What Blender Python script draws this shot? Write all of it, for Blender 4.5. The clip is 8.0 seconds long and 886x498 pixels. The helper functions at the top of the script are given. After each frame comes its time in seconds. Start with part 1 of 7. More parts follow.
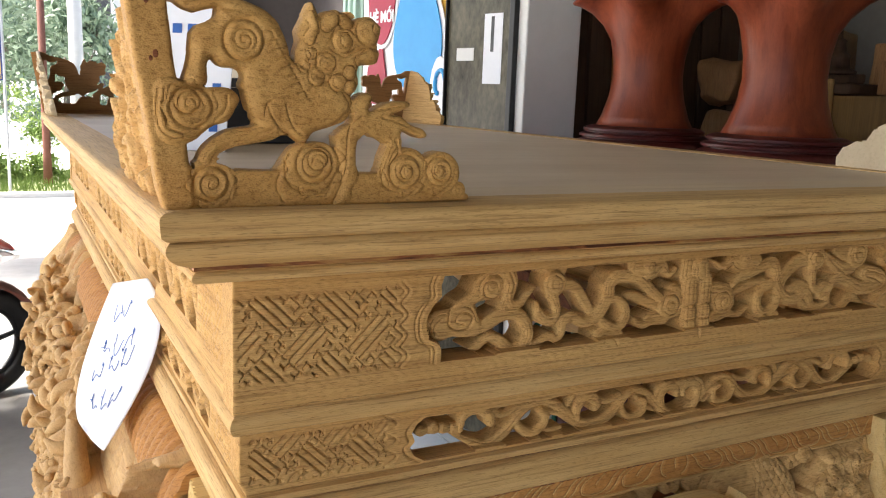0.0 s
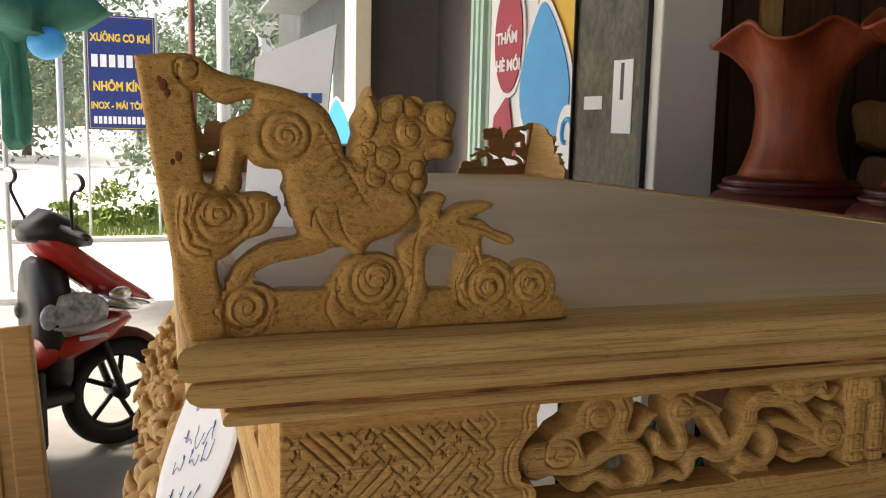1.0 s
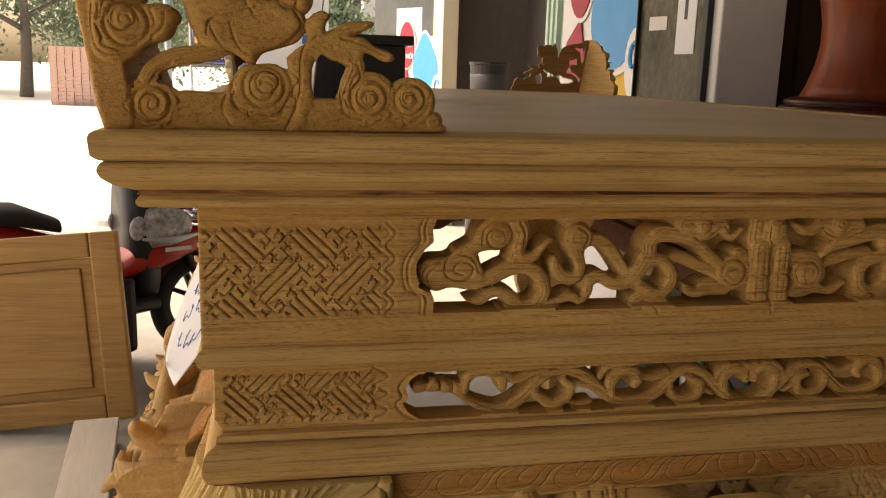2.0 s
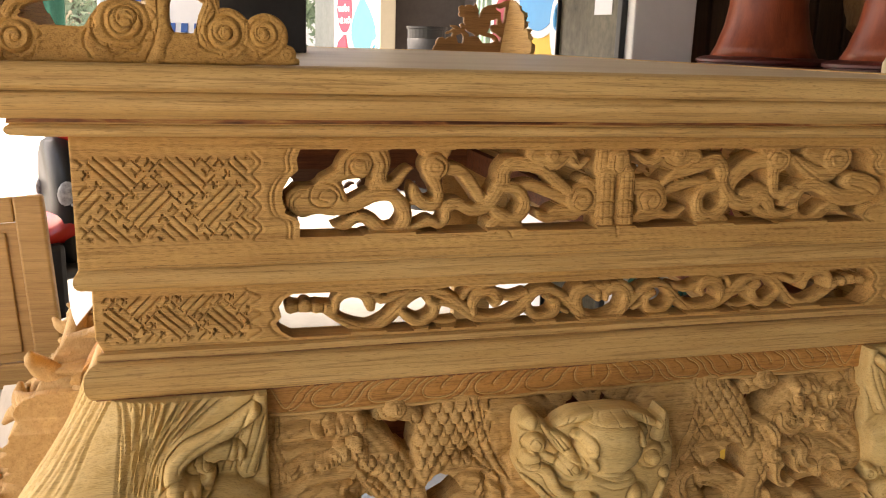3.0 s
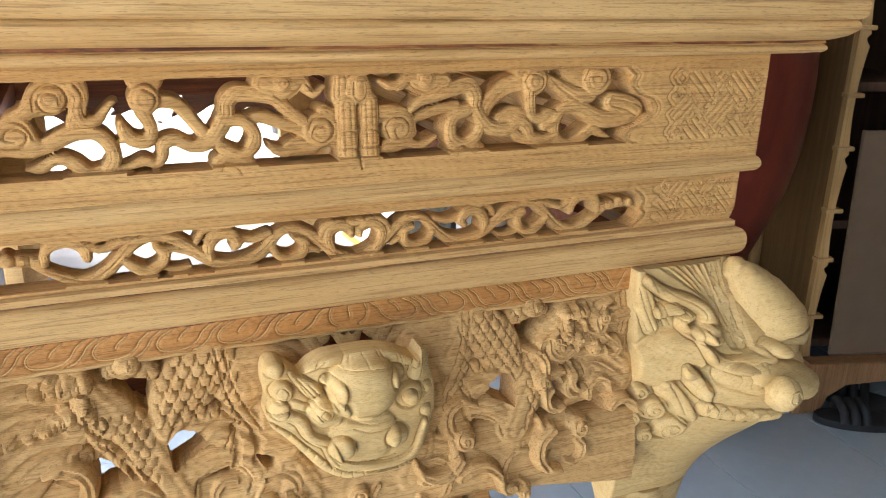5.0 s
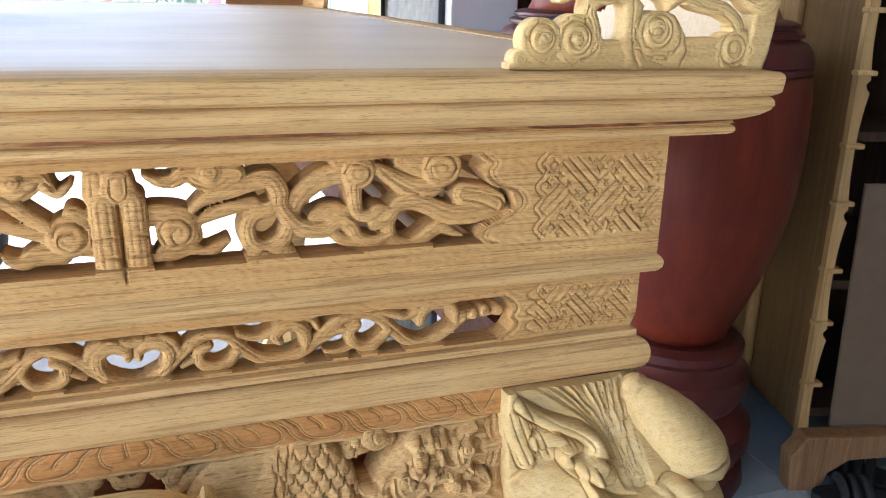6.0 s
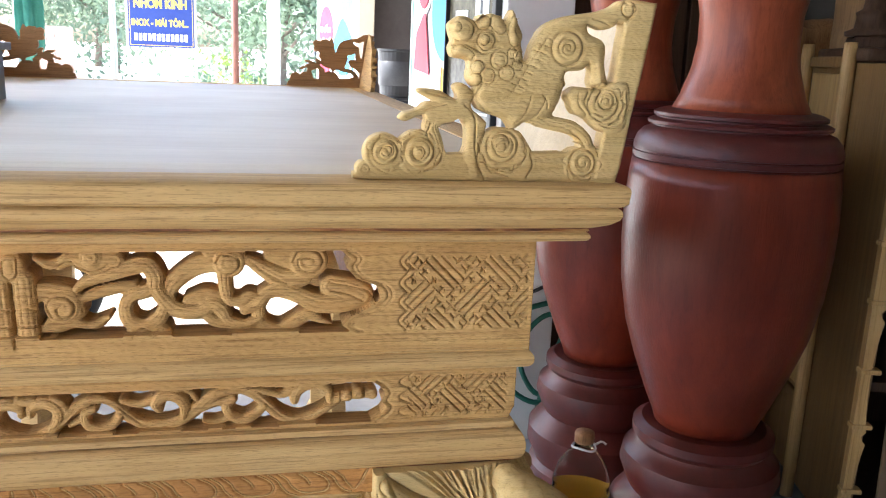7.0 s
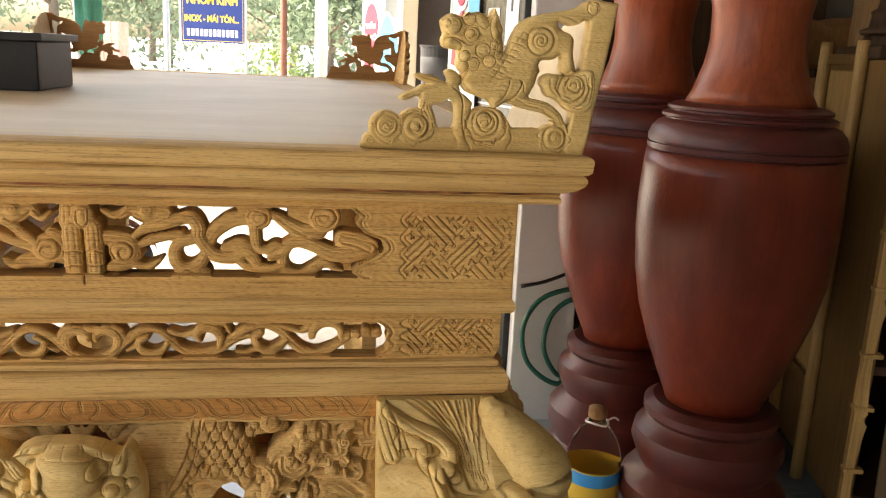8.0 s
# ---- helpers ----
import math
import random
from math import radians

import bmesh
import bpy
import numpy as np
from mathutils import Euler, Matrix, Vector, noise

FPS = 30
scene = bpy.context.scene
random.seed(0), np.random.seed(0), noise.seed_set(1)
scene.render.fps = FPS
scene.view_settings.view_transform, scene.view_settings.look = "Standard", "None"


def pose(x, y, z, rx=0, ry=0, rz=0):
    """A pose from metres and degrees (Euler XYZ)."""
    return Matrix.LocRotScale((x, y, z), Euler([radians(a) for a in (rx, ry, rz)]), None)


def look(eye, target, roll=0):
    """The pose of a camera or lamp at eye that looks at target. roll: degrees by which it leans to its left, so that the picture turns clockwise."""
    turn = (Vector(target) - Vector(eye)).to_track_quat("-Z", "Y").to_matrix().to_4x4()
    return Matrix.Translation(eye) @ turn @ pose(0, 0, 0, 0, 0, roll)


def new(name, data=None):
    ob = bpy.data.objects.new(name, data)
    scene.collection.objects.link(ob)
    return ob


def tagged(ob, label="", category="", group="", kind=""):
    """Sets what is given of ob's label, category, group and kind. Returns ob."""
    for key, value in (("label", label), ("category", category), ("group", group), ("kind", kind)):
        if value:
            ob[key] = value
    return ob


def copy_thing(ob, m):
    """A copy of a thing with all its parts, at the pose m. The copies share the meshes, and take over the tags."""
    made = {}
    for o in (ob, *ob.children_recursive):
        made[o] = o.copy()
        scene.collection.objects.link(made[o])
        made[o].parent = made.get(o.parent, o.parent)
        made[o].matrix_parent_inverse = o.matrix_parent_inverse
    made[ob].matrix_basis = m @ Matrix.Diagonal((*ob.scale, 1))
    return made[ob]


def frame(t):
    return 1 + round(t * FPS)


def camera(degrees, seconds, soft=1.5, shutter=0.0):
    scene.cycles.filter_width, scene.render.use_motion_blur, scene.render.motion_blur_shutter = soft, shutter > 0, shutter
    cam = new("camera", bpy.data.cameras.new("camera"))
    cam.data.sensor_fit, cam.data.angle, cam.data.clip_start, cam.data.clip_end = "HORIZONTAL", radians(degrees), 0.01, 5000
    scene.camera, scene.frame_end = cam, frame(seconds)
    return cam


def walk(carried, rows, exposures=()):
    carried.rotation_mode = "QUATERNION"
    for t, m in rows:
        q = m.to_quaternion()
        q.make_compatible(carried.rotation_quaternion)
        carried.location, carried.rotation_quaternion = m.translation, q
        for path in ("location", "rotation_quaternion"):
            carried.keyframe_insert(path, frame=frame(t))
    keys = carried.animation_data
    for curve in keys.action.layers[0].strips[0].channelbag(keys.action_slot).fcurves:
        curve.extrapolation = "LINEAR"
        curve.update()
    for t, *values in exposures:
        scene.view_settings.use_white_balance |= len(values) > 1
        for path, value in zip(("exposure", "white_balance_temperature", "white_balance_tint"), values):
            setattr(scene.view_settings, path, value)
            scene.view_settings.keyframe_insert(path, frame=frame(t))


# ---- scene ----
cam = camera(55.8, 8.0, soft=1.1)
PATH = [
    (0, (-0.611, -0.567, 1.251), (0.303, 1.176, 0.892), 2.2),
    (0.5, (-0.536, -0.496, 1.261), (0.243, 1.316, 0.927), 2.1),
    (1, (-0.531, -0.464, 1.286), (0.096, 1.415, 1.013), 1.3),
    (1.5, (-0.478, -0.518, 1.25), (-0.026, 1.405, 0.935), 1.6),
    (2, (-0.411, -0.584, 1.212), (-0.015, 1.333, 0.803), 1.8),
    (2.2, (-0.391, -0.601, 1.214), (0.023, 1.299, 0.745), 2.0),
    (3.3, (-0.345, -0.676, 1.186), (0.222, 1.180, 0.700), 1.5),
    (3.5, (-0.339, -0.681, 1.188), (0.272, 1.156, 0.689), 1.3),
    (4, (-0.316, -0.698, 1.184), (0.358, 1.109, 0.661), 1.0),
    (4.2, (-0.301, -0.706, 1.184), (0.402, 1.083, 0.638), 1.1),
    (5.3, (-0.157, -0.597, 1.197), (0.608, 1.127, 0.534), 1.7),
    (5.5, (-0.116, -0.565, 1.197), (0.664, 1.165, 0.562), 1.5),
    (6, (0.025, -0.567, 1.228), (0.699, 1.219, 0.632), 1.6),
    (6.5, (0.185, -0.601, 1.253), (0.7045, 1.257, 0.726), 2.3),
    (7, (0.217, -0.677, 1.272), (0.638, 1.226, 0.824), 2.4),
    (7.5, (0.194, -0.789, 1.289), (0.593, 1.128, 0.88), 2.8),
    (8, (0.24, -0.83, 1.268), (0.558, 1.091, 0.809), 2.8),
]
walk(cam, [(t, look(eye, target, roll)) for t, eye, target, roll in PATH],
     [(0.0, 1.85, 6500, 10), (0.5, 1.4, 7200, 10), (1.0, 1.08, 7400, 10), (1.5, 0.80, 7700, 11), (2.0, 1.05, 9200, 17), (3.5, 2.58, 7400, 13), (4.0, 2.9, 6900, 10),
      (5.5, 3.05, 5700, 10), (6.0, 3.15, 5500, 10), (6.5, 3.12, 5600, 10), (7.0, 2.9, 5900, 10), (7.5, 2.55, 6900, 10), (8.0, 2.5, 8000, 10)])

# ---- light: overcast daylight from the street ----
world = bpy.data.worlds.new("sky")
scene.world = world
world.use_nodes = True
sky = world.node_tree.nodes.new("ShaderNodeTexSky")
sky.sky_type, sky.sun_disc = "NISHITA", False
sky.sun_elevation, sky.sun_rotation = radians(55), radians(-60)
sky.air_density, sky.dust_density, sky.ozone_density = 1.0, 4.0, 1.0
world.node_tree.links.new(sky.outputs[0], world.node_tree.nodes["Background"].inputs[0])
world.node_tree.nodes["Background"].inputs[1].default_value = 0.15
sun = new("sun", bpy.data.lights.new("sun", "SUN"))
sun.data.energy, sun.data.angle, sun.data.color = 5.0, radians(20), (1.0, 0.96, 0.9)
sun.matrix_world = look((-8, 4, 13), (0, 0, 0))


# ---- materials ----
def nodes_of(name):
    m = bpy.data.materials.new(name)
    m.use_nodes = True
    nt = m.node_tree
    return m, nt, nt.nodes["Principled BSDF"]


def ramp_of(nt, fac, stops):
    r = nt.nodes.new("ShaderNodeValToRGB")
    els = r.color_ramp.elements
    while len(els) < len(stops):
        els.new(0.5)
    for e, (p, c) in zip(els, stops):
        e.position, e.color = p, (*c, 1)
    nt.links.new(fac, r.inputs[0])
    return r.outputs[0]


def noise_of(nt, scale, stretch=(1, 1, 1), detail=4.0, rough=0.55, distort=0.0, coord="Object", turn=(0, 0, 0)):
    tc, mp, n = (nt.nodes.new("ShaderNode" + k) for k in ("TexCoord", "Mapping", "TexNoise"))
    mp.inputs["Scale"].default_value = stretch
    mp.inputs["Rotation"].default_value = turn
    n.inputs["Scale"].default_value, n.inputs["Detail"].default_value = scale, detail
    n.inputs["Roughness"].default_value, n.inputs["Distortion"].default_value = rough, distort
    nt.links.new(tc.outputs[coord], mp.inputs[0])
    nt.links.new(mp.outputs[0], n.inputs[0])
    return n.outputs[0]


def mix_of(nt, fac, a, b, mode="MIX"):
    n = nt.nodes.new("ShaderNodeMix")
    n.data_type, n.blend_type = "RGBA", mode
    for sock, v in ((0, fac), (6, a), (7, b)):
        if isinstance(v, bpy.types.NodeSocket):
            nt.links.new(v, n.inputs[sock])
        else:
            n.inputs[sock].default_value = v if sock == 0 else (*v, 1)
    return n.outputs[2]


def bump_of(nt, bsdf, height, strength, dist=0.002):
    b = nt.nodes.new("ShaderNodeBump")
    b.inputs["Strength"].default_value, b.inputs["Distance"].default_value = strength, dist
    nt.links.new(height, b.inputs["Height"])
    nt.links.new(b.outputs[0], bsdf.inputs["Normal"])


def wood(name, light, dark, along=(0.06, 1, 1), scale=60.0, rough=0.6, spec=0.3, pores=0.5, blotch=0.35, warm=None):
    """Wood with long grain along the axis of the smallest stretch, pores and wide stains."""
    m, nt, b = nodes_of(name)
    grain = noise_of(nt, scale * 2.2, along, 6, 0.65, 0.3)
    rings = noise_of(nt, scale * 0.35, tuple(0.5 * a if a < 0.5 else a for a in along), 3, 0.5, 0.9)
    mid = tuple(0.5 * (a + c) for a, c in zip(light, dark))
    col = ramp_of(nt, grain, [(0.32, dark), (0.5, mid), (0.66, light)])
    col2 = ramp_of(nt, rings, [(0.30, mid), (0.46, light), (0.53, dark), (0.58, light), (0.72, mid)])
    col = mix_of(nt, 0.34, col, col2)
    wide = noise_of(nt, 5.0, (1, 1, 1), 3)
    stain = ramp_of(nt, wide, [(0.35, warm or (0.80, 0.70, 0.58)), (0.6, (1, 1, 1))])
    col = mix_of(nt, blotch, col, stain, "MULTIPLY")
    pore = noise_of(nt, 1300 if scale > 20 else 300, tuple(0.09 if a < 0.5 else a for a in along), 2, 0.5)
    pm = ramp_of(nt, pore, [(0.30, (1 - pores * 0.8, 1 - pores * 0.9, 1 - pores)), (0.42, (1, 1, 1))])
    col = mix_of(nt, 1.0, col, pm, "MULTIPLY")
    line = noise_of(nt, scale * 9.0, tuple(0.022 if a < 0.5 else a for a in along), 3, 0.6, 0.2)
    lm = ramp_of(nt, line, [(0.36, (1 - pores * 0.75, 1 - pores * 0.85, 1 - pores * 0.95)), (0.47, (1, 1, 1))])
    col = mix_of(nt, 1.0, col, lm, "MULTIPLY")
    nt.links.new(col, b.inputs["Base Color"])
    b.inputs["Roughness"].default_value, b.inputs["Specular IOR Level"].default_value = rough, spec
    add = nt.nodes.new("ShaderNodeMath")
    add.operation = "ADD"
    nt.links.new(grain, add.inputs[0])
    nt.links.new(pore, add.inputs[1])
    bump_of(nt, b, add.outputs[0], 0.45, 0.0012)
    return m


def mottled(name, a, b_, scale=8.0, rough=0.8, metal=0.0, bump=0.2, dist=0.004, fine=6.0, spec=0.4, stretch=(1, 1, 1)):
    m, nt, b = nodes_of(name)
    n1, n2 = noise_of(nt, scale, stretch, 4), noise_of(nt, scale * fine, stretch, 5, 0.65)
    col = mix_of(nt, 0.5, ramp_of(nt, n1, [(0.3, a), (0.7, b_)]), ramp_of(nt, n2, [(0.3, a), (0.7, b_)]))
    nt.links.new(col, b.inputs["Base Color"])
    b.inputs["Roughness"].default_value, b.inputs["Metallic"].default_value = rough, metal
    b.inputs["Specular IOR Level"].default_value = spec
    if bump:
        bump_of(nt, b, n2, bump, dist)
    return m


def glassy(name, tint=(1, 1, 1), rough=0.02):
    m, nt, b = nodes_of(name)
    b.inputs["Base Color"].default_value = (*tint, 1)
    b.inputs["Transmission Weight"].default_value = 1.0
    b.inputs["Roughness"].default_value = rough
    return m


LIGHT_X, LIGHT_Y, LIGHT_Z = (0.05, 1, 1), (1, 0.05, 1), (1, 1, 0.05)
W_TOP = wood("pale sanded wood", (0.66, 0.53, 0.34), (0.56, 0.43, 0.26), LIGHT_X, 26, 0.48, 0.38, 0.12, 0.3)
W_TOP_GREY = wood("greyish sanded wood", (0.63, 0.50, 0.335), (0.54, 0.41, 0.26), (0.02, 0.6, 1), 9, 0.46, 0.4, 0.06, 0.45)
W_X = wood("raw yellow wood", (0.71, 0.475, 0.20), (0.55, 0.335, 0.12), LIGHT_X, 55, 0.6, 0.3, 0.42)
W_Y = wood("raw yellow wood lengthwise", (0.71, 0.475, 0.20), (0.55, 0.335, 0.12), LIGHT_Y, 55, 0.6, 0.3, 0.42)
W_CARVE = wood("carved yellow wood", (0.68, 0.425, 0.16), (0.49, 0.275, 0.09), LIGHT_X, 60, 0.65, 0.25, 0.46)
W_CARVE_Y = wood("carved yellow wood lengthwise", (0.68, 0.425, 0.16), (0.49, 0.275, 0.09), LIGHT_Y, 60, 0.65, 0.25, 0.46)
W_PALE = wood("fresh pale wood", (0.72, 0.53, 0.235), (0.60, 0.40, 0.145), LIGHT_X, 60, 0.6, 0.3, 0.22)
# apron wood, a little lighter than the carved wood of the friezes
W_APRON = wood("lighter carved apron wood", (0.72, 0.465, 0.19), (0.52, 0.305, 0.105), LIGHT_X, 60, 0.65, 0.25, 0.4)
W_BRACKET = wood("orange raw wood with fine pores", (0.62, 0.365, 0.115), (0.46, 0.245, 0.065), (0.55, 1, 1), 60, 0.6, 0.3, 0.42, 0.5)
W_POST = wood("pale cabinet post wood", (0.56, 0.37, 0.15), (0.42, 0.25, 0.09), LIGHT_Z, 30, 0.45, 0.4, 0.3)
W_FRINGE = wood("reddish carved wood", (0.60, 0.295, 0.085), (0.40, 0.175, 0.045), LIGHT_X, 60, 0.55, 0.3, 0.4)
def seam_wood(name):
    """Raw wood with a broken, uneven resin-dark line in it."""
    m, nt, b = nodes_of(name)
    run = noise_of(nt, 30, (0.35, 0.35, 3), 5, 0.7, 0.6)
    col = ramp_of(nt, run, [(0.40, (0.10, 0.03, 0.012)), (0.50, (0.30, 0.11, 0.035)), (0.60, (0.55, 0.33, 0.11))])
    nt.links.new(col, b.inputs["Base Color"])
    b.inputs["Roughness"].default_value = 0.6
    bump_of(nt, b, run, 0.6, 0.002)
    return m


W_RIM_SEAM = seam_wood("raw wood with a resin seam")
W_RESIN_SHADE = wood("resin stain and shade wood", (0.30, 0.10, 0.035), (0.12, 0.035, 0.015), LIGHT_X, 40, 0.6, 0.3, 0.4)
W_VASE = wood("polished red wood", (0.21, 0.034, 0.015), (0.12, 0.017, 0.008), (1, 1, 0.30), 7, 0.32, 0.3, 0.12, 0.6)
W_VASE_NECK = wood("orange red wood", (0.33, 0.076, 0.030), (0.14, 0.024, 0.011), (1, 1, 0.22), 11, 0.36, 0.25, 0.15, 0.7)
W_VASE_RING = wood("dark turned wood", (0.115, 0.019, 0.014), (0.06, 0.011, 0.009), (1, 1, 1), 8, 0.4, 0.4, 0.1, 0.4)
W_PANEL = wood("yellow panel wood", (0.50, 0.285, 0.09), (0.36, 0.185, 0.052), LIGHT_X, 30, 0.45, 0.4, 0.3)
W_CAB = wood("shade-dark varnished cabinet wood", (0.28, 0.165, 0.06), (0.17, 0.095, 0.034), LIGHT_Z, 30, 0.5, 0.4, 0.3)
W_DARK = wood("dark and shaded wood", (0.10, 0.055, 0.03), (0.05, 0.026, 0.015), LIGHT_Z, 30, 0.6, 0.3, 0.3)
W_ROOT = wood("brown carved wood", (0.40, 0.22, 0.10), (0.24, 0.12, 0.05), LIGHT_Z, 40, 0.65, 0.3, 0.4)
W_SIDE = wood("orange carved wood", (0.64, 0.415, 0.18), (0.47, 0.275, 0.105), LIGHT_Y, 60, 0.6, 0.3, 0.25)
W_FAR_APRON = wood("reddish brown shaded wood", (0.22, 0.10, 0.05), (0.13, 0.055, 0.028), LIGHT_X, 60, 0.6, 0.3, 0.4)
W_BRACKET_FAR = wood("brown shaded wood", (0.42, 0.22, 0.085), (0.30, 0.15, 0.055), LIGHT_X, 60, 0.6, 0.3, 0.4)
PLASTER = mottled("white plaster", (0.70, 0.69, 0.66), (0.78, 0.77, 0.74), 3, 0.85, bump=0.1)
WALL = mottled("shop wall paint", (0.12, 0.11, 0.095), (0.17, 0.155, 0.135), 3, 0.9, bump=0.1)
CONCRETE = mottled("pale concrete", (0.42, 0.41, 0.39), (0.52, 0.51, 0.49), 1.2, 0.9, bump=0.3)
ROAD = mottled("concrete road", (0.54, 0.53, 0.51), (0.64, 0.63, 0.61), 0.6, 0.9, bump=0.3)
TILE = mottled("blue grey floor tile", (0.36, 0.42, 0.46), (0.44, 0.50, 0.53), 4, 0.3, bump=0.05, spec=0.5)
GROUT = mottled("grout", (0.25, 0.25, 0.25), (0.33, 0.33, 0.32), 20, 0.9)
GRASSY = mottled("grass", (0.10, 0.17, 0.03), (0.24, 0.31, 0.09), 6, 0.9)
# haze over the far trees is put into this paler green
HAZY_LEAF = mottled("leaves", (0.10, 0.15, 0.09), (0.20, 0.26, 0.17), 2.0, 0.7, bump=0)
BARK = mottled("bark", (0.10, 0.08, 0.06), (0.18, 0.15, 0.12), 10, 0.9)
# far brick and roof red, lightened to hold the haze as colour
BRICK = mottled("hazy red brick", (0.44, 0.22, 0.16), (0.62, 0.44, 0.37), 1.6, 0.9)
PAPER = mottled("white paper", (0.78, 0.79, 0.82), (0.84, 0.85, 0.87), 12, 0.8, bump=0.02)
INK = mottled("blue ink", (0.03, 0.10, 0.35), (0.05, 0.14, 0.42), 30, 0.8, bump=0)
BLACK = mottled("black plastic", (0.012, 0.012, 0.013), (0.022, 0.022, 0.023), 20, 0.4, bump=0.05)
RUBBER = mottled("black rubber", (0.015, 0.015, 0.015), (0.028, 0.028, 0.028), 30, 0.8)
GREYBOX = mottled("dark grey lacquer", (0.03, 0.03, 0.032), (0.05, 0.05, 0.052), 10, 0.45, bump=0.05)
REDPAINT = mottled("red scooter paint", (0.42, 0.02, 0.015), (0.5, 0.03, 0.02), 3, 0.25, bump=0, spec=0.6)
STEEL = mottled("galvanised steel", (0.45, 0.46, 0.47), (0.6, 0.6, 0.61), 10, 0.4, 0.7, bump=0.05)
CHROME = mottled("chrome", (0.7, 0.7, 0.72), (0.8, 0.8, 0.82), 5, 0.15, 1.0, bump=0)
RUST = mottled("rust red iron", (0.16, 0.06, 0.04), (0.24, 0.10, 0.07), 12, 0.8)
NAVY = mottled("navy sign sheet", (0.012, 0.03, 0.16), (0.02, 0.045, 0.20), 3, 0.5, bump=0)
GOLD = mottled("yellow letters", (0.75, 0.50, 0.06), (0.8, 0.55, 0.08), 5, 0.6, bump=0)
WHITE = mottled("white sheet", (0.76, 0.76, 0.77), (0.82, 0.82, 0.83), 5, 0.5, bump=0)
YELLOW = mottled("yellow board", (0.70, 0.42, 0.05), (0.76, 0.48, 0.07), 2, 0.6, bump=0)
SKYBLUE = mottled("blue print", (0.03, 0.28, 0.62), (0.05, 0.36, 0.72), 2, 0.45, bump=0)
CRIMSON = mottled("crimson print", (0.34, 0.02, 0.05), (0.42, 0.03, 0.06), 3, 0.5, bump=0)
MINT = mottled("mint shutter paint", (0.40, 0.56, 0.48), (0.46, 0.62, 0.54), 5, 0.5, bump=0)
GREENCLOTH = mottled("green canvas", (0.02, 0.11, 0.075), (0.04, 0.17, 0.12), 8, 0.9, bump=0.3, dist=0.01)
GREENHOSE = mottled("green hose", (0.01, 0.09, 0.06), (0.02, 0.14, 0.10), 20, 0.4, bump=0)
CARD = mottled("brown cardboard", (0.15, 0.10, 0.06), (0.19, 0.13, 0.08), 3, 0.85, bump=0.1)
# door glass: reflected trees are painted as speckle, along with dust
PANE_SPECKLE = mottled("dark glass with painted reflections", (0.0, 0.0, 0.0), (0.16, 0.145, 0.10), 7, 0.22, bump=0.0, fine=7, spec=0.25, stretch=(1, 1, 0.5))
CREAM = mottled("cream column paint", (0.62, 0.54, 0.38), (0.70, 0.62, 0.46), 3, 0.8, bump=0.1)
SHEET = mottled("grey corrugated sheet", (0.20, 0.22, 0.22), (0.28, 0.30, 0.30), 3, 0.5, 0.3, bump=0)
CEIL = mottled("ceiling sheet", (0.15, 0.14, 0.125), (0.20, 0.185, 0.16), 2, 0.8, bump=0.1)
PET = glassy("clear bottle plastic", (0.86, 0.82, 0.70), 0.12)
PET.node_tree.nodes["Principled BSDF"].inputs["IOR"].default_value = 1.08
GRAPHIC = mottled("white and black printed panel", (0.03, 0.03, 0.03), (0.85, 0.86, 0.86), 14, 0.35, bump=0, fine=3)
OIL = mottled("murky oil", (0.30, 0.24, 0.12), (0.36, 0.29, 0.15), 6, 0.3, bump=0)


# ---- mesh helpers ----
def mesh_ob(name, verts, faces, material, parent=None, label="", smooth=True):
    me = bpy.data.meshes.new(name)
    me.from_pydata([tuple(v) for v in verts], [], [tuple(f) for f in faces])
    me.materials.append(material)
    if smooth:
        me.polygons.foreach_set("use_smooth", [True] * len(me.polygons))
    me.update()
    ob = new(name, me)
    ob.parent = parent
    return tagged(ob, label)


def part(name, bm, material, parent=None, label="", smooth=False):
    me = bpy.data.meshes.new(name)
    bm.to_mesh(me)
    bm.free()
    me.materials.append(material)
    if smooth:
        me.polygons.foreach_set("use_smooth", [True] * len(me.polygons))
    ob = new(name, me)
    ob.parent = parent
    return tagged(ob, label)


def base(name, at, label, category, group="", kind="", turn=0.0):
    ob = new(name)
    ob.matrix_basis = pose(*at, 0, 0, turn)
    return tagged(ob, label, category, group, kind)


def box(bm, x0, x1, y0, y1, z0, z1, bevel=0.0, m=None):
    r = bmesh.ops.create_cube(bm, size=1.0, matrix=Matrix.LocRotScale(((x0 + x1) / 2, (y0 + y1) / 2, (z0 + z1) / 2), None, (x1 - x0, y1 - y0, z1 - z0)))
    vs = r["verts"]
    if bevel:
        es = list({e for v in vs for e in v.link_edges})
        bv = bmesh.ops.bevel(bm, geom=es, offset=bevel, segments=2, profile=0.5, affect="EDGES")
        vs = list({v for f in bv["faces"] for v in f.verts} | {v for v in vs if v.is_valid})
    if m is not None:
        bmesh.ops.transform(bm, matrix=m, verts=[v for v in vs if v.is_valid])
    return bm


def boxed(*a, **k):
    return box(bmesh.new(), *a, **k)


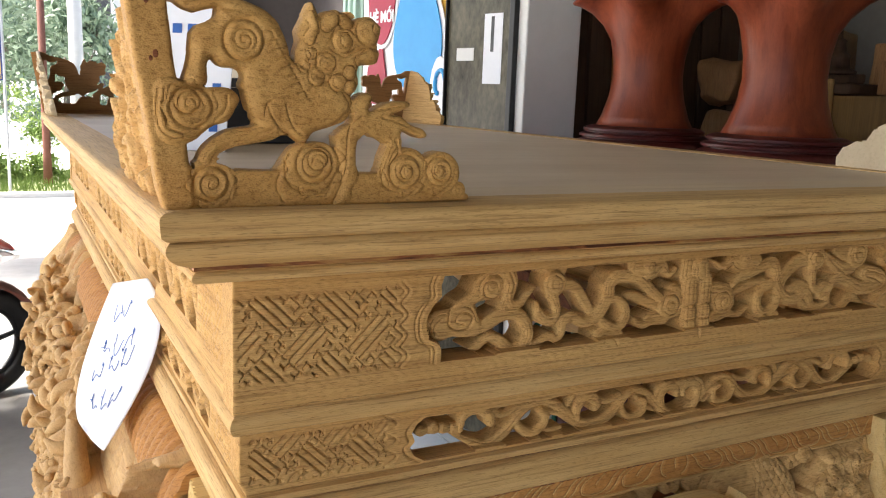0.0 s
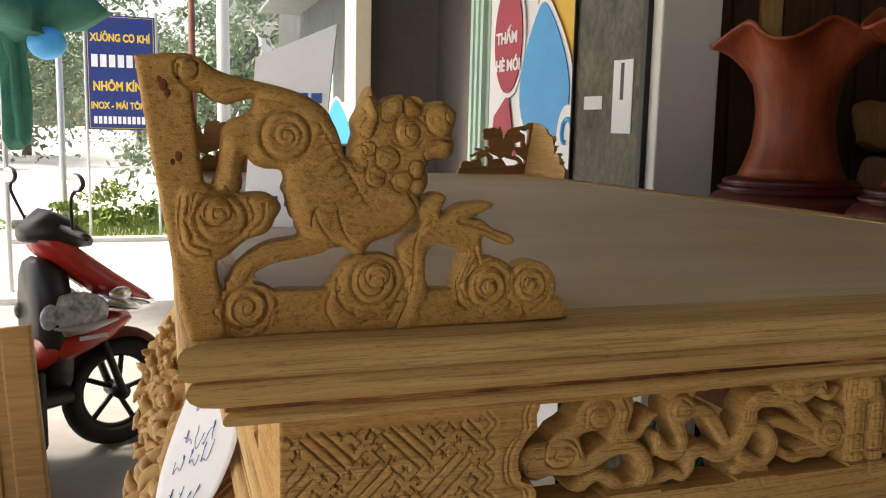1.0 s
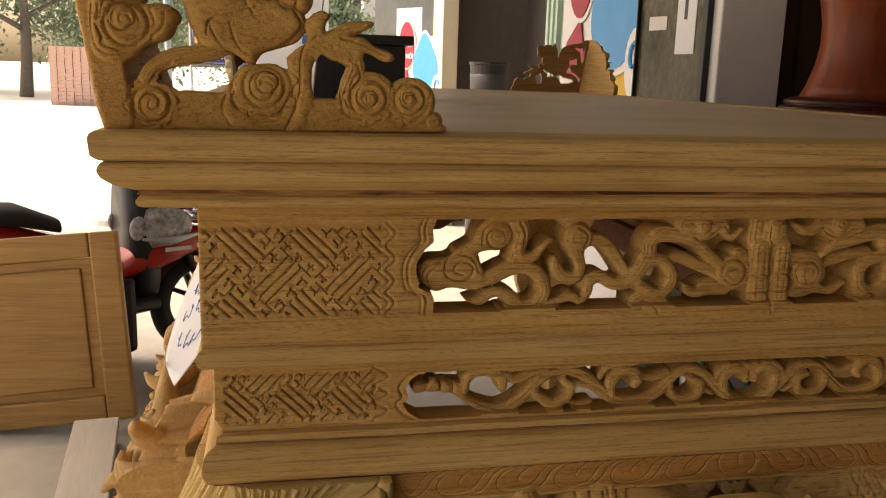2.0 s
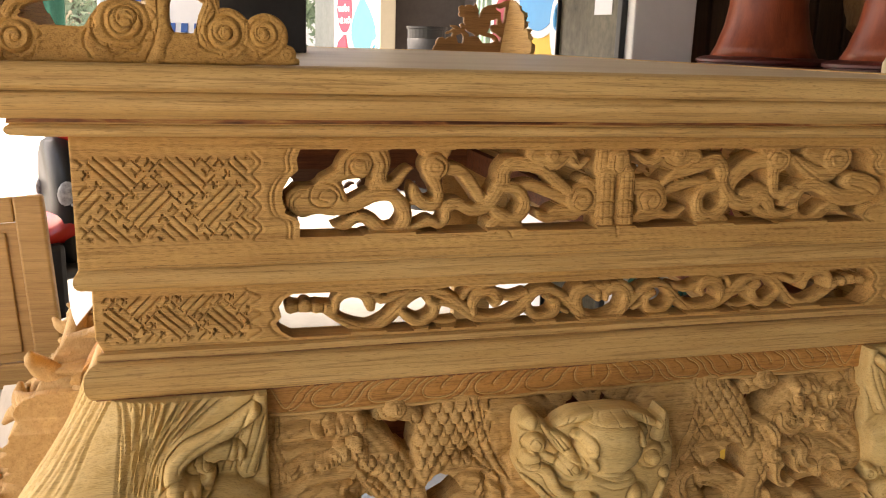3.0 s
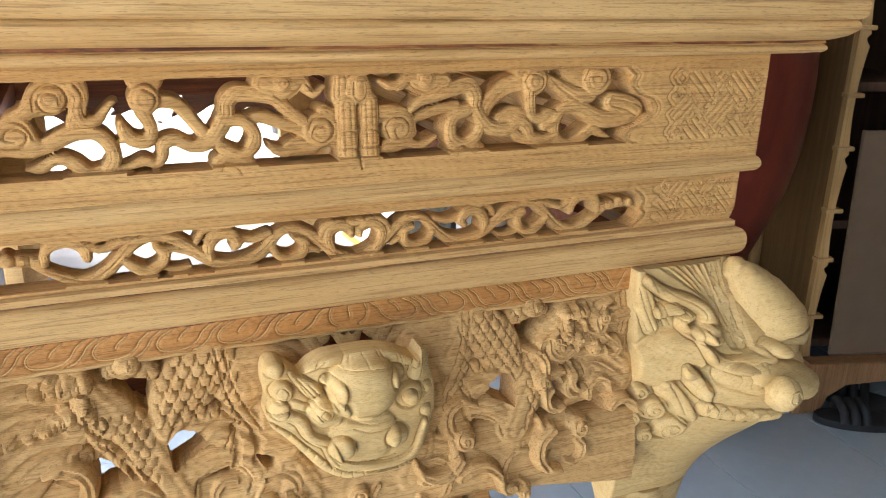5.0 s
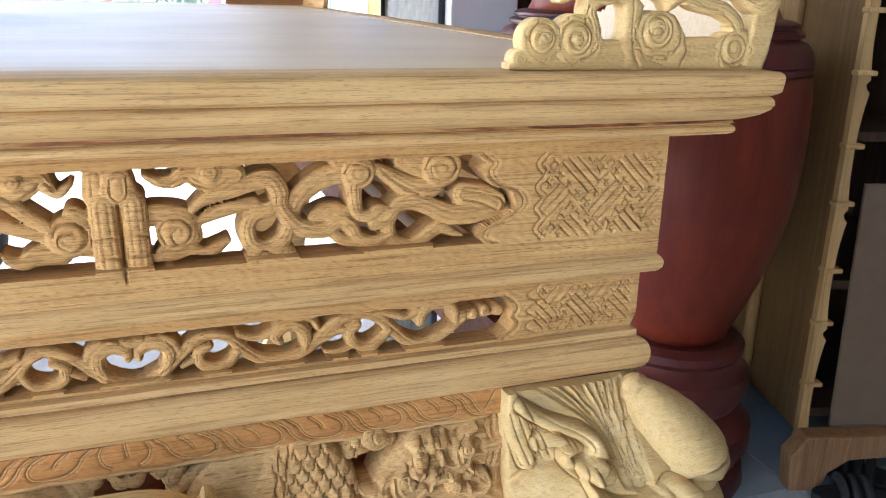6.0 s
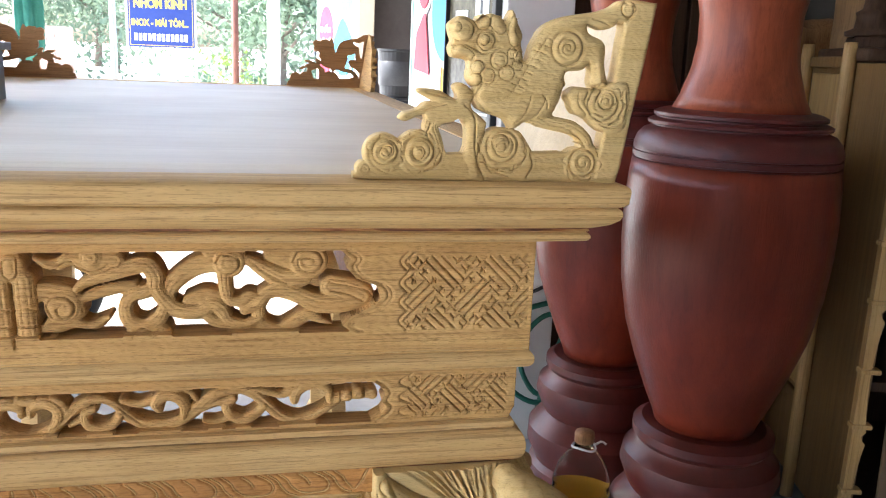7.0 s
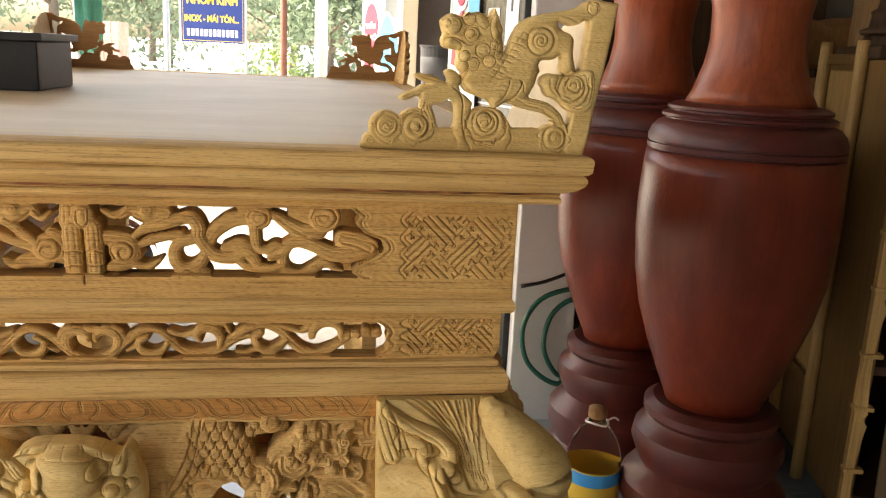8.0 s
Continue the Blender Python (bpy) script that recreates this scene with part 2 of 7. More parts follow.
def lathe(bm, prof, n=48, at=(0, 0, 0), wave=None):
    """A turned solid from (radius, height) pairs."""
    rings = []
    for k, (r, z) in enumerate(prof):
        ring = []
        for i in range(n):
            a = 2 * math.pi * i / n
            rr, zz = (r, z) if wave is None else wave(a, r, z, k)
            ring.append(bm.verts.new((at[0] + rr * math.cos(a), at[1] + rr * math.sin(a), at[2] + zz)))
        rings.append(ring)
    for a, b in zip(rings, rings[1:]):
        for i in range(n):
            bm.faces.new((a[i], a[(i + 1) % n], b[(i + 1) % n], b[i]))
    bm.faces.new(rings[0][::-1])
    bm.faces.new(rings[-1])
    return bm


def spline(pts, n=8, closed=False):
    """Catmull-Rom through points of any width."""
    p = np.array(pts, float)
    if len(p) == 1:
        return p
    q = np.vstack([2 * p[0] - p[1], p, 2 * p[-1] - p[-2]])
    out = []
    for i in range(1, len(q) - 2):
        a, b, c, d = q[i - 1:i + 3]
        for t in np.linspace(0, 1, n, endpoint=False):
            out.append(0.5 * (2 * b + (c - a) * t + (2 * a - 5 * b + 4 * c - d) * t * t + (3 * b - a - 3 * c + d) * t ** 3))
    out.append(p[-1])
    return np.array(out)


def tube(bm, pts, r, n=10, smooth_n=6, cap=True):
    """A round bar along a smooth line; r is one radius or one for each point."""
    rad = [r] * len(pts) if isinstance(r, (int, float)) else list(r)
    s = spline([(*p, q) for p, q in zip(pts, rad)], smooth_n) if smooth_n else np.array([(*p, q) for p, q in zip(pts, rad)], float)
    rings, ref = [], Vector((0.13, 0.21, 1)).normalized()
    for i, v in enumerate(s):
        d = Vector(s[min(i + 1, len(s) - 1)][:3]) - Vector(s[max(i - 1, 0)][:3])
        d = d.normalized() if d.length > 1e-9 else Vector((0, 0, 1))
        if abs(d.dot(ref)) > 0.95:
            ref = d.orthogonal().normalized()
        a = d.cross(ref).normalized()
        b = d.cross(a).normalized()
        c, rr = Vector(v[:3]), max(float(v[3]), 1e-4)
        rings.append([bm.verts.new(c + rr * (math.cos(2 * math.pi * k / n) * a + math.sin(2 * math.pi * k / n) * b)) for k in range(n)])
    for p, q in zip(rings, rings[1:]):
        for k in range(n):
            bm.faces.new((p[k], p[(k + 1) % n], q[(k + 1) % n], q[k]))
    if cap:
        bm.faces.new(rings[0][::-1])
        bm.faces.new(rings[-1])
    return bm


def ball(bm, at, r, squash=(1, 1, 1), u=16, v=10):
    bmesh.ops.create_uvsphere(bm, u_segments=u, v_segments=v, radius=1.0, matrix=Matrix.LocRotScale(at, None, (r * squash[0], r * squash[1], r * squash[2])))
    return bm


def extrude_outline(bm, pts, depth, bevel=0.0, m=None):
    """A flat outline in x and z, thick along y."""
    f = bm.faces.new([bm.verts.new((x, 0, z)) for x, z in pts])
    r = bmesh.ops.extrude_face_region(bm, geom=[f])
    vs = [g for g in r["geom"] if isinstance(g, bmesh.types.BMVert)]
    bmesh.ops.translate(bm, verts=vs, vec=(0, depth, 0))
    bmesh.ops.recalc_face_normals(bm, faces=bm.faces)
    if bevel:
        bmesh.ops.bevel(bm, geom=[e for e in bm.edges if abs(e.verts[0].co.y - e.verts[1].co.y) < 1e-6], offset=bevel, segments=2, profile=0.5, affect="EDGES")
    if m is not None:
        bmesh.ops.transform(bm, matrix=m, verts=bm.verts)
    return bm


class Carving:
    """A carved board: a height field in millimetres, pierced where nothing stands."""

    def __init__(self, x0, y0, x1, y1, cell):
        self.cell = cell
        self.xs, self.ys = np.arange(x0, x1 + cell, cell), np.arange(y0, y1 + cell, cell)
        self.X, self.Y = np.meshgrid(self.xs, self.ys, indexing="ij")
        self.D = np.full(self.X.shape, -1e3)
        self.Z = np.full(self.X.shape, -1e3)
        self.soft, self.lift, self.fat = 1.0, (0.0, 1.0), 1.0

    def window(self, pts, r):
        x0, x1 = min(p[0] for p in pts) - r, max(p[0] for p in pts) + r
        y0, y1 = min(p[1] for p in pts) - r, max(p[1] for p in pts) + r
        i0, i1 = np.searchsorted(self.xs, (x0, x1))
        j0, j1 = np.searchsorted(self.ys, (y0, y1))
        return slice(max(i0 - 1, 0), i1 + 1), slice(max(j0 - 1, 0), j1 + 1)

    def near(self, w, s):
        """Signed depth in a bead of discs, and how far out (0 axis, 1 rim)."""
        X, Y = self.X[w], self.Y[w]
        best, frac = np.full(X.shape, -1e3), np.full(X.shape, 9.0)
        segs = zip(s[:-1], s[1:]) if len(s) > 1 else [(s[0], s[0])]
        for a, b in segs:
            dx, dy = b[0] - a[0], b[1] - a[1]
            t = np.clip(((X - a[0]) * dx + (Y - a[1]) * dy) / max(dx * dx + dy * dy, 1e-9), 0, 1)
            dist = np.hypot(X - a[0] - t * dx, Y - a[1] - t * dy)
            r = np.maximum(a[2] + t * (b[2] - a[2]), 0.3)
            best, frac = np.maximum(best, r - dist), np.minimum(frac, dist / r)
        return best, frac

    def s(self, pts, z=0.0, dome=4.0, n=5, line=0.8):
        """A rounded limb through (x, y, radius)."""
        sp = spline(pts, n)
        sp[:, 2] *= self.fat
        w = self.window(sp, sp[:, 2].max() + 3 * self.cell)
        d, q = self.near(w, sp)
        self.D[w] = np.maximum(self.D[w], d)
        h = self.lift[0] + self.lift[1] * z - self.soft * dome * (1 - np.sqrt(np.clip(1 - q ** 3, 0, 1)))
        if line:
            # the carver's contour lines inside both edges of the limb
            h = h - line * (np.exp(-((q - 0.70) / 0.09) ** 2) + 0.8 * np.exp(-((q - 0.30) / 0.10) ** 2))
        self.Z[w] = np.where(d > -1.5 * self.cell, np.maximum(self.Z[w], h), self.Z[w])

    def a(self, pts, amp=3.0, n=5):
        """A rounded form laid upon what is there, with a cut outline."""
        sp = spline(pts, n)
        w = self.window(sp, 1.3 * sp[:, 2].max() + 3 * self.cell)
        d, q = self.near(w, sp)
        z = np.where(self.Z[w] < -500, 0.0, self.Z[w])
        z = z + amp * np.sqrt(np.clip(1 - q ** 3, 0, 1)) - 1.2 * np.exp(-((q - 1.05) / 0.10) ** 2) - 0.45 * np.exp(-((q - 0.62) / 0.09) ** 2)
        self.Z[w] = np.where((self.Z[w] > -500) | (d > -1.5 * self.cell), z, self.Z[w])
        self.D[w] = np.maximum(self.D[w], d)

    def lay(self, pts, amp=8.0, cut=2.4, n=6):
        """A full round form laid on what is there, with a deep cut all round it."""
        sp = spline(pts, n)
        w = self.window(sp, 1.4 * sp[:, 2].max() + 3 * self.cell)
        d, q = self.near(w, sp)
        self.Z[w] = self.Z[w] + amp * np.sqrt(np.clip(1 - q ** 2.6, 0, 1)) - cut * np.exp(-((q - 1.08) / 0.12) ** 2)

    def floor(self, z, r):
        """Fills the valleys between limbs up to a rounded ground."""
        ground = z - r * (1 - np.clip(self.D / r, 0, 1)) ** 2
        self.Z = np.where(self.D > -1.5 * self.cell, np.maximum(self.Z, ground), self.Z)

    def inside(self, pts):
        d, sign = np.full(self.X.shape, 1e9), np.zeros(self.X.shape, bool)
        for (ax, ay), (bx, by) in zip(pts, pts[1:] + pts[:1]):
            dx, dy = bx - ax, by - ay
            t = np.clip(((self.X - ax) * dx + (self.Y - ay) * dy) / max(dx * dx + dy * dy, 1e-9), 0, 1)
            d = np.minimum(d, np.hypot(self.X - ax - t * dx, self.Y - ay - t * dy))
            if dy:
                sign ^= ((ay > self.Y) != (by > self.Y)) & (self.X < dx * (self.Y - ay) / dy + ax)
        return np.where(sign, d, -d)

    def poly(self, pts, z=0.0, edge=1.0):
        d = self.inside(list(pts))
        self.D = np.maximum(self.D, d)
        h = z - edge * (1 - np.clip(d / edge, 0, 1)) ** 2
        self.Z = np.where(d > -1.5 * self.cell, np.maximum(self.Z, h), self.Z)

    def blob(self, pts, z=0.0, edge=4.0, drop=3.0):
        """A flat form with a rounded edge inside a smooth closed outline."""
        d = self.inside([tuple(p) for p in spline(list(pts) + [pts[0]], 3)[:-1]])
        self.D = np.maximum(self.D, d)
        h = z - drop * (1 - np.sqrt(np.clip(1 - (1 - np.clip(d / edge, 0, 1)) ** 2, 0, 1)))
        self.Z = np.where(d > -1.5 * self.cell, np.maximum(self.Z, h), self.Z)

    def cut(self, pts):
        d = self.inside(list(pts))
        self.D = np.minimum(self.D, -d)
        self.Z = np.where(d > 1.5 * self.cell, -1e3, self.Z)

    def g(self, pts, width=2.0, depth=1.0):
        """A gouged line."""
        sp = np.array([(x, y, width) for x, y in spline(pts, 6)])
        w = self.window(sp, width)
        _, q = self.near(w, sp)
        self.Z[w] -= depth * np.clip(1 - q * q, 0, 1)

    def spiral(self, c, turns=2.0, width=1.6, way=1, depth=1.3):
        x, y, r = c[0]
        a = np.linspace(0, 2 * math.pi * turns, int(14 * turns))
        self.g([(x + r * (1 - 0.85 * k / a[-1]) * math.cos(way * k), y + r * (1 - 0.85 * k / a[-1]) * math.sin(way * k)) for k in a], width, depth)

    def rough(self, amp, size):
        """Chisel marks."""
        f = np.sin(self.X / size + 2.1 * np.sin(self.Y / size * 0.7)) * np.sin(self.Y / size * 1.3 + 1.7 * np.sin(self.X / size * 0.5))
        self.Z += amp * f

    def build(self, name, place, back, material, parent, label="", backed=True, relief=1.0):
        """The solid between the carved face and a back, set out by place(u, v, h) in metres."""
        X, Y, D, Z = self.X.copy(), self.Y.copy(), self.D, self.Z * relief
        inn = D > 0
        gx, gy = np.gradient(D, self.cell)
        g2 = np.maximum(gx * gx + gy * gy, 0.25)
        step = np.clip(-D / g2, 0, 1.3 * self.cell)
        X, Y = np.where(inn, X, X + gx * step), np.where(inn, Y, Y + gy * step)
        Z = np.maximum(Z, back + 1.0)
        keep = inn[:-1, :-1] | inn[1:, :-1] | inn[:-1, 1:] | inn[1:, 1:]
        used = np.zeros(D.shape, bool)
        for a, b in ((slice(None, -1), slice(None, -1)), (slice(1, None), slice(None, -1)), (slice(None, -1), slice(1, None)), (slice(1, None), slice(1, None))):
            used[a, b] |= keep
        idx = np.full(D.shape, -1)
        idx[used] = np.arange(used.sum())
        n = int(used.sum())
        front = place(X[used] / 1000, Y[used] / 1000, Z[used] / 1000)
        rear = place(X[used] / 1000, Y[used] / 1000, np.full(n, back / 1000))
        I, J = np.nonzero(keep)
        quad = np.stack([idx[I, J], idx[I + 1, J], idx[I + 1, J + 1], idx[I, J + 1]], 1)
        faces = [quad]
        if backed:
            faces.append(quad[:, ::-1] + n)
        k = np.pad(keep, 1)
        for di, dj, (p, q) in ((0, -1, ((0, 0), (1, 0))), (1, 0, ((1, 0), (1, 1))), (0, 1, ((1, 1), (0, 1))), (-1, 0, ((0, 1), (0, 0)))):
            open_ = ~k[I + 1 + di, J + 1 + dj]
            a, b = idx[I[open_] + p[0], J[open_] + p[1]], idx[I[open_] + q[0], J[open_] + q[1]]
            faces.append(np.stack([b, a, a + n, b + n], 1))
        faces = np.vstack(faces)
        verts = np.vstack([front, rear])
        me = bpy.data.meshes.new(name)
        me.vertices.add(len(verts))
        me.vertices.foreach_set("co", verts.astype(np.float32).ravel())
        me.loops.add(len(faces) * 4)
        me.loops.foreach_set("vertex_index", faces.astype(np.int32).ravel())
        me.polygons.add(len(faces))
        me.polygons.foreach_set("loop_start", np.arange(len(faces), dtype=np.int32) * 4)
        me.update(calc_edges=True)
        me.validate()
        me.polygons.foreach_set("use_smooth", [True] * len(me.polygons))
        me.materials.append(material)
        me.set_sharp_from_angle(angle=radians(48))
        ob = new(name, me)
        ob.parent = parent
        return tagged(ob, label)


def stack3(x, y, z):
    return np.stack([x, y, z], 1)


# ---- the altar table ----
TOP, HALF, DEEP, FACE = 1.17, 0.527, 1.895, -0.016
table = base("altar_table", (0, 0.94, 0), "long carved altar table of raw unvarnished yellow wood", "altar table")
SHIFT = Vector((0, 0.94, 0))


def under(ob):
    """Keeps a part that was built in world places where it is under the table."""
    ob.matrix_parent_inverse = Matrix.Translation(-SHIFT)
    return ob


def opposite(name, mesh, label):
    """A part turned half round the table's middle."""
    ob = tagged(new(name, mesh), label)
    ob.parent = table
    under(ob)
    ob.matrix_basis = pose(0, DEEP, 0, 0, 0, 180)
    return ob


def rail(prof, name, label="", front=True, material_x=None, material_y=None):
    """A moulded edge run round the table as four mitred lengths. prof: (set-back, height) pairs from top to bottom."""
    inner = max(p[0] for p in prof) + 0.03
    loop = list(prof) + [(inner, prof[-1][1]), (inner, prof[0][1])]
    corners = [(-HALF, FACE), (HALF, FACE), (HALF, DEEP - FACE), (-HALF, DEEP - FACE)]
    ins = [(1, 1), (-1, 1), (-1, -1), (1, -1)]
    for k in range(4):
        rings = []
        for c in (k, (k + 1) % 4):
            (cx, cy), (sx, sy) = corners[c], ins[c]
            rings.append([(cx + sx * o, cy + sy * o, z) for o, z in loop])
        steps = 24 if k in (0, 3) else 2
        verts, faces, m = [], [], len(loop)
        for i in range(steps + 1):
            f = i / steps
            for j, (a, b) in enumerate(zip(*rings)):
                wob = 0.0
                if 0 < i < steps and j < len(prof):
                    wob = 0.0006 * noise.noise((f * 9, j * 0.4, k * 3.1))
                verts.append((a[0] + f * (b[0] - a[0]), a[1] + f * (b[1] - a[1]) + (wob if k in (0, 2) else 0), a[2] + f * (b[2] - a[2]) + wob))
        for i in range(steps):
            for j in range(m):
                p, q = i * m + j, i * m + (j + 1) % m
                faces.append((p, p + m, q + m, q))
        faces += [tuple(range(m))[::-1], tuple(steps * m + j for j in range(m))]
        faces = [f[::-1] for f in faces]
        ob = under(mesh_ob(name, verts, faces, (material_x or W_X) if k in (0, 2) else (material_y or W_Y), table, label, smooth=False))
        me = ob.data
        me.polygons.foreach_set("use_smooth", [True] * len(me.polygons))
        me.set_sharp_from_angle(angle=radians(40))


def arc(o, z, ro, rz, a0, a1, n=6):
    return [(o - ro * math.cos(radians(a0 + (a1 - a0) * i / n)), z + rz * math.sin(radians(a0 + (a1 - a0) * i / n))) for i in range(n + 1)]


# the slab and its moulded rim: fillet, ogee, bead with a resin-stained seam, bead
rail([(0.004, TOP), (0.001, TOP - 0.002), (0.0, TOP - 0.005), (0.001, TOP - 0.016), (0.004, TOP - 0.0185), (0.006, TOP - 0.0195)]
     + arc(0.012, TOP - 0.026, 0.008, 0.007, 60, -10, 4) + [(0.006, TOP - 0.031), (0.012, TOP - 0.036), (0.020, TOP - 0.0395), (0.0245, TOP - 0.0412)], "rim_moulding")
rail([(0.0262, TOP - 0.0412), (0.0258, TOP - 0.0440)], "rim_seam", "uneven dark resin-stained seam", material_x=W_RIM_SEAM, material_y=W_RIM_SEAM)
rail([(0.0250, TOP - 0.0440)] + arc(0.030, TOP - 0.0495, 0.0060, 0.0045, 70, -70, 5) + [(0.034, TOP - 0.0545), (0.040, TOP - 0.056)], "rim_bead")
top_bm = boxed(-HALF + 0.0335, HALF - 0.0335, 0.0185, 0.1055, TOP - 0.03, TOP - 0.0006, bevel=0.0008)
under(part("front_board", top_bm, W_TOP, table, "narrow pale board along the front of the tabletop"))
top_bm = boxed(-HALF + 0.0335, HALF - 0.0335, 0.1062, DEEP - 0.0185, TOP - 0.03, TOP - 0.0010, bevel=0.0008)
under(part("tabletop_panel", top_bm, W_TOP_GREY, table, "wide greyish sanded tabletop panel"))

# nose moulding between the two friezes, and the slab under the lower one
rail([(0.064, 1.006), (0.0625, 1.004)] + arc(0.0665, 0.9935, 0.0095, 0.0095, 75, -60, 7) + [(0.0665, 0.984), (0.067, 0.9835), (0.078, 0.9815)], "nose_moulding")
rail([(0.076, 0.927), (0.070, 0.9255), (0.0697, 0.9200)], "frieze_fillet")
rail([(0.0712, 0.9199), (0.0710, 0.9188)], "slab_seam", "thin dark joint over the slab", material_x=W_RIM_SEAM, material_y=W_RIM_SEAM)
rail([(0.0695, 0.9187), (0.0672, 0.9180)] + arc(0.0665, 0.9025, 0.0075, 0.0150, 78, -72, 7) + [(0.0655, 0.8872)], "base_slab")
rail([(0.0668, 0.8871), (0.0668, 0.8856)], "border_seam", "thin dark joint under the slab", material_x=W_RIM_SEAM, material_y=W_RIM_SEAM)


def weave(c, x0, x1, y0, y1, pitch=5.5, depth=1.75, n=7):
    """Gouges the diagonal key-fret into a part of the board: long paired bars in turn, with small keys between them."""
    a, b = (c.X + c.Y) / (pitch * 1.414) + 300 * n, (c.X - c.Y) / (pitch * 1.414) + 300 * n
    i, j = np.floor(a / n), np.floor(b / n)
    fa, fb = a - i * n, b - j * n
    turned = (i + j) % 2 == 0
    u, v = np.where(turned, fa, fb), np.where(turned, fb, fa)

    def gouge(d, w=0.2):
        return np.clip((w - np.abs(d)) / 0.13, 0, 1)

    h = np.zeros(c.X.shape)
    for k in (2.3, 3.5, 4.7):
        h = np.maximum(h, gouge(v - k) * (u > 0.1) * (u < n - 0.1))
    low = np.minimum(v, n - v)
    # keys: short cross gouges with a broken line along them
    for k in (1.2, 3.4, 5.6):
        off = np.where(v < n / 2, 0.0, 0.45)
        h = np.maximum(h, gouge(u - k - off) * (low < 1.5) * (low > 0.12))
    h = np.maximum(h, gouge(low - 1.05) * (np.abs((u / 2.2) % 1 - 0.5) < 0.27) * (low < 1.6))
    h = np.maximum(h, gouge(low) * (np.abs((u / 3.5) % 1 - 0.5) < 0.36))
    m = np.clip(np.minimum.reduce([c.X - x0, x1 - c.X, c.Y - y0, y1 - c.Y]) / 1.0, 0, 1)
    c.Z -= depth * h * m


def cloud_dragon(c):
    """The half of the upper frieze with a cloud head, curling body and a ball, and the two bamboo canes."""
    c.blob([(-299, 61), (-289, 68), (-274, 69), (-267, 75), (-258, 77), (-250, 72), (-246, 61), (-241, 52), (-242, 46), (-256, 41), (-271, 43), (-284, 40), (-294, 46), (-300, 53)], -4.5, 7, 5)
    c.s([(-251, 46, 4.5), (-237, 52, 6), (-221, 59, 6), (-206, 59, 5.5), (-196, 51, 5.5), (-192, 39, 5.5), (-197, 27, 6.5)], 0, 5)
    c.s([(-193, 29, 5.5), (-210, 26, 5), (-221, 34, 5.5), (-231, 39, 4.5), (-239, 37, 4), (-247, 32, 4), (-257, 32, 1)], -1, 5)
    c.s([(-228, 22, 4), (-207, 21, 6), (-189, 22, 4.5)], -3, 4)
    c.s([(-263, 70, 6.5), (-251, 78, 6), (-239, 87, 11.5), (-227, 93, 11)], 0, 5)
    c.s([(-235, 87, 12)], 1, 5)
    c.s([(-219, 97, 10), (-214, 88, 7), (-216, 76, 6), (-212, 68, 5), (-202, 69, 4), (-196, 76, 3), (-190, 82, 2), (-186, 83, 0.5)], 0, 5)
    c.s([(-219, 70, 5), (-221, 60, 5)], -1, 5)
    c.s([(-172, 99, 6.5), (-159, 99, 8)], -2, 5)
    c.s([(-166, 84, 11.5)], 1, 5)
    c.s([(-168, 74, 6), (-164, 66, 5), (-162, 57, 4.5), (-167, 50, 5.5), (-177, 52, 5.5), (-183, 59, 5), (-185, 66, 3)], 0, 5)
    c.s([(-185, 52, 2.5), (-181, 57, 4.5)], -1, 4)
    c.s([(-189, 29, 2), (-179, 31, 3), (-169, 34, 4), (-161, 31, 3.5), (-155, 37, 4), (-154, 47, 5), (-144, 50, 5), (-131, 44, 5), (-117, 47, 6), (-109, 56, 6.5), (-102, 69, 6.5), (-101, 79, 6), (-93, 86, 6.5), (-77, 85, 6), (-62, 81, 5.5), (-50, 71, 5), (-37, 61, 4.5)], 0, 4)
    c.s([(-158, 82, 5.5), (-143, 80, 5.5), (-132, 69, 5.5), (-123, 56, 5), (-116, 47, 4)], -4, 5)
    c.s([(-105, 65, 6), (-89, 63, 5), (-80, 53, 5), (-81, 42, 6), (-90, 35, 5), (-104, 40, 5.5), (-113, 48, 4.5)], 0, 5)
    c.s([(-109, 28, 7), (-101, 32, 6.5), (-87, 28, 6.5), (-88, 19, 5), (-109, 21, 6)], -1, 5)
    c.s([(-84, 65, 3.5), (-71, 65, 5), (-55, 59, 5), (-35, 52, 5)], -3, 4)
    c.s([(-72, 93, 8), (-55, 91, 11.5), (-40, 96, 7.5), (-33, 88, 4.5), (-27, 84, 3.5), (-19, 90, 2)], 0, 5)
    c.s([(-55, 94, 7.5)], 2, 5)
    c.s([(-23, 52, 14.5)], 1, 6)
    c.s([(-19, 68, 6.5), (-11, 61, 6.5), (-11, 45, 8.5)], -1, 5)
    c.s([(-29, 39, 7), (-45, 39, 6.5), (-54, 35, 5), (-62, 37, 4), (-67, 42, 1.5)], -1, 5)
    c.s([(1, 74, 9.5), (3, 18, 9.5)], 2, 6)
    c.s([(21, 76, 8.5), (23, 20, 8.5)], 2, 6)
    c.s([(-2, 97, 8), (-2, 82, 9.5)], 0, 5)
    c.s([(12, 92, 9.5), (12, 85, 11.5)], 3, 6)


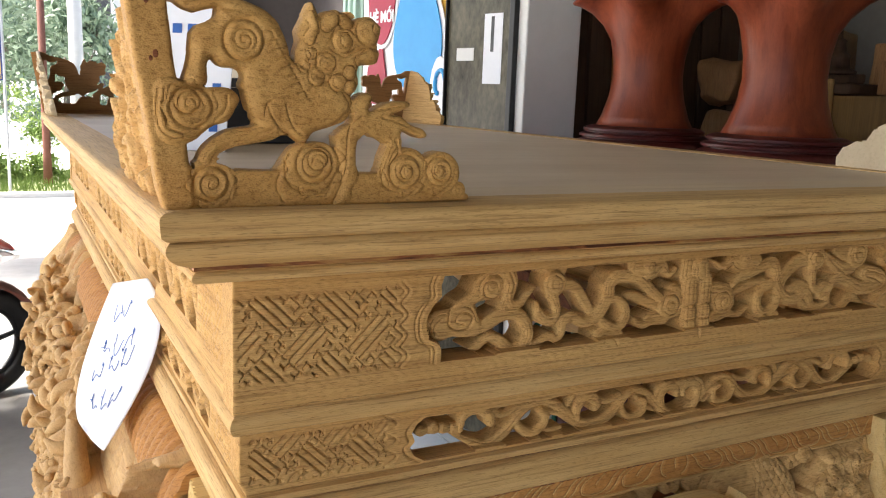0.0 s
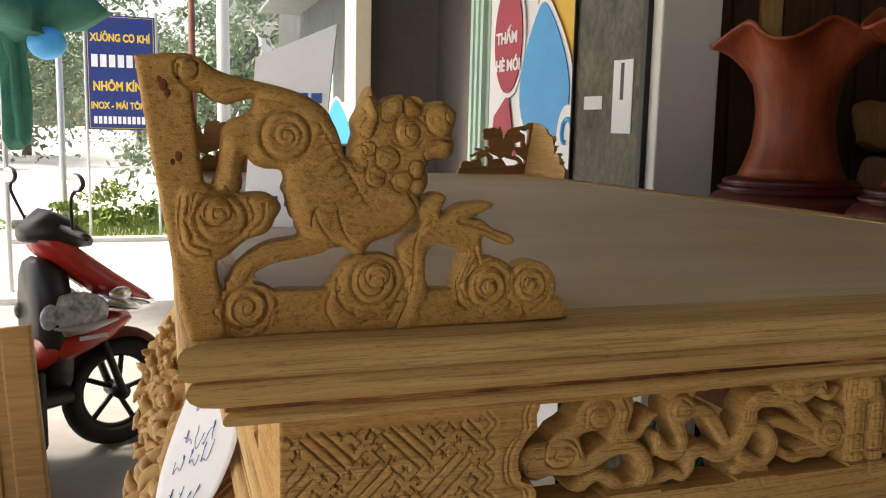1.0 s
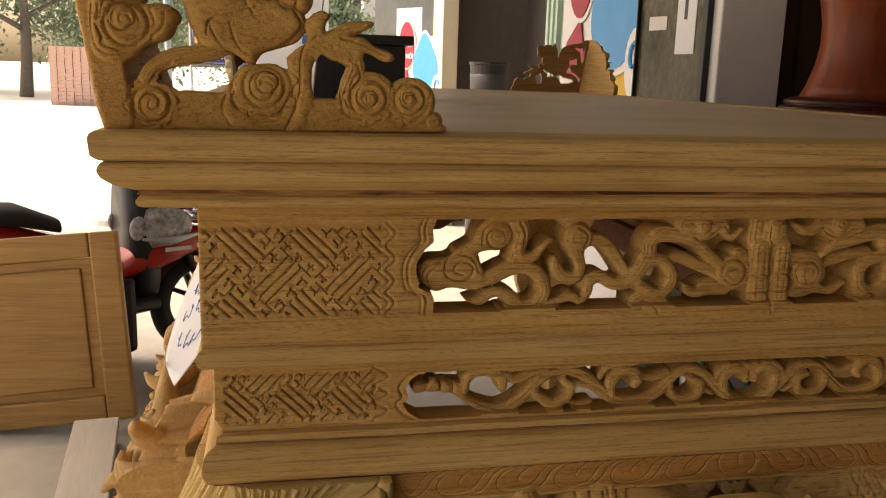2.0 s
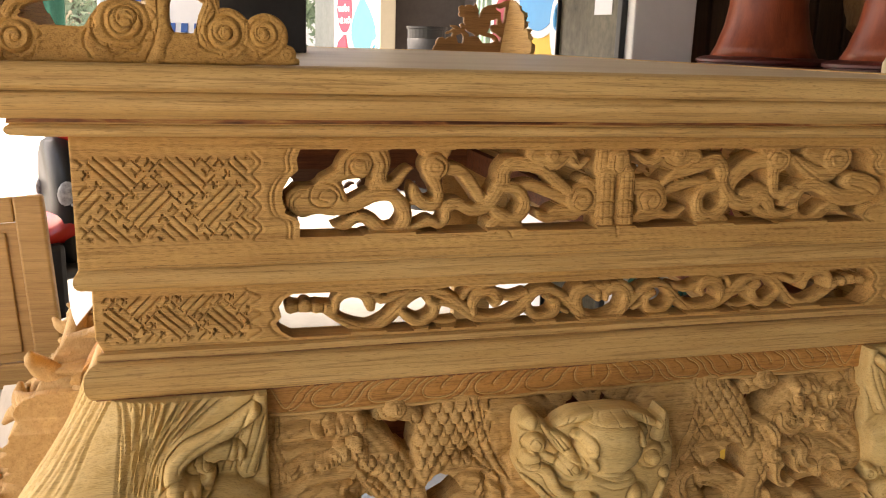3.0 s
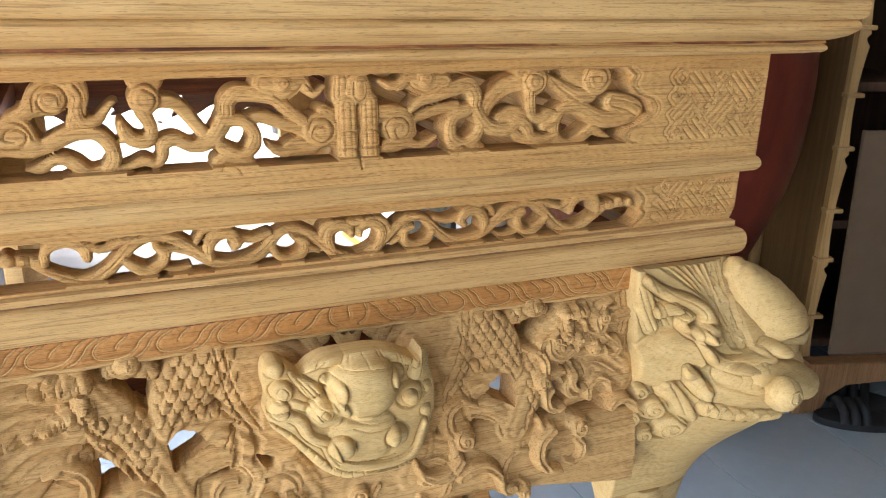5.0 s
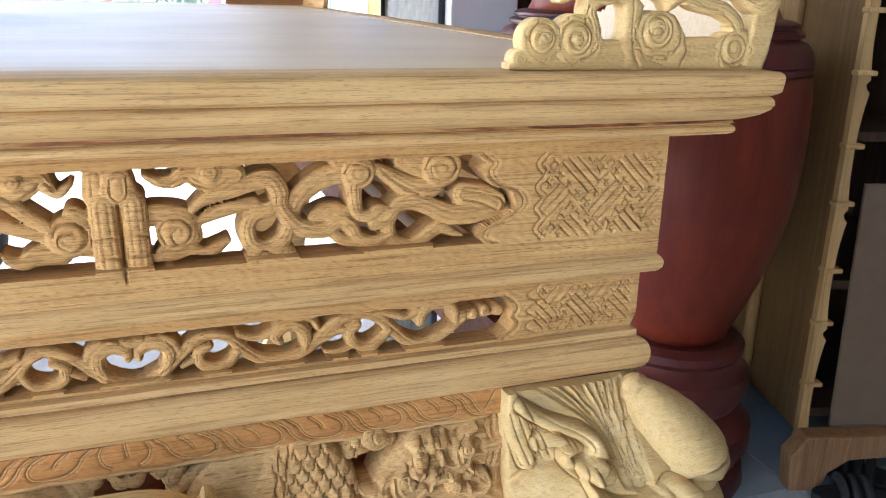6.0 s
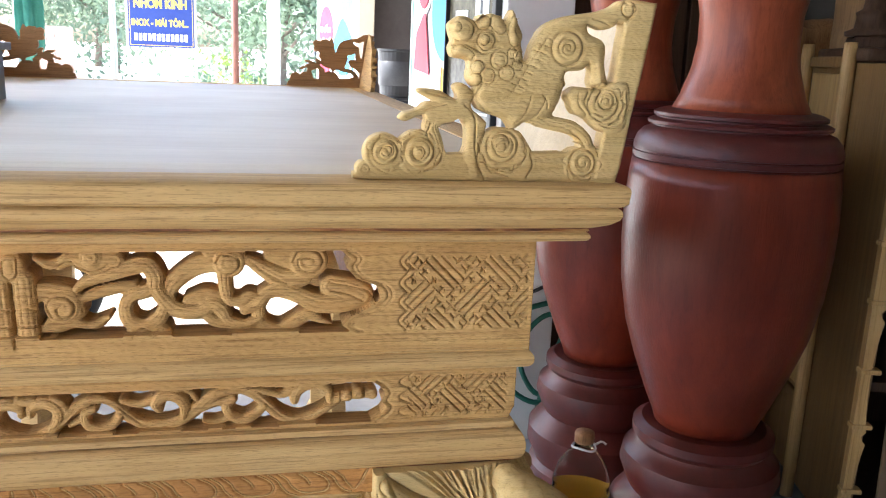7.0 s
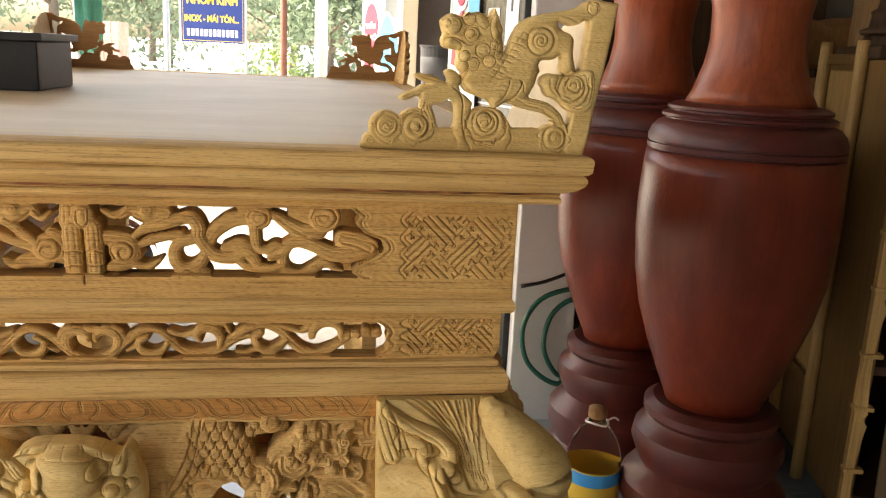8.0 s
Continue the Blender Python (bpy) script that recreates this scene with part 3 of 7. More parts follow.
def cloud_dragon_cuts(c):
    c.g([(-249, 57), (-254, 67), (-264, 71), (-275, 66), (-277, 56), (-269, 50), (-258, 51), (-253, 59), (-259, 65), (-267, 63), (-269, 57), (-262, 55)], 1.3, 1.6)
    c.g([(-294, 48), (-294, 57), (-287, 64), (-280, 65)], 1.2, 1.4)
    c.g([(-289, 46), (-291, 54), (-285, 60)], 1.2, 1.2)
    c.g([(-247, 79), (-246, 89), (-239, 96), (-227, 96), (-222, 87), (-227, 77), (-238, 77), (-243, 84), (-239, 91), (-230, 90), (-228, 83)], 1.3, 1.6)
    c.g([(-216, 97), (-211, 88), (-212, 76), (-209, 72)], 1.2, 1.4)
    c.g([(-165, 92), (-159, 88), (-157, 82), (-161, 76)], 1.2, 1.4)
    c.g([(-169, 96), (-161, 96), (-156, 90)], 1.2, 1.3)
    c.g([(-33, 53), (-29, 61), (-19, 63), (-11, 56), (-12, 46), (-21, 42), (-30, 47), (-28, 54), (-20, 56)], 1.2, 1.4)
    c.g([(-109, 24), (-104, 29), (-96, 25), (-93, 20)], 1.2, 1.3)
    c.g([(-62, 84), (-54, 80), (-43, 86), (-36, 93), (-29, 87)], 1.2, 1.3)
    c.g([(-8, 49), (4, 51), (12, 48)], 1.4, 1.6)
    c.g([(13, 49), (22, 52), (31, 49)], 1.4, 1.6)
    c.g([(-8, 34), (4, 36), (12, 33)], 1.4, 1.6)
    c.g([(14, 36), (31, 36)], 1.4, 1.6)
    c.g([(11, 74), (13, 18)], 1.6, 2.4)
    c.g([(7, 93), (7, 82), (13, 77), (18, 82), (18, 93)], 1.2, 1.6)


def answering_dragon(c):
    """The other half, much like a mirror image but cut by eye."""
    c.s([(50, 51, 13.5)], 1, 6)
    c.s([(33, 64, 7.5), (42, 63, 8.5), (56, 59, 8.5), (61, 47, 7)], -1, 5)
    c.s([(36, 32, 3.5), (46, 36, 7.5), (59, 37, 5), (70, 34, 3.5), (78, 35, 4), (87, 41, 2)], -1, 5)
    c.s([(31, 94, 2.5), (40, 89, 4), (50, 89, 5), (60, 94, 6.5), (75, 91, 10.5), (94, 92, 7.5)], 0, 5)
    c.s([(75, 95, 8.5)], 2, 5)
    c.s([(62, 67, 3), (72, 74, 4.5), (90, 80, 6), (106, 85, 6.5), (119, 87, 7), (126, 77, 7), (126, 67, 6.5), (132, 57, 6.5), (142, 47, 7), (160, 44, 6.5), (173, 51, 6.5), (182, 45, 6), (187, 36, 5), (200, 32, 4.5), (214, 36, 4)], 0, 5)
    c.s([(65, 57, 3.5), (80, 63, 5), (98, 67, 4.5), (108, 69, 4)], -3, 4)
    c.s([(119, 64, 6), (106, 59, 5.5), (101, 49, 6), (104, 37, 6.5), (116, 33, 5.5), (128, 39, 6), (133, 49, 5)], 0, 5)
    c.s([(107, 24, 7.5), (114, 31, 7.5), (130, 28, 7), (132, 20, 5.5)], -1, 5)
    c.s([(136, 57, 5.5), (139, 68, 7), (149, 78, 7.5), (163, 86, 8), (181, 89, 8.5)], -2, 5)
    c.s([(154, 54, 5.5), (167, 58, 6.5), (177, 56, 6)], -2, 4)
    c.s([(188, 89, 12.5)], 1, 5)
    c.s([(174, 98, 8), (194, 98, 7.5)], -2, 5)
    c.s([(184, 78, 6.5), (185, 65, 5.5), (188, 55, 4.5), (198, 53, 5), (205, 58, 4), (216, 58, 1)], 0, 5)
    c.s([(167, 42, 5), (176, 35, 5), (191, 32, 4.5)], -1, 4)
    c.s([(257, 90, 15.5)], 1, 5)
    c.s([(227, 97, 9), (241, 91, 9)], -2, 5)
    c.s([(204, 91, 4), (216, 83, 6.5), (234, 73, 8.5), (252, 74, 7.5)], -1, 5)
    c.s([(227, 64, 6.5), (242, 69, 8)], -2, 5)
    c.s([(201, 45, 4.5), (211, 50, 6), (219, 59, 5.5), (232, 63, 7), (249, 57, 7), (265, 50, 8), (284, 49, 8.5), (300, 52, 8)], 0, 5)
    c.s([(219, 58, 5), (213, 45, 5.5), (217, 31, 5.5), (231, 26, 5), (245, 32, 5.5), (257, 39, 5.5), (268, 34, 3.5), (277, 31, 1.5)], -1, 5)
    c.s([(277, 66, 9), (294, 61, 11), (304, 56, 11)], 0, 5)
    c.s([(195, 27, 4.5), (213, 26, 5.5), (231, 20, 5.5)], -3, 4)


def answering_dragon_cuts(c):
    c.g([(42, 42), (38, 52), (43, 59), (53, 60), (60, 53), (58, 44), (50, 42), (46, 49), (50, 53)], 1.2, 1.4)
    c.g([(33, 91), (45, 85), (57, 92), (65, 86), (77, 82), (89, 88)], 1.2, 1.3)
    c.g([(177, 89), (184, 96), (196, 92), (196, 83), (187, 79)], 1.2, 1.4)
    c.g([(243, 89), (249, 99), (263, 99), (270, 89), (263, 80), (251, 82), (248, 91), (258, 93)], 1.2, 1.4)
    c.g([(107, 25), (114, 31), (123, 26), (128, 29)], 1.2, 1.3)
    c.g([(276, 70), (292, 67), (310, 61), (317, 51)], 1.2, 1.3)
    c.g([(277, 62), (292, 59), (306, 52)], 1.2, 1.3)
    c.g([(206, 90), (219, 80), (238, 69)], 1.2, 1.2)


def mirrored(c, draw):
    """Runs a drawing as it is and mirrored in x."""
    draw(c)

    class Flip:
        pass
    f = Flip()
    f.s = lambda p, *a: c.s([(-x, y, r) for x, y, r in p], *a)
    f.g = lambda p, *a: c.g([(-x, y) for x, y in p], *a)
    f.poly = lambda p, *a: c.poly([(-x, y) for x, y in p], *a)
    f.floor = c.floor
    f.a = lambda p, *k: c.a([(-x, y, r) for x, y, r in p], *k)
    f.cut = lambda p: c.cut([(-x, y) for x, y in p])
    f.spiral = lambda p, t=2.0, w=1.6, d=1: c.spiral([(-p[0][0], p[0][1], p[0][2])], t, w, -d)
    draw(f)


def upper_frieze(cell, half):
    c = Carving(-half, -2, half, 112, cell)
    c.poly([(-half, 0), (half, 0), (half, 112), (-half, 112)], 0, 0.5)
    left = [(-287, 25), (-287, 37), (-292, 42), (-299, 46), (-302, 56), (-301, 67), (-295, 77), (-288, 83), (-289, 93), (-286, 101)]
    right = [(285, 101), (294, 93), (290, 85), (299, 75), (317, 68), (322, 56), (309, 45), (295, 39), (287, 31), (296, 25)]
    c.cut(left + right)
    c.soft, c.fat, c.lift = 0.8, 1.1, (-4.5, 1.0)
    cloud_dragon(c)
    answering_dragon(c)
    c.floor(-7.0, 3.0)
    cloud_dragon_cuts(c)
    answering_dragon_cuts(c)
    # scalloped border beside the opening
    for sx, edge in ((-1, left), (1, right)):
        c.g([(x + 6 * sx, y) for x, y in edge], 1.6, 1.2)
        c.g([(x + 10 * sx, y) for x, y in edge], 1.3, 0.9)
        for y in (34, 52, 70, 90):
            x = edge[5][0] + 9 * sx
            c.g([(x + 15 * sx, y - 9), (x + 8 * sx, y), (x + 15 * sx, y + 9)], 1.5, 1.2)
            c.g([(x + 20 * sx, y - 7), (x + 13 * sx, y), (x + 20 * sx, y + 7)], 1.2, 0.9)
    weave(c, -half + 4, -329, 25, 96)
    weave(c, 346, half - 4, 25, 96)
    c.rough(0.22, 2.6)
    return c


def vine_half(c):
    """Half of the scrolling vine, from the beads at its end to the heart in the middle."""
    c.s([(-294, 23, 5)], 1, 4)
    c.s([(-281, 24, 5.5)], 1, 4)
    c.s([(-271, 22, 5)], 1, 4)
    c.s([(-295, 23, 4), (-270, 22, 4.5), (-258, 20, 5.5)], 0, 4)
    c.s([(-262, 19, 4), (-252, 11, 3.5), (-240, 4, 4), (-224, -1, 5), (-208, 5, 5), (-196, 16, 5), (-184, 28, 5), (-167, 33, 4), (-150, 29, 5), (-136, 18, 5.5), (-121, 6, 5), (-103, 1, 5), (-85, 4, 5), (-72, 12, 5), (-60, 25, 4), (-45, 29, 4), (-29, 21, 4.5), (-16, 8, 4.5), (0, -3, 5), (18, -6, 4)], 0, 4)
    c.s([(-254, 19, 3.5), (-252, 29, 4), (-244, 35, 5), (-231, 35, 5.5), (-223, 28, 5), (-221, 20, 4)], 1, 4)
    c.s([(-219, 31, 4.5), (-209, 26, 3.5), (-193, 31, 3.5), (-182, 34, 2)], 0, 4)
    c.s([(-224, 35, 3.5), (-209, 35, 2.5), (-193, 37, 1.5)], -1, 4)
    c.s([(-193, 16, 3.5), (-186, 9, 4.5), (-175, 3, 5), (-163, 8, 4.5), (-159, 18, 4.5), (-165, 24, 4)], 1, 4)
    c.s([(-161, 22, 3), (-147, 19, 3), (-136, 14, 2.5)], 0, 4)
    c.s([(-161, 4, 2.5), (-150, 1, 2.5), (-139, 2, 2)], -2, 4)
    c.s([(-121, 8, 3), (-122, 20, 5), (-115, 29, 5.5), (-104, 30, 5.5), (-97, 22, 4.5), (-100, 17, 3.5)], 1, 4)
    c.s([(-132, 26, 3), (-126, 34, 3), (-112, 36, 2.5)], 0, 4)
    c.s([(-96, 25, 4), (-82, 22, 3.5), (-68, 26, 3)], -1, 4)
    c.s([(-66, 13, 3.5), (-61, 5, 4), (-49, 1, 4.5), (-38, 6, 4.5), (-37, 16, 4), (-45, 20, 3)], 1, 4)
    c.s([(-35, 11, 3), (-24, 5, 2.5)], 0, 4)
    c.s([(-8, -0, 4), (-14, 12, 5), (-13, 22, 5), (-3, 28, 5.5), (7, 23, 4), (8, 17, 3)], 1, 4)
    c.s([(-22, 18, 3), (-18, 26, 3.5), (-10, 32, 3)], 0, 4)
    c.s([(9, 28, 4), (18, 30, 4)], 0, 4)


def vine_cuts(c):
    c.g([(-252, 11), (-224, 0), (-208, 6), (-184, 28), (-167, 33), (-150, 29)], 1.1, 0.9)
    c.g([(-136, 18), (-121, 6), (-103, 1), (-85, 4), (-60, 25), (-45, 29)], 1.1, 0.9)
    c.g([(-29, 21), (-16, 8), (0, -3)], 1.1, 0.9)
    for x in (-288, -276, -265):
        c.g([(x, 30), (x + 1, 23), (x, 15)], 1.2, 1.4)


class Shifted:
    """Draws on a carving moved by (dx, dy), mirrored first in the line x = mid where that is given."""

    def __init__(self, c, dx, dy, mid=None):
        self.c, self.dx, self.dy, self.mid = c, dx, dy, mid

    def move(self, pts):
        return [((p[0] if self.mid is None else 2 * self.mid - p[0]) + self.dx, p[1] + self.dy, *p[2:]) for p in pts]

    def s(self, pts, *a):
        self.c.s(self.move(pts), *a)

    def g(self, pts, *a):
        self.c.g(self.move(pts), *a)


def lower_frieze(cell, half):
    c = Carving(-half, -1, half, 57, cell)
    c.poly([(-half + 6, 0), (half - 6, 0), (half, 12), (half, 57), (-half, 57), (-half, 12)], 0, 0.8)
    left = [(-293, 44), (-301, 39), (-306, 31), (-303, 23), (-308, 17), (-303, 9), (-293, 3)]
    right = [(24 - x, y) for x, y in left[::-1]]
    c.cut(left + right)
    c.lift, c.fat = (-3.5, 1.0), 1.1
    for k in (Shifted(c, 0, 5.5), Shifted(c, 0, 5.5, 12)):
        vine_half(k)
    c.floor(-5.0, 2.5)
    for k in (Shifted(c, 0, 5.5), Shifted(c, 0, 5.5, 12)):
        vine_cuts(k)
    for sx, edge in ((-1, left), (1, right)):
        c.g([(x + 5 * sx, y) for x, y in edge], 1.6, 1.2)
        for y in (12, 27, 42):
            x = edge[3][0] + 9 * sx
            c.g([(x + 20 * sx, y - 8), (x + 8 * sx, y), (x + 20 * sx, y + 8)], 1.5, 1.1)
    weave(c, -half + 8, -329, 6, 48, 5.2, 1.6, 6)
    weave(c, 352, half - 8, 6, 48, 5.2, 1.6, 6)
    c.rough(0.2, 2.6)
    return c


FRONT_UP = lambda u, v, h: stack3(u, 0.047 - h, 1.003 + v)
FRONT_LOW = lambda u, v, h: stack3(u, 0.060 - h, 0.9265 + v)
c = upper_frieze(1.1, 466)
ob = c.build("upper_frieze", lambda u, v, h: FRONT_UP(u, v - 0.003, h), -34, W_CARVE, table, "pierced frieze with cloud dragons, bamboo and key-fret ends", relief=1.3)
under(ob)
opposite("upper_frieze", ob.data, "pierced frieze with cloud dragons, bamboo and key-fret ends")
c = lower_frieze(1.1, 459)
ob = under(c.build("lower_frieze", FRONT_LOW, -26, W_CARVE, table, "narrow pierced frieze of scrolling vine with key-fret ends", relief=1.4))
opposite("lower_frieze", ob.data, "narrow pierced frieze of scrolling vine with key-fret ends")


def long_frieze(hi, cell):
    """The friezes of the long sides: three pierced fields between key-fret blocks."""
    L = 885 if hi else 880
    top_h = 112 if hi else 57
    c = Carving(-L, 0, L, top_h, cell)
    c.poly([(-L, 0), (L, 0), (L, top_h), (-L, top_h)], 0, 0.5)
    for k in (-1, 0, 1):
        m = k * 560
        w = 190
        lo, hi_ = (26, 100) if hi else (6, 47)
        c.cut([(m - w, lo), (m + w, lo), (m + w + 8, (lo + hi_) / 2), (m + w, hi_), (m - w, hi_), (m - w - 8, (lo + hi_) / 2)])
        mid, amp = (lo + hi_) / 2, (hi_ - lo) / 2 - 3
        for i in range(5):
            a, st, up = m - w + i * 76, 76, 1 if i % 2 else -1
            p = lambda u, v, r: (a + u * st, mid + up * v * amp, r)
            q = 1.7 if hi else 1.0
            c.s([p(-0.12, 0.1, 4 * q), p(0.15, -0.6, 5 * q), p(0.5, -0.8, 5 * q), p(0.8, 0.2, 5 * q), p(1.1, 0.8, 4 * q)], 0, 4)
            c.s([p(0.35, -0.7, 4 * q), p(0.68, -0.3, 4.5 * q), p(0.5, 0.3, 4.5 * q), p(0.3, 0.1, 4 * q)], 2, 5)
            c.s([p(0.05, 0, 3 * q), p(0.2, 0.6, 5 * q), p(0.45, 0.95, 4 * q)], 1, 5)
    for k in (-1.5, -0.5, 0.5, 1.5):
        weave(c, k * 560 - 75, k * 560 + 75, 24 if hi else 6, 96 if hi else 48)
    return c


for hi in (True, False):
    c = long_frieze(hi, 2.4)
    off, z0 = (HALF - 0.488 + 0.024, 1.003) if hi else (0.073, 0.9265)
    ob = under(c.build("side_frieze", lambda u, v, h: stack3(-HALF + off - h, DEEP / 2 - u, z0 + v), -20, W_CARVE_Y, table,
                       "long side frieze pierced with scrolls between key-fret blocks", relief=1.6))
    opposite("side_frieze", ob.data, "long side frieze pierced with scrolls between key-fret blocks")


def lion(c):
    """A lion walking on clouds in an upright board, the corner post at its tail."""
    c.blob([(-25, 152.5), (1, 154.5), (4, 149.5), (4, 132.5), (6, 113.5), (8, 93.5), (13, 63.5), (16, 32.5), (20, 2.5), (0, -1.5), (-10, 54.5), (-18, 102.5)], 0, 4, 2.5)
    c.blob([(0, -1.5), (82, -0.5), (227, 0.5), (227, 6.5), (211, 18.5), (116, 23.5), (50, 25.5), (18, 24.5), (10, 13.5)], -2, 2, 1.5)
    c.blob([(-3, 151.5), (6, 153.5), (15, 147.5), (27, 143.5), (44, 140.5), (60, 136.5), (72, 130.5), (79, 121.5), (72, 114.5), (57, 120.5), (44, 127.5), (37, 132.5), (28, 130.5), (21, 128.5), (13, 130.5), (9, 134.5), (2, 134.5), (-4, 137.5), (-5, 145.5)], 0, 7, 4)
    c.blob([(36, 132.5), (50, 135.5), (69, 131.5), (79, 121.5), (84, 110.5), (87, 100.5), (95, 97.5), (95, 84.5), (82, 62.5), (69, 69.5), (52, 80.5), (53, 88.5), (50, 93.5), (38, 94.5), (32, 99.5), (29, 94.5), (29, 83.5), (20, 78.5), (13, 81.5), (16, 92.5), (18, 102.5), (18, 115.5), (23, 121.5), (34, 125.5)], 1, 9, 5)
    c.blob([(52, 84.5), (63, 94.5), (82, 97.5), (98, 97.5), (115, 88.5), (129, 80.5), (132, 70.5), (127, 60.5), (115, 55.5), (103, 51.5), (98, 45.5), (92, 45.5), (84, 50.5), (72, 50.5), (63, 55.5), (56, 67.5)], 1, 10, 6)
    c.s([(79, 54.5, 7), (60, 49.5, 6), (44, 46.5, 6), (32, 39.5, 5), (27, 31.5, 5), (25, 20.5, 5)], -1, 4)
    c.blob([(-7, 75.5), (-4, 85.5), (4, 87.5), (13, 84.5), (21, 79.5), (32, 80.5), (43, 80.5), (50, 74.5), (48, 67.5), (42, 58.5), (33, 55.5), (26, 50.5), (20, 45.5), (12, 42.5), (2, 42.5), (-5, 48.5), (-7, 62.5)], 2.5, 7, 5)
    c.s([(31, 16.5, 18)], 0, 5)
    c.s([(19, 9.5, 6)], -1, 3)
    c.blob([(74, 5.5), (73, 17.5), (78, 27.5), (84, 36.5), (90, 42.5), (100, 44.5), (112, 44.5), (120, 39.5), (124, 31.5), (122, 21.5), (117, 13.5), (125, 8.5), (128, 1.5), (103, -0.5), (82, 0.5)], -1, 8, 4)
    c.blob([(118, 48.5), (123, 52.5), (130, 57.5), (133, 64.5), (130, 71.5), (133, 75.5), (140, 80.5), (145, 80.5), (148, 77.5), (145, 71.5), (146, 67.5), (154, 71.5), (161, 74.5), (175, 75.5), (178, 72.5), (171, 68.5), (163, 65.5), (171, 64.5), (179, 58.5), (189, 55.5), (193, 50.5), (187, 48.5), (176, 53.5), (170, 53.5), (167, 46.5)], -1, 5, 3)
    c.blob([(118, 48.5), (129, 57.5), (150, 65.5), (168, 64.5), (172, 54.5), (168, 47.5), (160, 44.5), (155, 47.5), (148, 49.5), (143, 52.5), (139, 49.5), (136, 42.5), (136, 28.5), (139, 19.5), (134, 11.5), (132, 0.5), (118, -1.5), (123, 9.5), (124, 21.5), (120, 38.5)], -1, 5, 3)
    c.s([(164, 52.5, 5), (166, 43.5, 6), (161, 30.5, 6), (158, 19.5, 6)], -1, 4)
    c.s([(176, 22.5, 19)], 0, 5)
    c.s([(205, 21.5, 17)], 0, 5)
    c.s([(221, 8.5, 7)], -1, 4)
    c.blob([(98, 137.5), (101, 141.5), (104, 137.5), (107, 132.5), (112, 135.5), (119, 137.5), (126, 134.5), (131, 130.5), (138, 133.5), (145, 134.5), (150, 131.5), (154, 127.5), (153, 120.5), (151, 114.5), (153, 109.5), (151, 102.5), (145, 100.5), (138, 100.5), (136, 94.5), (137, 88.5), (135, 81.5), (128, 77.5), (115, 82.5), (101, 88.5), (94, 94.5), (90, 100.5), (90, 107.5), (92, 114.5), (91, 121.5), (95, 129.5)], 0, 9, 6)
    c.cut([(4, 132.5), (10, 133.5), (15, 130.5), (22, 128.5), (29, 130.5), (36, 132.5), (34, 126.5), (31, 123.5), (23, 120.5), (19, 115.5), (18, 105.5), (16, 96.5), (13, 90.5), (10, 87.5), (9, 92.5), (6, 113.5)])
    c.cut([(30, 92.5), (31, 97.5), (33, 99.5), (37, 95.5), (43, 93.5), (47, 93.5), (45, 88.5), (43, 87.5), (38, 83.5), (34, 82.5), (31, 83.5)])
    c.cut([(47, 67.5), (49, 69.5), (52, 69.5), (59, 64.5), (59, 61.5), (53, 56.5), (49, 54.5), (42, 54.5), (37, 49.5), (32, 46.5), (27, 45.5), (22, 41.5), (19, 35.5), (20, 25.5), (18, 26.5), (15, 42.5), (23, 47.5), (29, 53.5), (34, 54.5), (41, 56.5), (45, 61.5)])
    c.cut([(33, 31.5), (39, 34.5), (44, 39.5), (48, 41.5), (58, 41.5), (68, 43.5), (79, 49.5), (84, 49.5), (87, 46.5), (82, 39.5), (78, 30.5), (75, 24.5), (51, 25.5), (47, 24.5), (41, 28.5), (35, 29.5)])
    c.cut([(100, 47.5), (104, 51.5), (112, 53.5), (118, 54.5), (119, 48.5), (120, 41.5), (116, 42.5), (110, 45.5), (105, 45.5)])
    c.cut([(137, 42.5), (139, 49.5), (143, 52.5), (149, 48.5), (155, 47.5), (157, 42.5), (156, 33.5), (154, 25.5), (151, 24.5), (138, 24.5), (137, 31.5)])
    c.floor(-3, 3)
    c.a([(53, 112.5, 13)], 1.44)
    c.a([(18, 67.5, 13)], 0.9)
    c.a([(15, 71.5, 8)], 0.78)
    c.a([(31, 16.5, 11)], 0.96)
    c.a([(104, 29.5, 13)], 0.96)
    c.a([(106, 32.5, 7)], 0.84)
    c.a([(175, 23.5, 12)], 1.08)
    c.a([(176, 23.5, 5)], 0.72)
    c.a([(204, 23.5, 10)], 1.08)
    c.a([(203, 24.5, 4)], 0.72)
    c.a([(126, 130.5, 6)], 1.5)
    c.a([(114, 130.5, 6), (111, 125.5, 4)], 1.32)
    c.a([(99, 132.5, 3), (102, 124.5, 3), (99, 116.5, 4)], 1.44)
    c.a([(143, 123.5, 9)], 1.8)
    c.a([(149, 125.5, 4)], 0.9)
    c.a([(123, 115.5, 7)], 1.56)
    c.a([(125, 116.5, 4)], 0.96)
    c.a([(95, 104.5, 4)], 0.99)
    c.a([(100, 106.5, 4)], 0.99)
    c.a([(111, 100.5, 7)], 1.08)
    c.a([(104, 90.5, 6)], 1.08)
    c.a([(120, 87.5, 6)], 0.99)
    c.a([(129, 94.5, 5)], 0.99)
    c.a([(130, 84.5, 5)], 0.9)
    c.a([(145, 106.5, 5), (137, 103.5, 4)], 0.96)
    c.a([(95, 97.5, 4)], 0.72)
    c.a([(1, 146.5, 6)], 0.9)
    c.spiral([(53, 112.5, 8.5)], 1.8, 0.95, 1, 1.0)
    c.spiral([(16, 69.5, 9.3)], 1.7, 0.95, 1, 1.0)
    c.spiral([(31, 16.5, 10.2)], 1.6, 0.95, -1, 1.0)
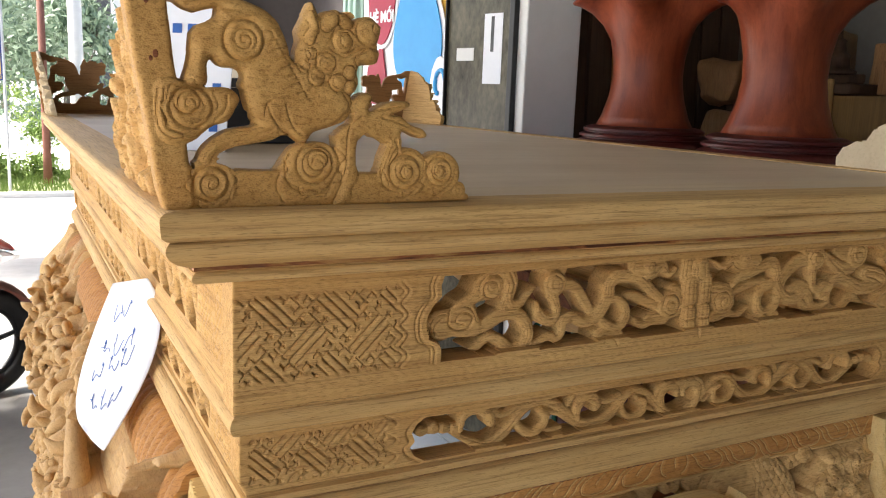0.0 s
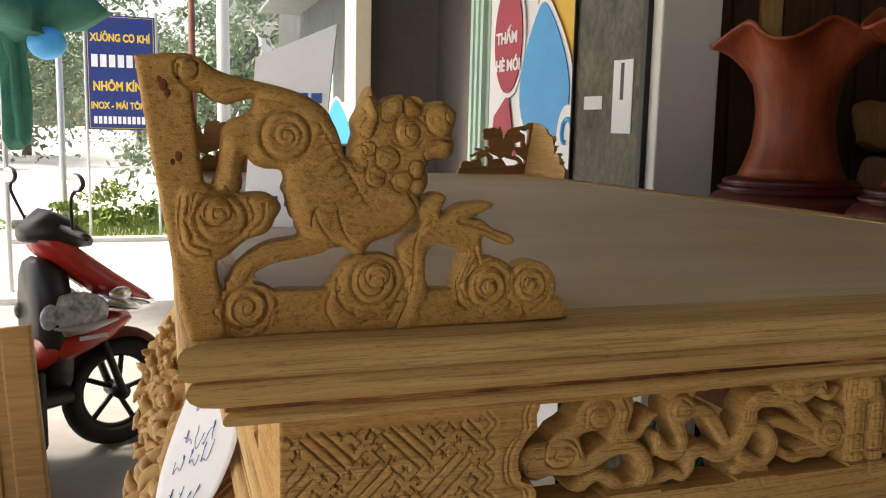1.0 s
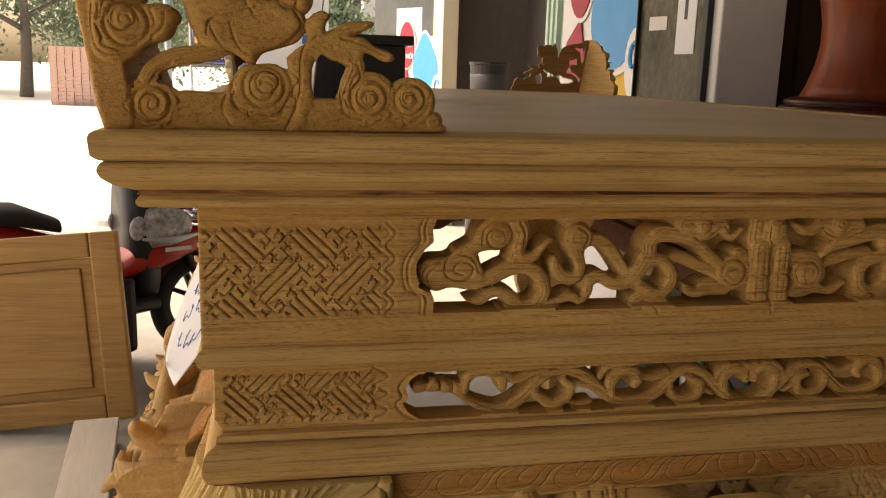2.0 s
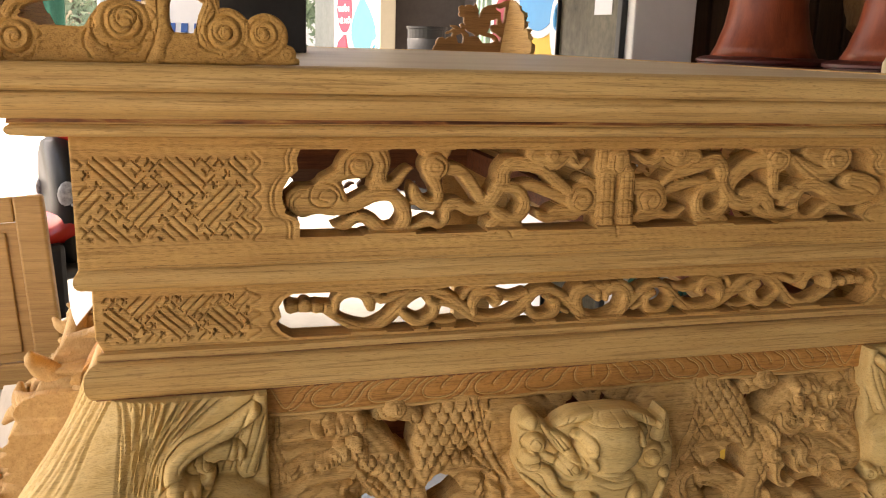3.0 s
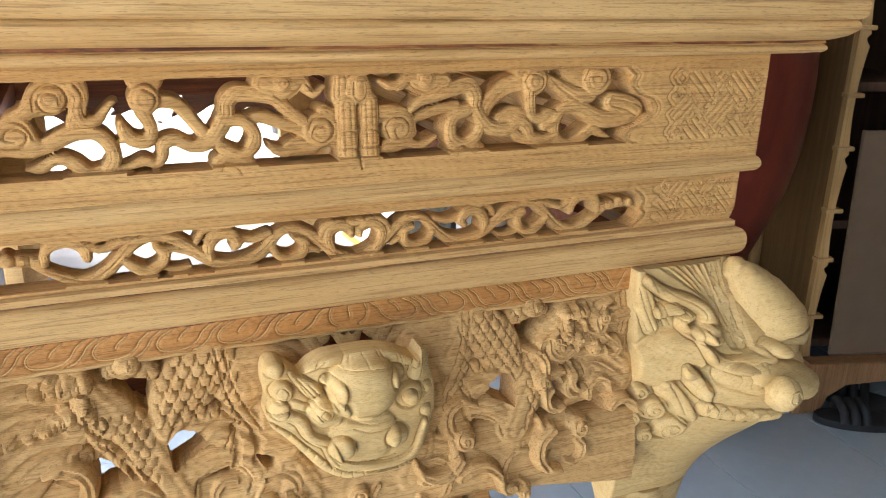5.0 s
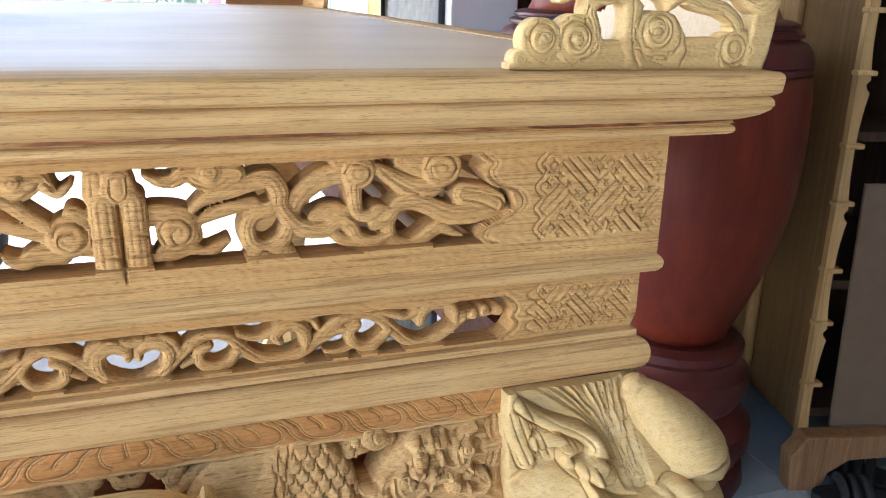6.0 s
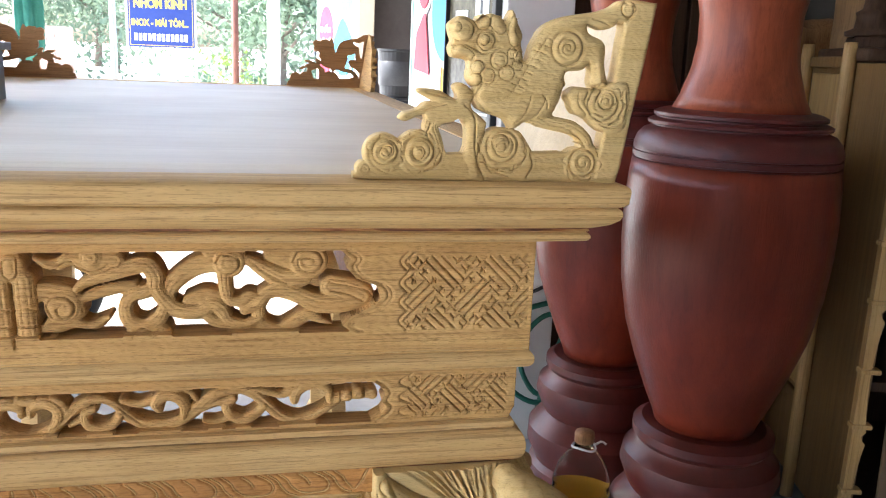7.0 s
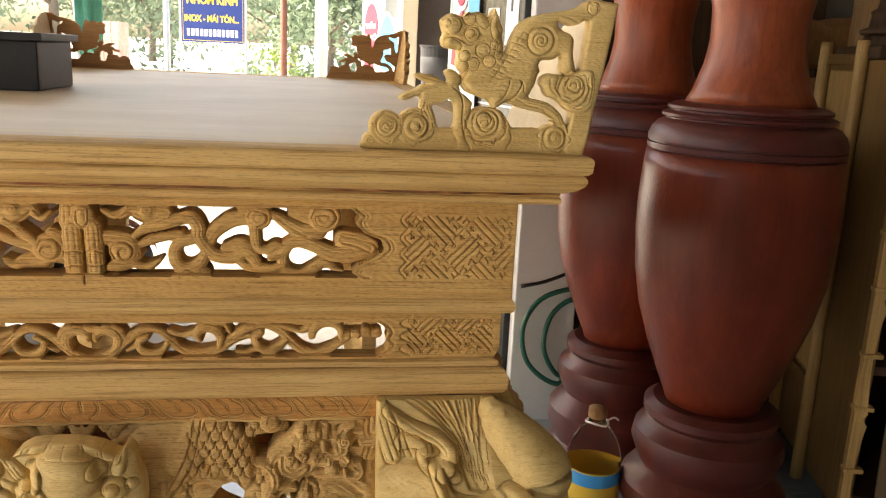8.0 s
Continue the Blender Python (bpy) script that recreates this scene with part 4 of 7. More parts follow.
    c.spiral([(104, 28.5, 12.8)], 1.6, 0.95, 1, 1.0)
    c.spiral([(175, 23.5, 11.9)], 1.5, 0.95, 1, 1.0)
    c.spiral([(204, 23.5, 10.2)], 1.5, 0.95, 1, 1.0)
    c.g([(130, 107.5), (138, 111.5), (143, 112.5), (151, 111.5)], 1.4, 1.8)
    c.g([(114, 110.5), (119, 107.5), (126, 105.5), (132, 110.5)], 1.4, 1.4)
    c.g([(114, 116.5), (118, 123.5), (126, 125.5), (132, 121.5)], 1.2, 1.2)
    c.g([(-3, 78.5), (-4, 63.5), (-1, 51.5), (9, 47.5), (20, 50.5)], 1.2, 1.1)
    c.g([(1, 78.5), (0, 65.5), (3, 55.5), (12, 50.5), (23, 54.5)], 1.1, 1.0)
    c.g([(33, 75.5), (35, 67.5), (29, 61.5), (18, 57.5)], 1.1, 1.0)
    c.g([(41, 75.5), (40, 66.5), (33, 59.5)], 1.1, 1.0)
    c.g([(115, 56.5), (124, 63.5), (129, 71.5), (124, 80.5)], 1.2, 1.3)
    c.g([(120, 58.5), (127, 64.5), (131, 70.5)], 1.0, 1.1)
    c.g([(69, 71.5), (71, 64.5), (78, 54.5), (86, 49.5)], 1.0, 1.0)
    c.g([(82, 71.5), (83, 65.5), (88, 54.5), (95, 49.5)], 1.0, 1.0)
    c.g([(67, 62.5), (68, 69.5), (72, 73.5)], 1.0, 1.0)
    c.g([(50, 88.5), (53, 83.5), (52, 77.5)], 1.1, 1.2)
    c.g([(9, 136.5), (10, 132.5), (14, 130.5)], 1.1, 1.1)
    c.g([(16, 132.5), (24, 135.5), (32, 137.5)], 1.1, 1.1)
    c.g([(-3, 148.5), (-3, 141.5), (2, 136.5)], 1.1, 1.3)
    c.g([(139, 63.5), (131, 56.5), (128, 45.5), (128, 28.5), (124, 13.5), (118, 1.5)], 1.1, 1.2)
    c.g([(152, 68.5), (162, 70.5), (171, 72.5)], 1.1, 1.2)
    c.g([(155, 63.5), (170, 59.5), (187, 52.5)], 1.1, 1.2)
    c.g([(166, 47.5), (169, 37.5), (162, 27.5)], 1.1, 1.2)
    c.g([(79, 23.5), (76, 13.5), (81, 3.5)], 1.2, 1.2)
    c.g([(86, 36.5), (82, 26.5), (86, 14.5), (96, 9.5)], 1.2, 1.2)
    c.g([(96, 11.5), (113, 11.5), (120, 21.5)], 1.2, 1.1)
    c.g([(97, 4.5), (113, 8.5)], 1.2, 1.0)
    c.g([(19, 17.5), (19, 9.5), (28, 4.5)], 1.2, 1.2)
    c.g([(74, 54.5), (63, 49.5), (50, 47.5)], 1.2, 1.0)
    c.g([(44, 43.5), (35, 37.5), (30, 30.5)], 1.2, 1.0)
    c.g([(155, 27.5), (158, 13.5), (170, 8.5)], 1.2, 1.2)

    # cloud petals round the volutes
    for x, y, r, n, a0 in ((18, 66, 17, 7, 0.6), (104, 29, 20, 7, 2.6), (176, 23, 16, 6, 0.2), (204, 22, 14, 5, 0.2), (31, 17, 15, 5, 2.0)):
        for k in range(n):
            a = a0 + k * 5.2 / n
            c.g([(x + r * math.cos(a), y + r * math.sin(a)), (x + 1.18 * r * math.cos(a + 0.22), y + 1.18 * r * math.sin(a + 0.22)), (x + r * math.cos(a + 0.75), y + r * math.sin(a + 0.75))], 0.9, 0.9)
    for k in range(8):
        # wavy locks of the mane down the back
        x, y = 72 + 3.4 * k, 116 - 5.6 * k
        c.g([(x - 6, y + 2), (x - 1, y + 4), (x + 2, y - 1), (x + 7, y)], 0.9, 0.8)
        c.g([(x - 4, y - 3), (x + 2, y - 2), (x + 6, y - 5)], 0.8, 0.6)


c = Carving(-30, -1, 230, 160, 0.95)
c.soft = 0.55
lion(c)
for k in range(40):
    # fur nicks on the body
    x, y = 55 + 60 * random.random(), 62 + 50 * random.random()
    c.g([(x, y), (x + 4, y + 1.5), (x + 8, y + 1)], 0.9, 0.35)
c.rough(0.15, 1.6)
brackets = {}
for sx, mat, lab in ((1, W_BRACKET, "lion bracket carved and pierced, darker raw wood with resin spots"), (-1, W_PALE, "lion bracket carved and pierced in fresh pale wood")):
    brackets[sx] = under(c.build("lion_bracket", lambda u, v, h: stack3(sx * (-0.52 + u), 0.004 - h, TOP + 0.0005 + v), -17, mat, table, lab, relief=1.25))
    if sx < 0:
        brackets[sx].data.flip_normals()
# far brackets: their shade is put into a browner copy of the wood
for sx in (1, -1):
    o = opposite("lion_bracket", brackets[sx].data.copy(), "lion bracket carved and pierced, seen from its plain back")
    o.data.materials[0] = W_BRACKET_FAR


def tangle(c, rnd, n, x0, x1, y0, y1, r0, r1, z0, z1):
    """A crowd of small curled leaves, clouds and balls, one over another."""
    for k in range(n):
        x, y, r, a = rnd.uniform(x0, x1), rnd.uniform(y0, y1), rnd.uniform(r0, r1), rnd.uniform(0, 6.3)
        turn = rnd.choice((-1, 1)) * rnd.uniform(0.5, 1.0)
        p, b, q = [(x, y, r * 0.5)], a, (x, y)
        for i in range(4):
            q = (q[0] + 1.1 * r * math.cos(b), q[1] + 1.1 * r * math.sin(b))
            p.append((q[0], q[1], r * (0.62, 0.6, 0.45, 0.25)[i]))
            b += turn
        z = rnd.uniform(z0, z1)
        c.s(p, z, r * 1.5, 4, 0)
        c.g([q_[:2] for q_ in p[:4]], 1.6 + 0.05 * r, 0.16 * r)
        if k % 3 == 0:
            c.s([(x, y, r * 0.8)], z + 0.3 * r, r * 0.8, 4, 0)
            c.spiral([(x, y, r * 0.62)], 1.5, 1.5, rnd.choice((-1, 1)), 0.16 * r)


def side_ear(c):
    """The board along the long side at a corner: high at the post, falling in waves to a scroll."""
    c.poly([(0, 0), (262, 0), (264, 12), (256, 28), (240, 38), (222, 36), (212, 56), (192, 66), (174, 64), (164, 92), (140, 112), (112, 118), (92, 136), (50, 150), (0, 156)], -5, 3)
    rnd = random.Random(9)
    tangle(c, rnd, 60, 4, 250, 4, 140, 9, 15, -4, 8)
    edge = c.inside([(0, 0), (262, 0), (264, 12), (256, 28), (240, 38), (222, 36), (212, 56), (192, 66), (174, 64), (164, 92), (140, 112), (112, 118), (92, 136), (50, 150), (0, 156)])
    c.D = np.minimum(c.D, edge + 3)
    c.rough(0.2, 2.2)


c = Carving(-1, -1, 270, 168, 1.5)
side_ear(c)
lean = 0.16
ears = {}
# right board paler: daylight on its inner face is put into the wood colour
for sx, mat in ((1, W_CARVE_Y), (-1, W_TOP)):
    ears[sx] = under(c.build("side_board", lambda u, v, h: stack3(sx * (-0.5135 - lean * v - h), 0.0225 + u, TOP + 0.0005 + v), -11, mat, table,
                             "corner board leaning outwards, its outer face carved with pierced foliage", relief=0.9))
    if sx > 0:
        ears[sx].data.flip_normals()
for sx in (1, -1):
    opposite("side_board", ears[sx].data, "corner board leaning outwards, its outer face carved with pierced foliage")


def apron_half(c):
    c.poly([(-323, -4), (-300, -7), (-233, -44), (-219, -74), (-205, -112), (-173, -167), (-333, -145)], -4, 4)
    c.s([(-305, -6, 7), (-311, -38, 7), (-317, -61, 7), (-309, -88, 7), (-314, -126, 8)], 0, 4)
    c.s([(-304, -72, 22), (-284, -58, 28), (-254, -53, 20)], 2, 10)
    c.s([(-298, -124, 28), (-276, -99, 29), (-245, -81, 23)], 3, 10)
    c.s([(-241, -51, 13), (-220, -86, 24), (-191, -123, 24), (-168, -164, 21)], 5, 12)
    c.s([(-272, -57, 6)], 6, 5)
    c.s([(-261, -55, 6)], 6, 5)
    c.s([(-250, -53, 8)], 7, 5)
    c.s([(-237, -53, 8)], 8, 5)
    c.s([(-235, -71, 8)], 8, 5)
    c.s([(-251, -76, 7)], 7, 5)
    c.s([(-266, -85, 7)], 6, 5)
    c.s([(-281, -90, 6)], 6, 5)
    c.s([(-296, -93, 6)], 6, 5)
    c.s([(-261, -119, 14)], 3, 8)
    c.s([(-213, -47, 8), (-196, -45, 14), (-179, -52, 8)], 2, 8)
    c.s([(-196, -42, 8)], 4, 6)
    c.s([(-172, -100, 15), (-155, -73, 27), (-127, -53, 25), (-104, -75, 24)], 6, 14)
    c.s([(-98, -63, 28), (-69, -74, 28), (-80, -109, 19)], 5, 12)
    c.s([(-126, -45, 5), (-115, -67, 5), (-110, -92, 5), (-86, -114, 6), (-68, -136, 6)], 4, 5)
    c.s([(-164, -119, 13), (-133, -106, 18), (-98, -121, 23), (-68, -136, 15)], 5, 12)
    c.s([(-173, -179, 13), (-162, -150, 12), (-127, -135, 13), (-98, -150, 13), (-98, -188, 14)], 3, 10)
    c.s([(-128, -188, 12), (-98, -169, 14), (-74, -160, 16)], 3, 8)
    c.s([(-55, -190, 27), (-68, -155, 17)], 4, 10)
    c.s([(-89, -47, 5), (-72, -46, 5), (-54, -56, 4)], -2, 4)
    c.s([(-72, -37, 4), (-51, -49, 5), (-33, -67, 6)], 0, 4)
    c.s([(-98, -28, 5), (-81, -42, 4)], -2, 4)
    c.s([(-34, -21, 7), (-24, -44, 7)], 0, 4)
    c.s([(16, -21, 6), (5, -47, 8)], 0, 4)
    c.s([(51, -22, 6), (33, -51, 8)], 0, 4)
    c.floor(-5.0, 4.0)
    c.cut([(-274, -30), (-253, -29), (-229, -29), (-228, -38), (-241, -41), (-263, -36)])
    c.cut([(-223, -52), (-208, -52), (-184, -56), (-186, -75), (-196, -81), (-201, -72), (-206, -60)])
    c.cut([(-174, -115), (-165, -103), (-150, -105), (-137, -120), (-150, -130), (-170, -139)])
    c.cut([(-248, -131), (-234, -125), (-230, -120), (-218, -126), (-206, -139), (-195, -163), (-230, -156), (-238, -145)])
    c.cut([(-142, -166), (-136, -153), (-122, -143), (-120, -153), (-133, -165), (-146, -173)])
    c.cut([(-98, -140), (-89, -138), (-81, -143), (-82, -156), (-92, -149)])
    c.cut([(-178, -39), (-170, -40), (-149, -34), (-136, -27), (-170, -27), (-194, -31)])
    c.cut([(-126, -28), (-112, -37), (-98, -41), (-92, -33), (-98, -27)])
    c.cut([(-92, -28), (-69, -27), (-63, -42), (-81, -35)])
    c.cut([(-57, -28), (-33, -27), (-26, -38), (-39, -43)])
    c.cut([(-6, -27), (16, -26), (32, -23), (16, -36), (3, -45)])
    c.cut([(45, -29), (67, -23), (58, -35), (41, -43)])
    c.cut([(198, -19), (216, -20), (213, -30), (200, -26)])
    c.a([(-272, -54, 7)], 3)
    c.a([(-260, -51, 8)], 3)
    c.a([(-248, -52, 9)], 3)
    c.a([(-240, -66, 8)], 3)
    c.a([(-234, -50, 7)], 3)
    c.a([(-270, -86, 7)], 3)
    c.a([(-260, -82, 8)], 3)
    c.a([(-246, -80, 9)], 3)
    c.a([(-235, -77, 8)], 3)
    c.a([(-228, -88, 8)], 3)
    c.a([(-244, -116, 11)], 3)
    c.a([(-202, -40, 14)], 3)
    c.a([(-205, -40, 7)], 2)
    c.g([(-305, 4), (-314, -14), (-313, -35), (-311, -55), (-316, -63), (-309, -83), (-307, -103)], 1.6, 2)
    c.g([(-300, 3), (-308, -15), (-307, -36), (-306, -56), (-309, -64), (-303, -84), (-302, -101)], 1.6, 2)
    c.g([(-299, -59), (-274, -50), (-251, -45)], 1.4, 1.6)
    c.g([(-298, -93), (-281, -82), (-250, -70)], 1.4, 1.6)
    c.g([(-301, -48), (-279, -47)], 1.3, 1.3)
    c.g([(-300, -70), (-280, -65), (-257, -63)], 1.3, 1.3)
    c.g([(-293, -123), (-275, -112), (-257, -106)], 1.3, 1.3)
    c.g([(-231, -98), (-215, -108), (-200, -129), (-184, -150), (-180, -164)], 1.4, 2)
    c.g([(-228, -106), (-218, -114), (-205, -133), (-190, -162)], 1.4, 2)
    c.g([(-126, -37), (-122, -64), (-115, -89), (-98, -116)], 1.4, 2)
    c.g([(-118, -38), (-114, -65), (-104, -91), (-91, -114)], 1.4, 2)
    c.g([(-172, -110), (-158, -85), (-138, -85), (-115, -101), (-98, -111)], 1.4, 1.6)
    c.g([(-119, -131), (-113, -114), (-107, -104)], 1.4, 1.6)
    c.g([(-124, -127), (-118, -113), (-113, -103)], 1.4, 1.6)
    c.g([(-156, -169), (-150, -153), (-136, -144), (-122, -140)], 1.4, 1.8)
    c.g([(-113, -145), (-103, -159), (-107, -172)], 1.4, 1.8)
    c.g([(-319, -15), (-287, -25), (-254, -46)], 4, 3)
    c.g([(-303, -50), (-283, -48), (-269, -52)], 4, 3)
    c.g([(-304, -66), (-279, -65), (-260, -69)], 4, 3)
    c.g([(-305, -88), (-285, -78), (-265, -79)], 4, 3)
    c.g([(-306, -105), (-281, -92), (-256, -91)], 4, 3)
    c.g([(-303, -123), (-277, -106), (-246, -104)], 4, 3)
    c.g([(-299, -138), (-273, -128), (-248, -139)], 4, 3)
    c.g([(-235, -89), (-215, -110), (-200, -143), (-195, -162)], 4, 3)
    c.g([(-150, -115), (-127, -104), (-92, -125)], 4, 3)
    c.g([(-116, -109), (-113, -128), (-116, -146)], 4, 3)
    c.g([(-98, -115), (-95, -131), (-98, -143)], 4, 3)


def scales(c, x0, x1, y0, y1, size, depth):
    """Overlapping fish scales gouged into a patch."""
    rows = int((y1 - y0) / (size * 0.8)) + 1
    for j in range(rows):
        for i in range(int((x1 - x0) / size) + 1):
            x, y = x0 + (i + 0.5 * (j % 2)) * size, y0 + j * size * 0.8
            c.g([(x - size * 0.5, y + size * 0.3), (x - size * 0.3, y - size * 0.35), (x, y - size * 0.5), (x + size * 0.3, y - size * 0.35), (x + size * 0.5, y + size * 0.3)], 1.5, depth)


def fringe(c, half):
    """Leaf border under the slab: overlapping leaves that lean outwards from the middle, each with double contour lines."""
    wide = 52.0
    low = [(x, -26.0 - 2.0 * abs(math.sin(math.pi * x / wide)) ** 0.7) for x in np.arange(-half, half + 1, 3.0)]
    c.D = np.maximum(c.D, np.interp(c.X, [p[0] for p in low], [-p[1] for p in low]) + c.Y)
    c.Z = np.where(c.D > -3, 1.2 - 2.0 * (1 - np.clip(c.D / 3, 0, 1)) ** 2, c.Z)
    for line in leaf_lines(wide, int(half / wide)):
        c.g(line, 2.2, 1.5)


def leaf_lines(wide, n):
    """The contour lines of the border's leaves: an open cup in the middle, and leaves that lean away from it on both sides."""
    lines = [[(-0.30, -1), (-0.36, -9), (-0.31, -17), (-0.20, -21)], [(0.30, -1), (0.36, -9), (0.31, -17), (0.20, -21)], [(0.0, -2), (0.03, -13)]]
    for k in range(n + 1):
        for sx in (-1, 1):
            p = lambda *q: [(sx * (k + 0.42 + u), y) for u, y in q]
            lines.append(p((0.0, -1), (0.16, -8), (0.24, -15), (0.40, -21), (0.66, -22.5), (0.86, -20.5), (0.91, -14), (0.82, -7), (0.62, -1)))
            lines.append(p((0.80, -1), (0.98, -8), (1.06, -15), (1.18, -21.5), (1.32, -24)))
            lines.append(p((0.36, -2), (0.50, -8), (0.56, -13)))
    return [[(wide * x, y) for x, y in line if abs(wide * x) < 316] for line in lines if abs(wide * line[0][0]) < 285]



def apron(c, half):
    mirrored(c, apron_half)
    scales(c, -178, -118, -92, -42, 12, 1.6)
    scales(c, 118, 178, -92, -42, 12, 1.6)
    scales(c, -232, -190, -150, -84, 10, 1.2)
    scales(c, 190, 232, -150, -84, 10, 1.2)
    # lower rail of waves, out of sight for the most part
    c.s([(-half, -215, 45), (-120, -190, 38), (0, -205, 45), (120, -190, 38), (half, -215, 45)], 2, 8)
    rnd = random.Random(21)
    tangle(c, rnd, 46, -310, 310, -240, -150, 9, 16, 2, 12)
    tangle(c, rnd, 14, 200, 310, -150, -60, 7, 12, 3, 9)
    c.D = np.minimum(c.D, 319 - np.abs(c.X))


APRON_Y = 0.060


def apron_y(v):
    return APRON_Y - 0.050 * np.sin(np.clip(-v / 0.26, 0, 1.15) * math.pi * 0.5) ** 1.5


c = Carving(-338, -265, 338, 0, 1.5)
c.soft = 0.7
apron(c, 338)
c.rough(0.35, 3.0)
under(c.build("apron", lambda u, v, h: stack3(u, apron_y(v) - h, 0.898 + v), -32, W_APRON, table, "apron pierced and carved with coiling scaly dragons", relief=1.5))
# far apron: the shade under the table is put into its reddish brown
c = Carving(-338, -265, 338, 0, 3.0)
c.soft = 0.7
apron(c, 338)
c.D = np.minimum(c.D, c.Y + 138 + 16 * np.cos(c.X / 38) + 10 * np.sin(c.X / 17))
o = under(c.build("apron", lambda u, v, h: stack3(u, apron_y(v) - h, 0.898 + v), -32, W_FAR_APRON, table, "apron at the far end, pierced with dragons, shade in its dark colour"))
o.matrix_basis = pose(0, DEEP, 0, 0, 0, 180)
c = Carving(-324, -36, 324, 0, 1.0)
fringe(c, 320)
c.D = np.minimum(c.D, np.minimum(321 - np.abs(c.X), 0.0 - c.Y + 1.0))
c.rough(0.25, 2.5)
under(c.build("leaf_border", lambda u, v, h: stack3(u, 0.052 - h, 0.8865 + v), -12, W_FRINGE, table, "reddish leaf border along the top of the apron"))
b = bmesh.new()
for line in leaf_lines(52.0, 6):
    tube(b, [(x / 1000, 0.0518, 0.8865 + y / 1000) for x, y in line], 0.0008, 6, 4)
tube(b, [(x / 1000, 0.0520, 0.8865 - 0.0255 - 0.0018 * abs(math.sin(math.pi * x / 52.0)) ** 0.7) for x in range(-315, 316, 13)], 0.0021, 8, 0)
under(part("leaf_outline", b, W_APRON, table, "pale freshly cut contour lines of the leaf border", smooth=True))


def mask(c):
    """The dragon head in the middle of the apron, facing out: ball forehead, ringed eyes, nostrils and a frilled lip."""
    c.blob([(-103, 74), (-100, 82), (-91, 85), (-80, 78), (-71, 70), (-63, 78), (-49, 85), (-29, 87), (-5, 87), (17, 82), (36, 72), (42, 81), (50, 75), (53, 57), (58, 44), (60, 19), (57, 0), (51, -19), (44, -34), (32, -41), (13, -44), (-10, -45), (-31, -44), (-50, -34), (-61, -23), (-74, -6), (-86, 8), (-97, 19), (-102, 32), (-100, 47), (-103, 61)], 4, 24, 8)
    c.lay([(-19, 54, 30.4), (-13, 54, 31.0)], 22, 3)
    c.lay([(-70, 76, 5.3), (-56, 84, 7.9), (-36, 85, 7.9), (-9, 85, 7.9), (12, 81, 7.9), (33, 72, 5.9)], 7, 2)
    c.lay([(-49, 34, 17.8)], 5, 2.5)
    c.lay([(-53, 37, 11.2)], 10, 1.5)
    c.g([(-61, 33), (-63, 42), (-55, 47), (-45, 43), (-42, 33)], 1.3, 1.8)
    c.g([(-57, 36), (-53, 40), (-48, 35), (-52, 31), (-57, 36)], 0.9, 1.3)
    c.lay([(-50, 65, 4.6), (-42, 62, 6.6), (-41, 54, 5.9), (-41, 46, 3.3)], 6, 2)
    c.g([(-44, 61), (-46, 53)], 1, 1.4)
    c.lay([(-80, 73, 2.0), (-70, 64, 5.9), (-60, 54, 7.3), (-51, 44, 3.3)], 6, 2)
    c.g([(-75, 69), (-66, 58), (-59, 49)], 1, 1.5)
    c.g([(-72, 62), (-65, 52)], 1, 1.5)
    c.g([(-65, 63), (-55, 51)], 1, 1.5)
    c.lay([(-94, 79, 9.2)], 7, 2.5)
    c.lay([(-88, 57, 9.9)], 8, 2.5)
    c.g([(-93, 58), (-89, 63), (-83, 58), (-85, 51)], 1, 1.5)
    c.lay([(-91, 40, 9.2)], 6, 2.5)
    c.lay([(-78, 44, 4.6), (-68, 39, 4.0), (-58, 29, 2.6)], 3, 1)
    c.lay([(31, 37, 13.2)], 6, 2.5)
    c.lay([(29, 37, 7.3)], 8, 1.5)
    c.lay([(16, 62, 8.6)], 6, 2.5)
    c.lay([(35, 58, 6.6), (38, 69, 5.9), (40, 79, 3.3)], 7, 2)
    c.lay([(48, 41, 5.9)], 6, 2)
    c.lay([(48, 16, 5.9)], 6, 2)
    c.lay([(-19, 3, 29.0), (-9, 2, 27.7)], 6, 1)
    c.lay([(-37, -5, 11.9)], 10, 2.5)
    c.lay([(17, -3, 11.2)], 10, 2.5)
    c.g([(-46, -8), (-42, -16), (-34, -20)], 1.3, 1.6)
    c.g([(-30, 22), (-9, 15), (12, 16)], 1.2, 1.6)
    c.g([(-26, 14), (-8, 7), (13, 9)], 1.1, 1.3)
    c.g([(-18, -22), (1, -26), (17, -24)], 1.1, 1.4)
    c.lay([(-97, 30, 4.0), (-84, 32, 5.3), (-73, 25, 5.9), (-67, 12, 5.3), (-60, 5, 5.3), (-50, -1, 5.9), (-45, -12, 5.9), (-39, -24, 5.9), (-24, -29, 5.3), (1, -34, 5.3), (23, -33, 5.3), (38, -24, 5.3), (43, -9, 4.6), (47, 3, 4.0)], 6, 2)
    c.g([(-95, 31), (-83, 30), (-75, 22), (-69, 10), (-59, 3), (-49, -3), (-46, -14), (-39, -24)], 1, 1.2)
    c.lay([(-98, 20, 4.0), (-84, 9, 4.6), (-73, -4, 5.3), (-61, -16, 5.3), (-48, -29, 5.3), (-30, -38, 5.3), (-8, -40, 4.6), (14, -41, 4.6), (33, -37, 4.0)], 4, 1.6)
    c.g([(-92, 21), (-96, 14)], 1.2, 1.8)
    c.g([(-82, 12), (-87, 6)], 1.2, 1.8)
    c.g([(-74, 3), (-79, -3)], 1.2, 1.8)
    c.g([(-67, -4), (-72, -10)], 1.2, 1.8)
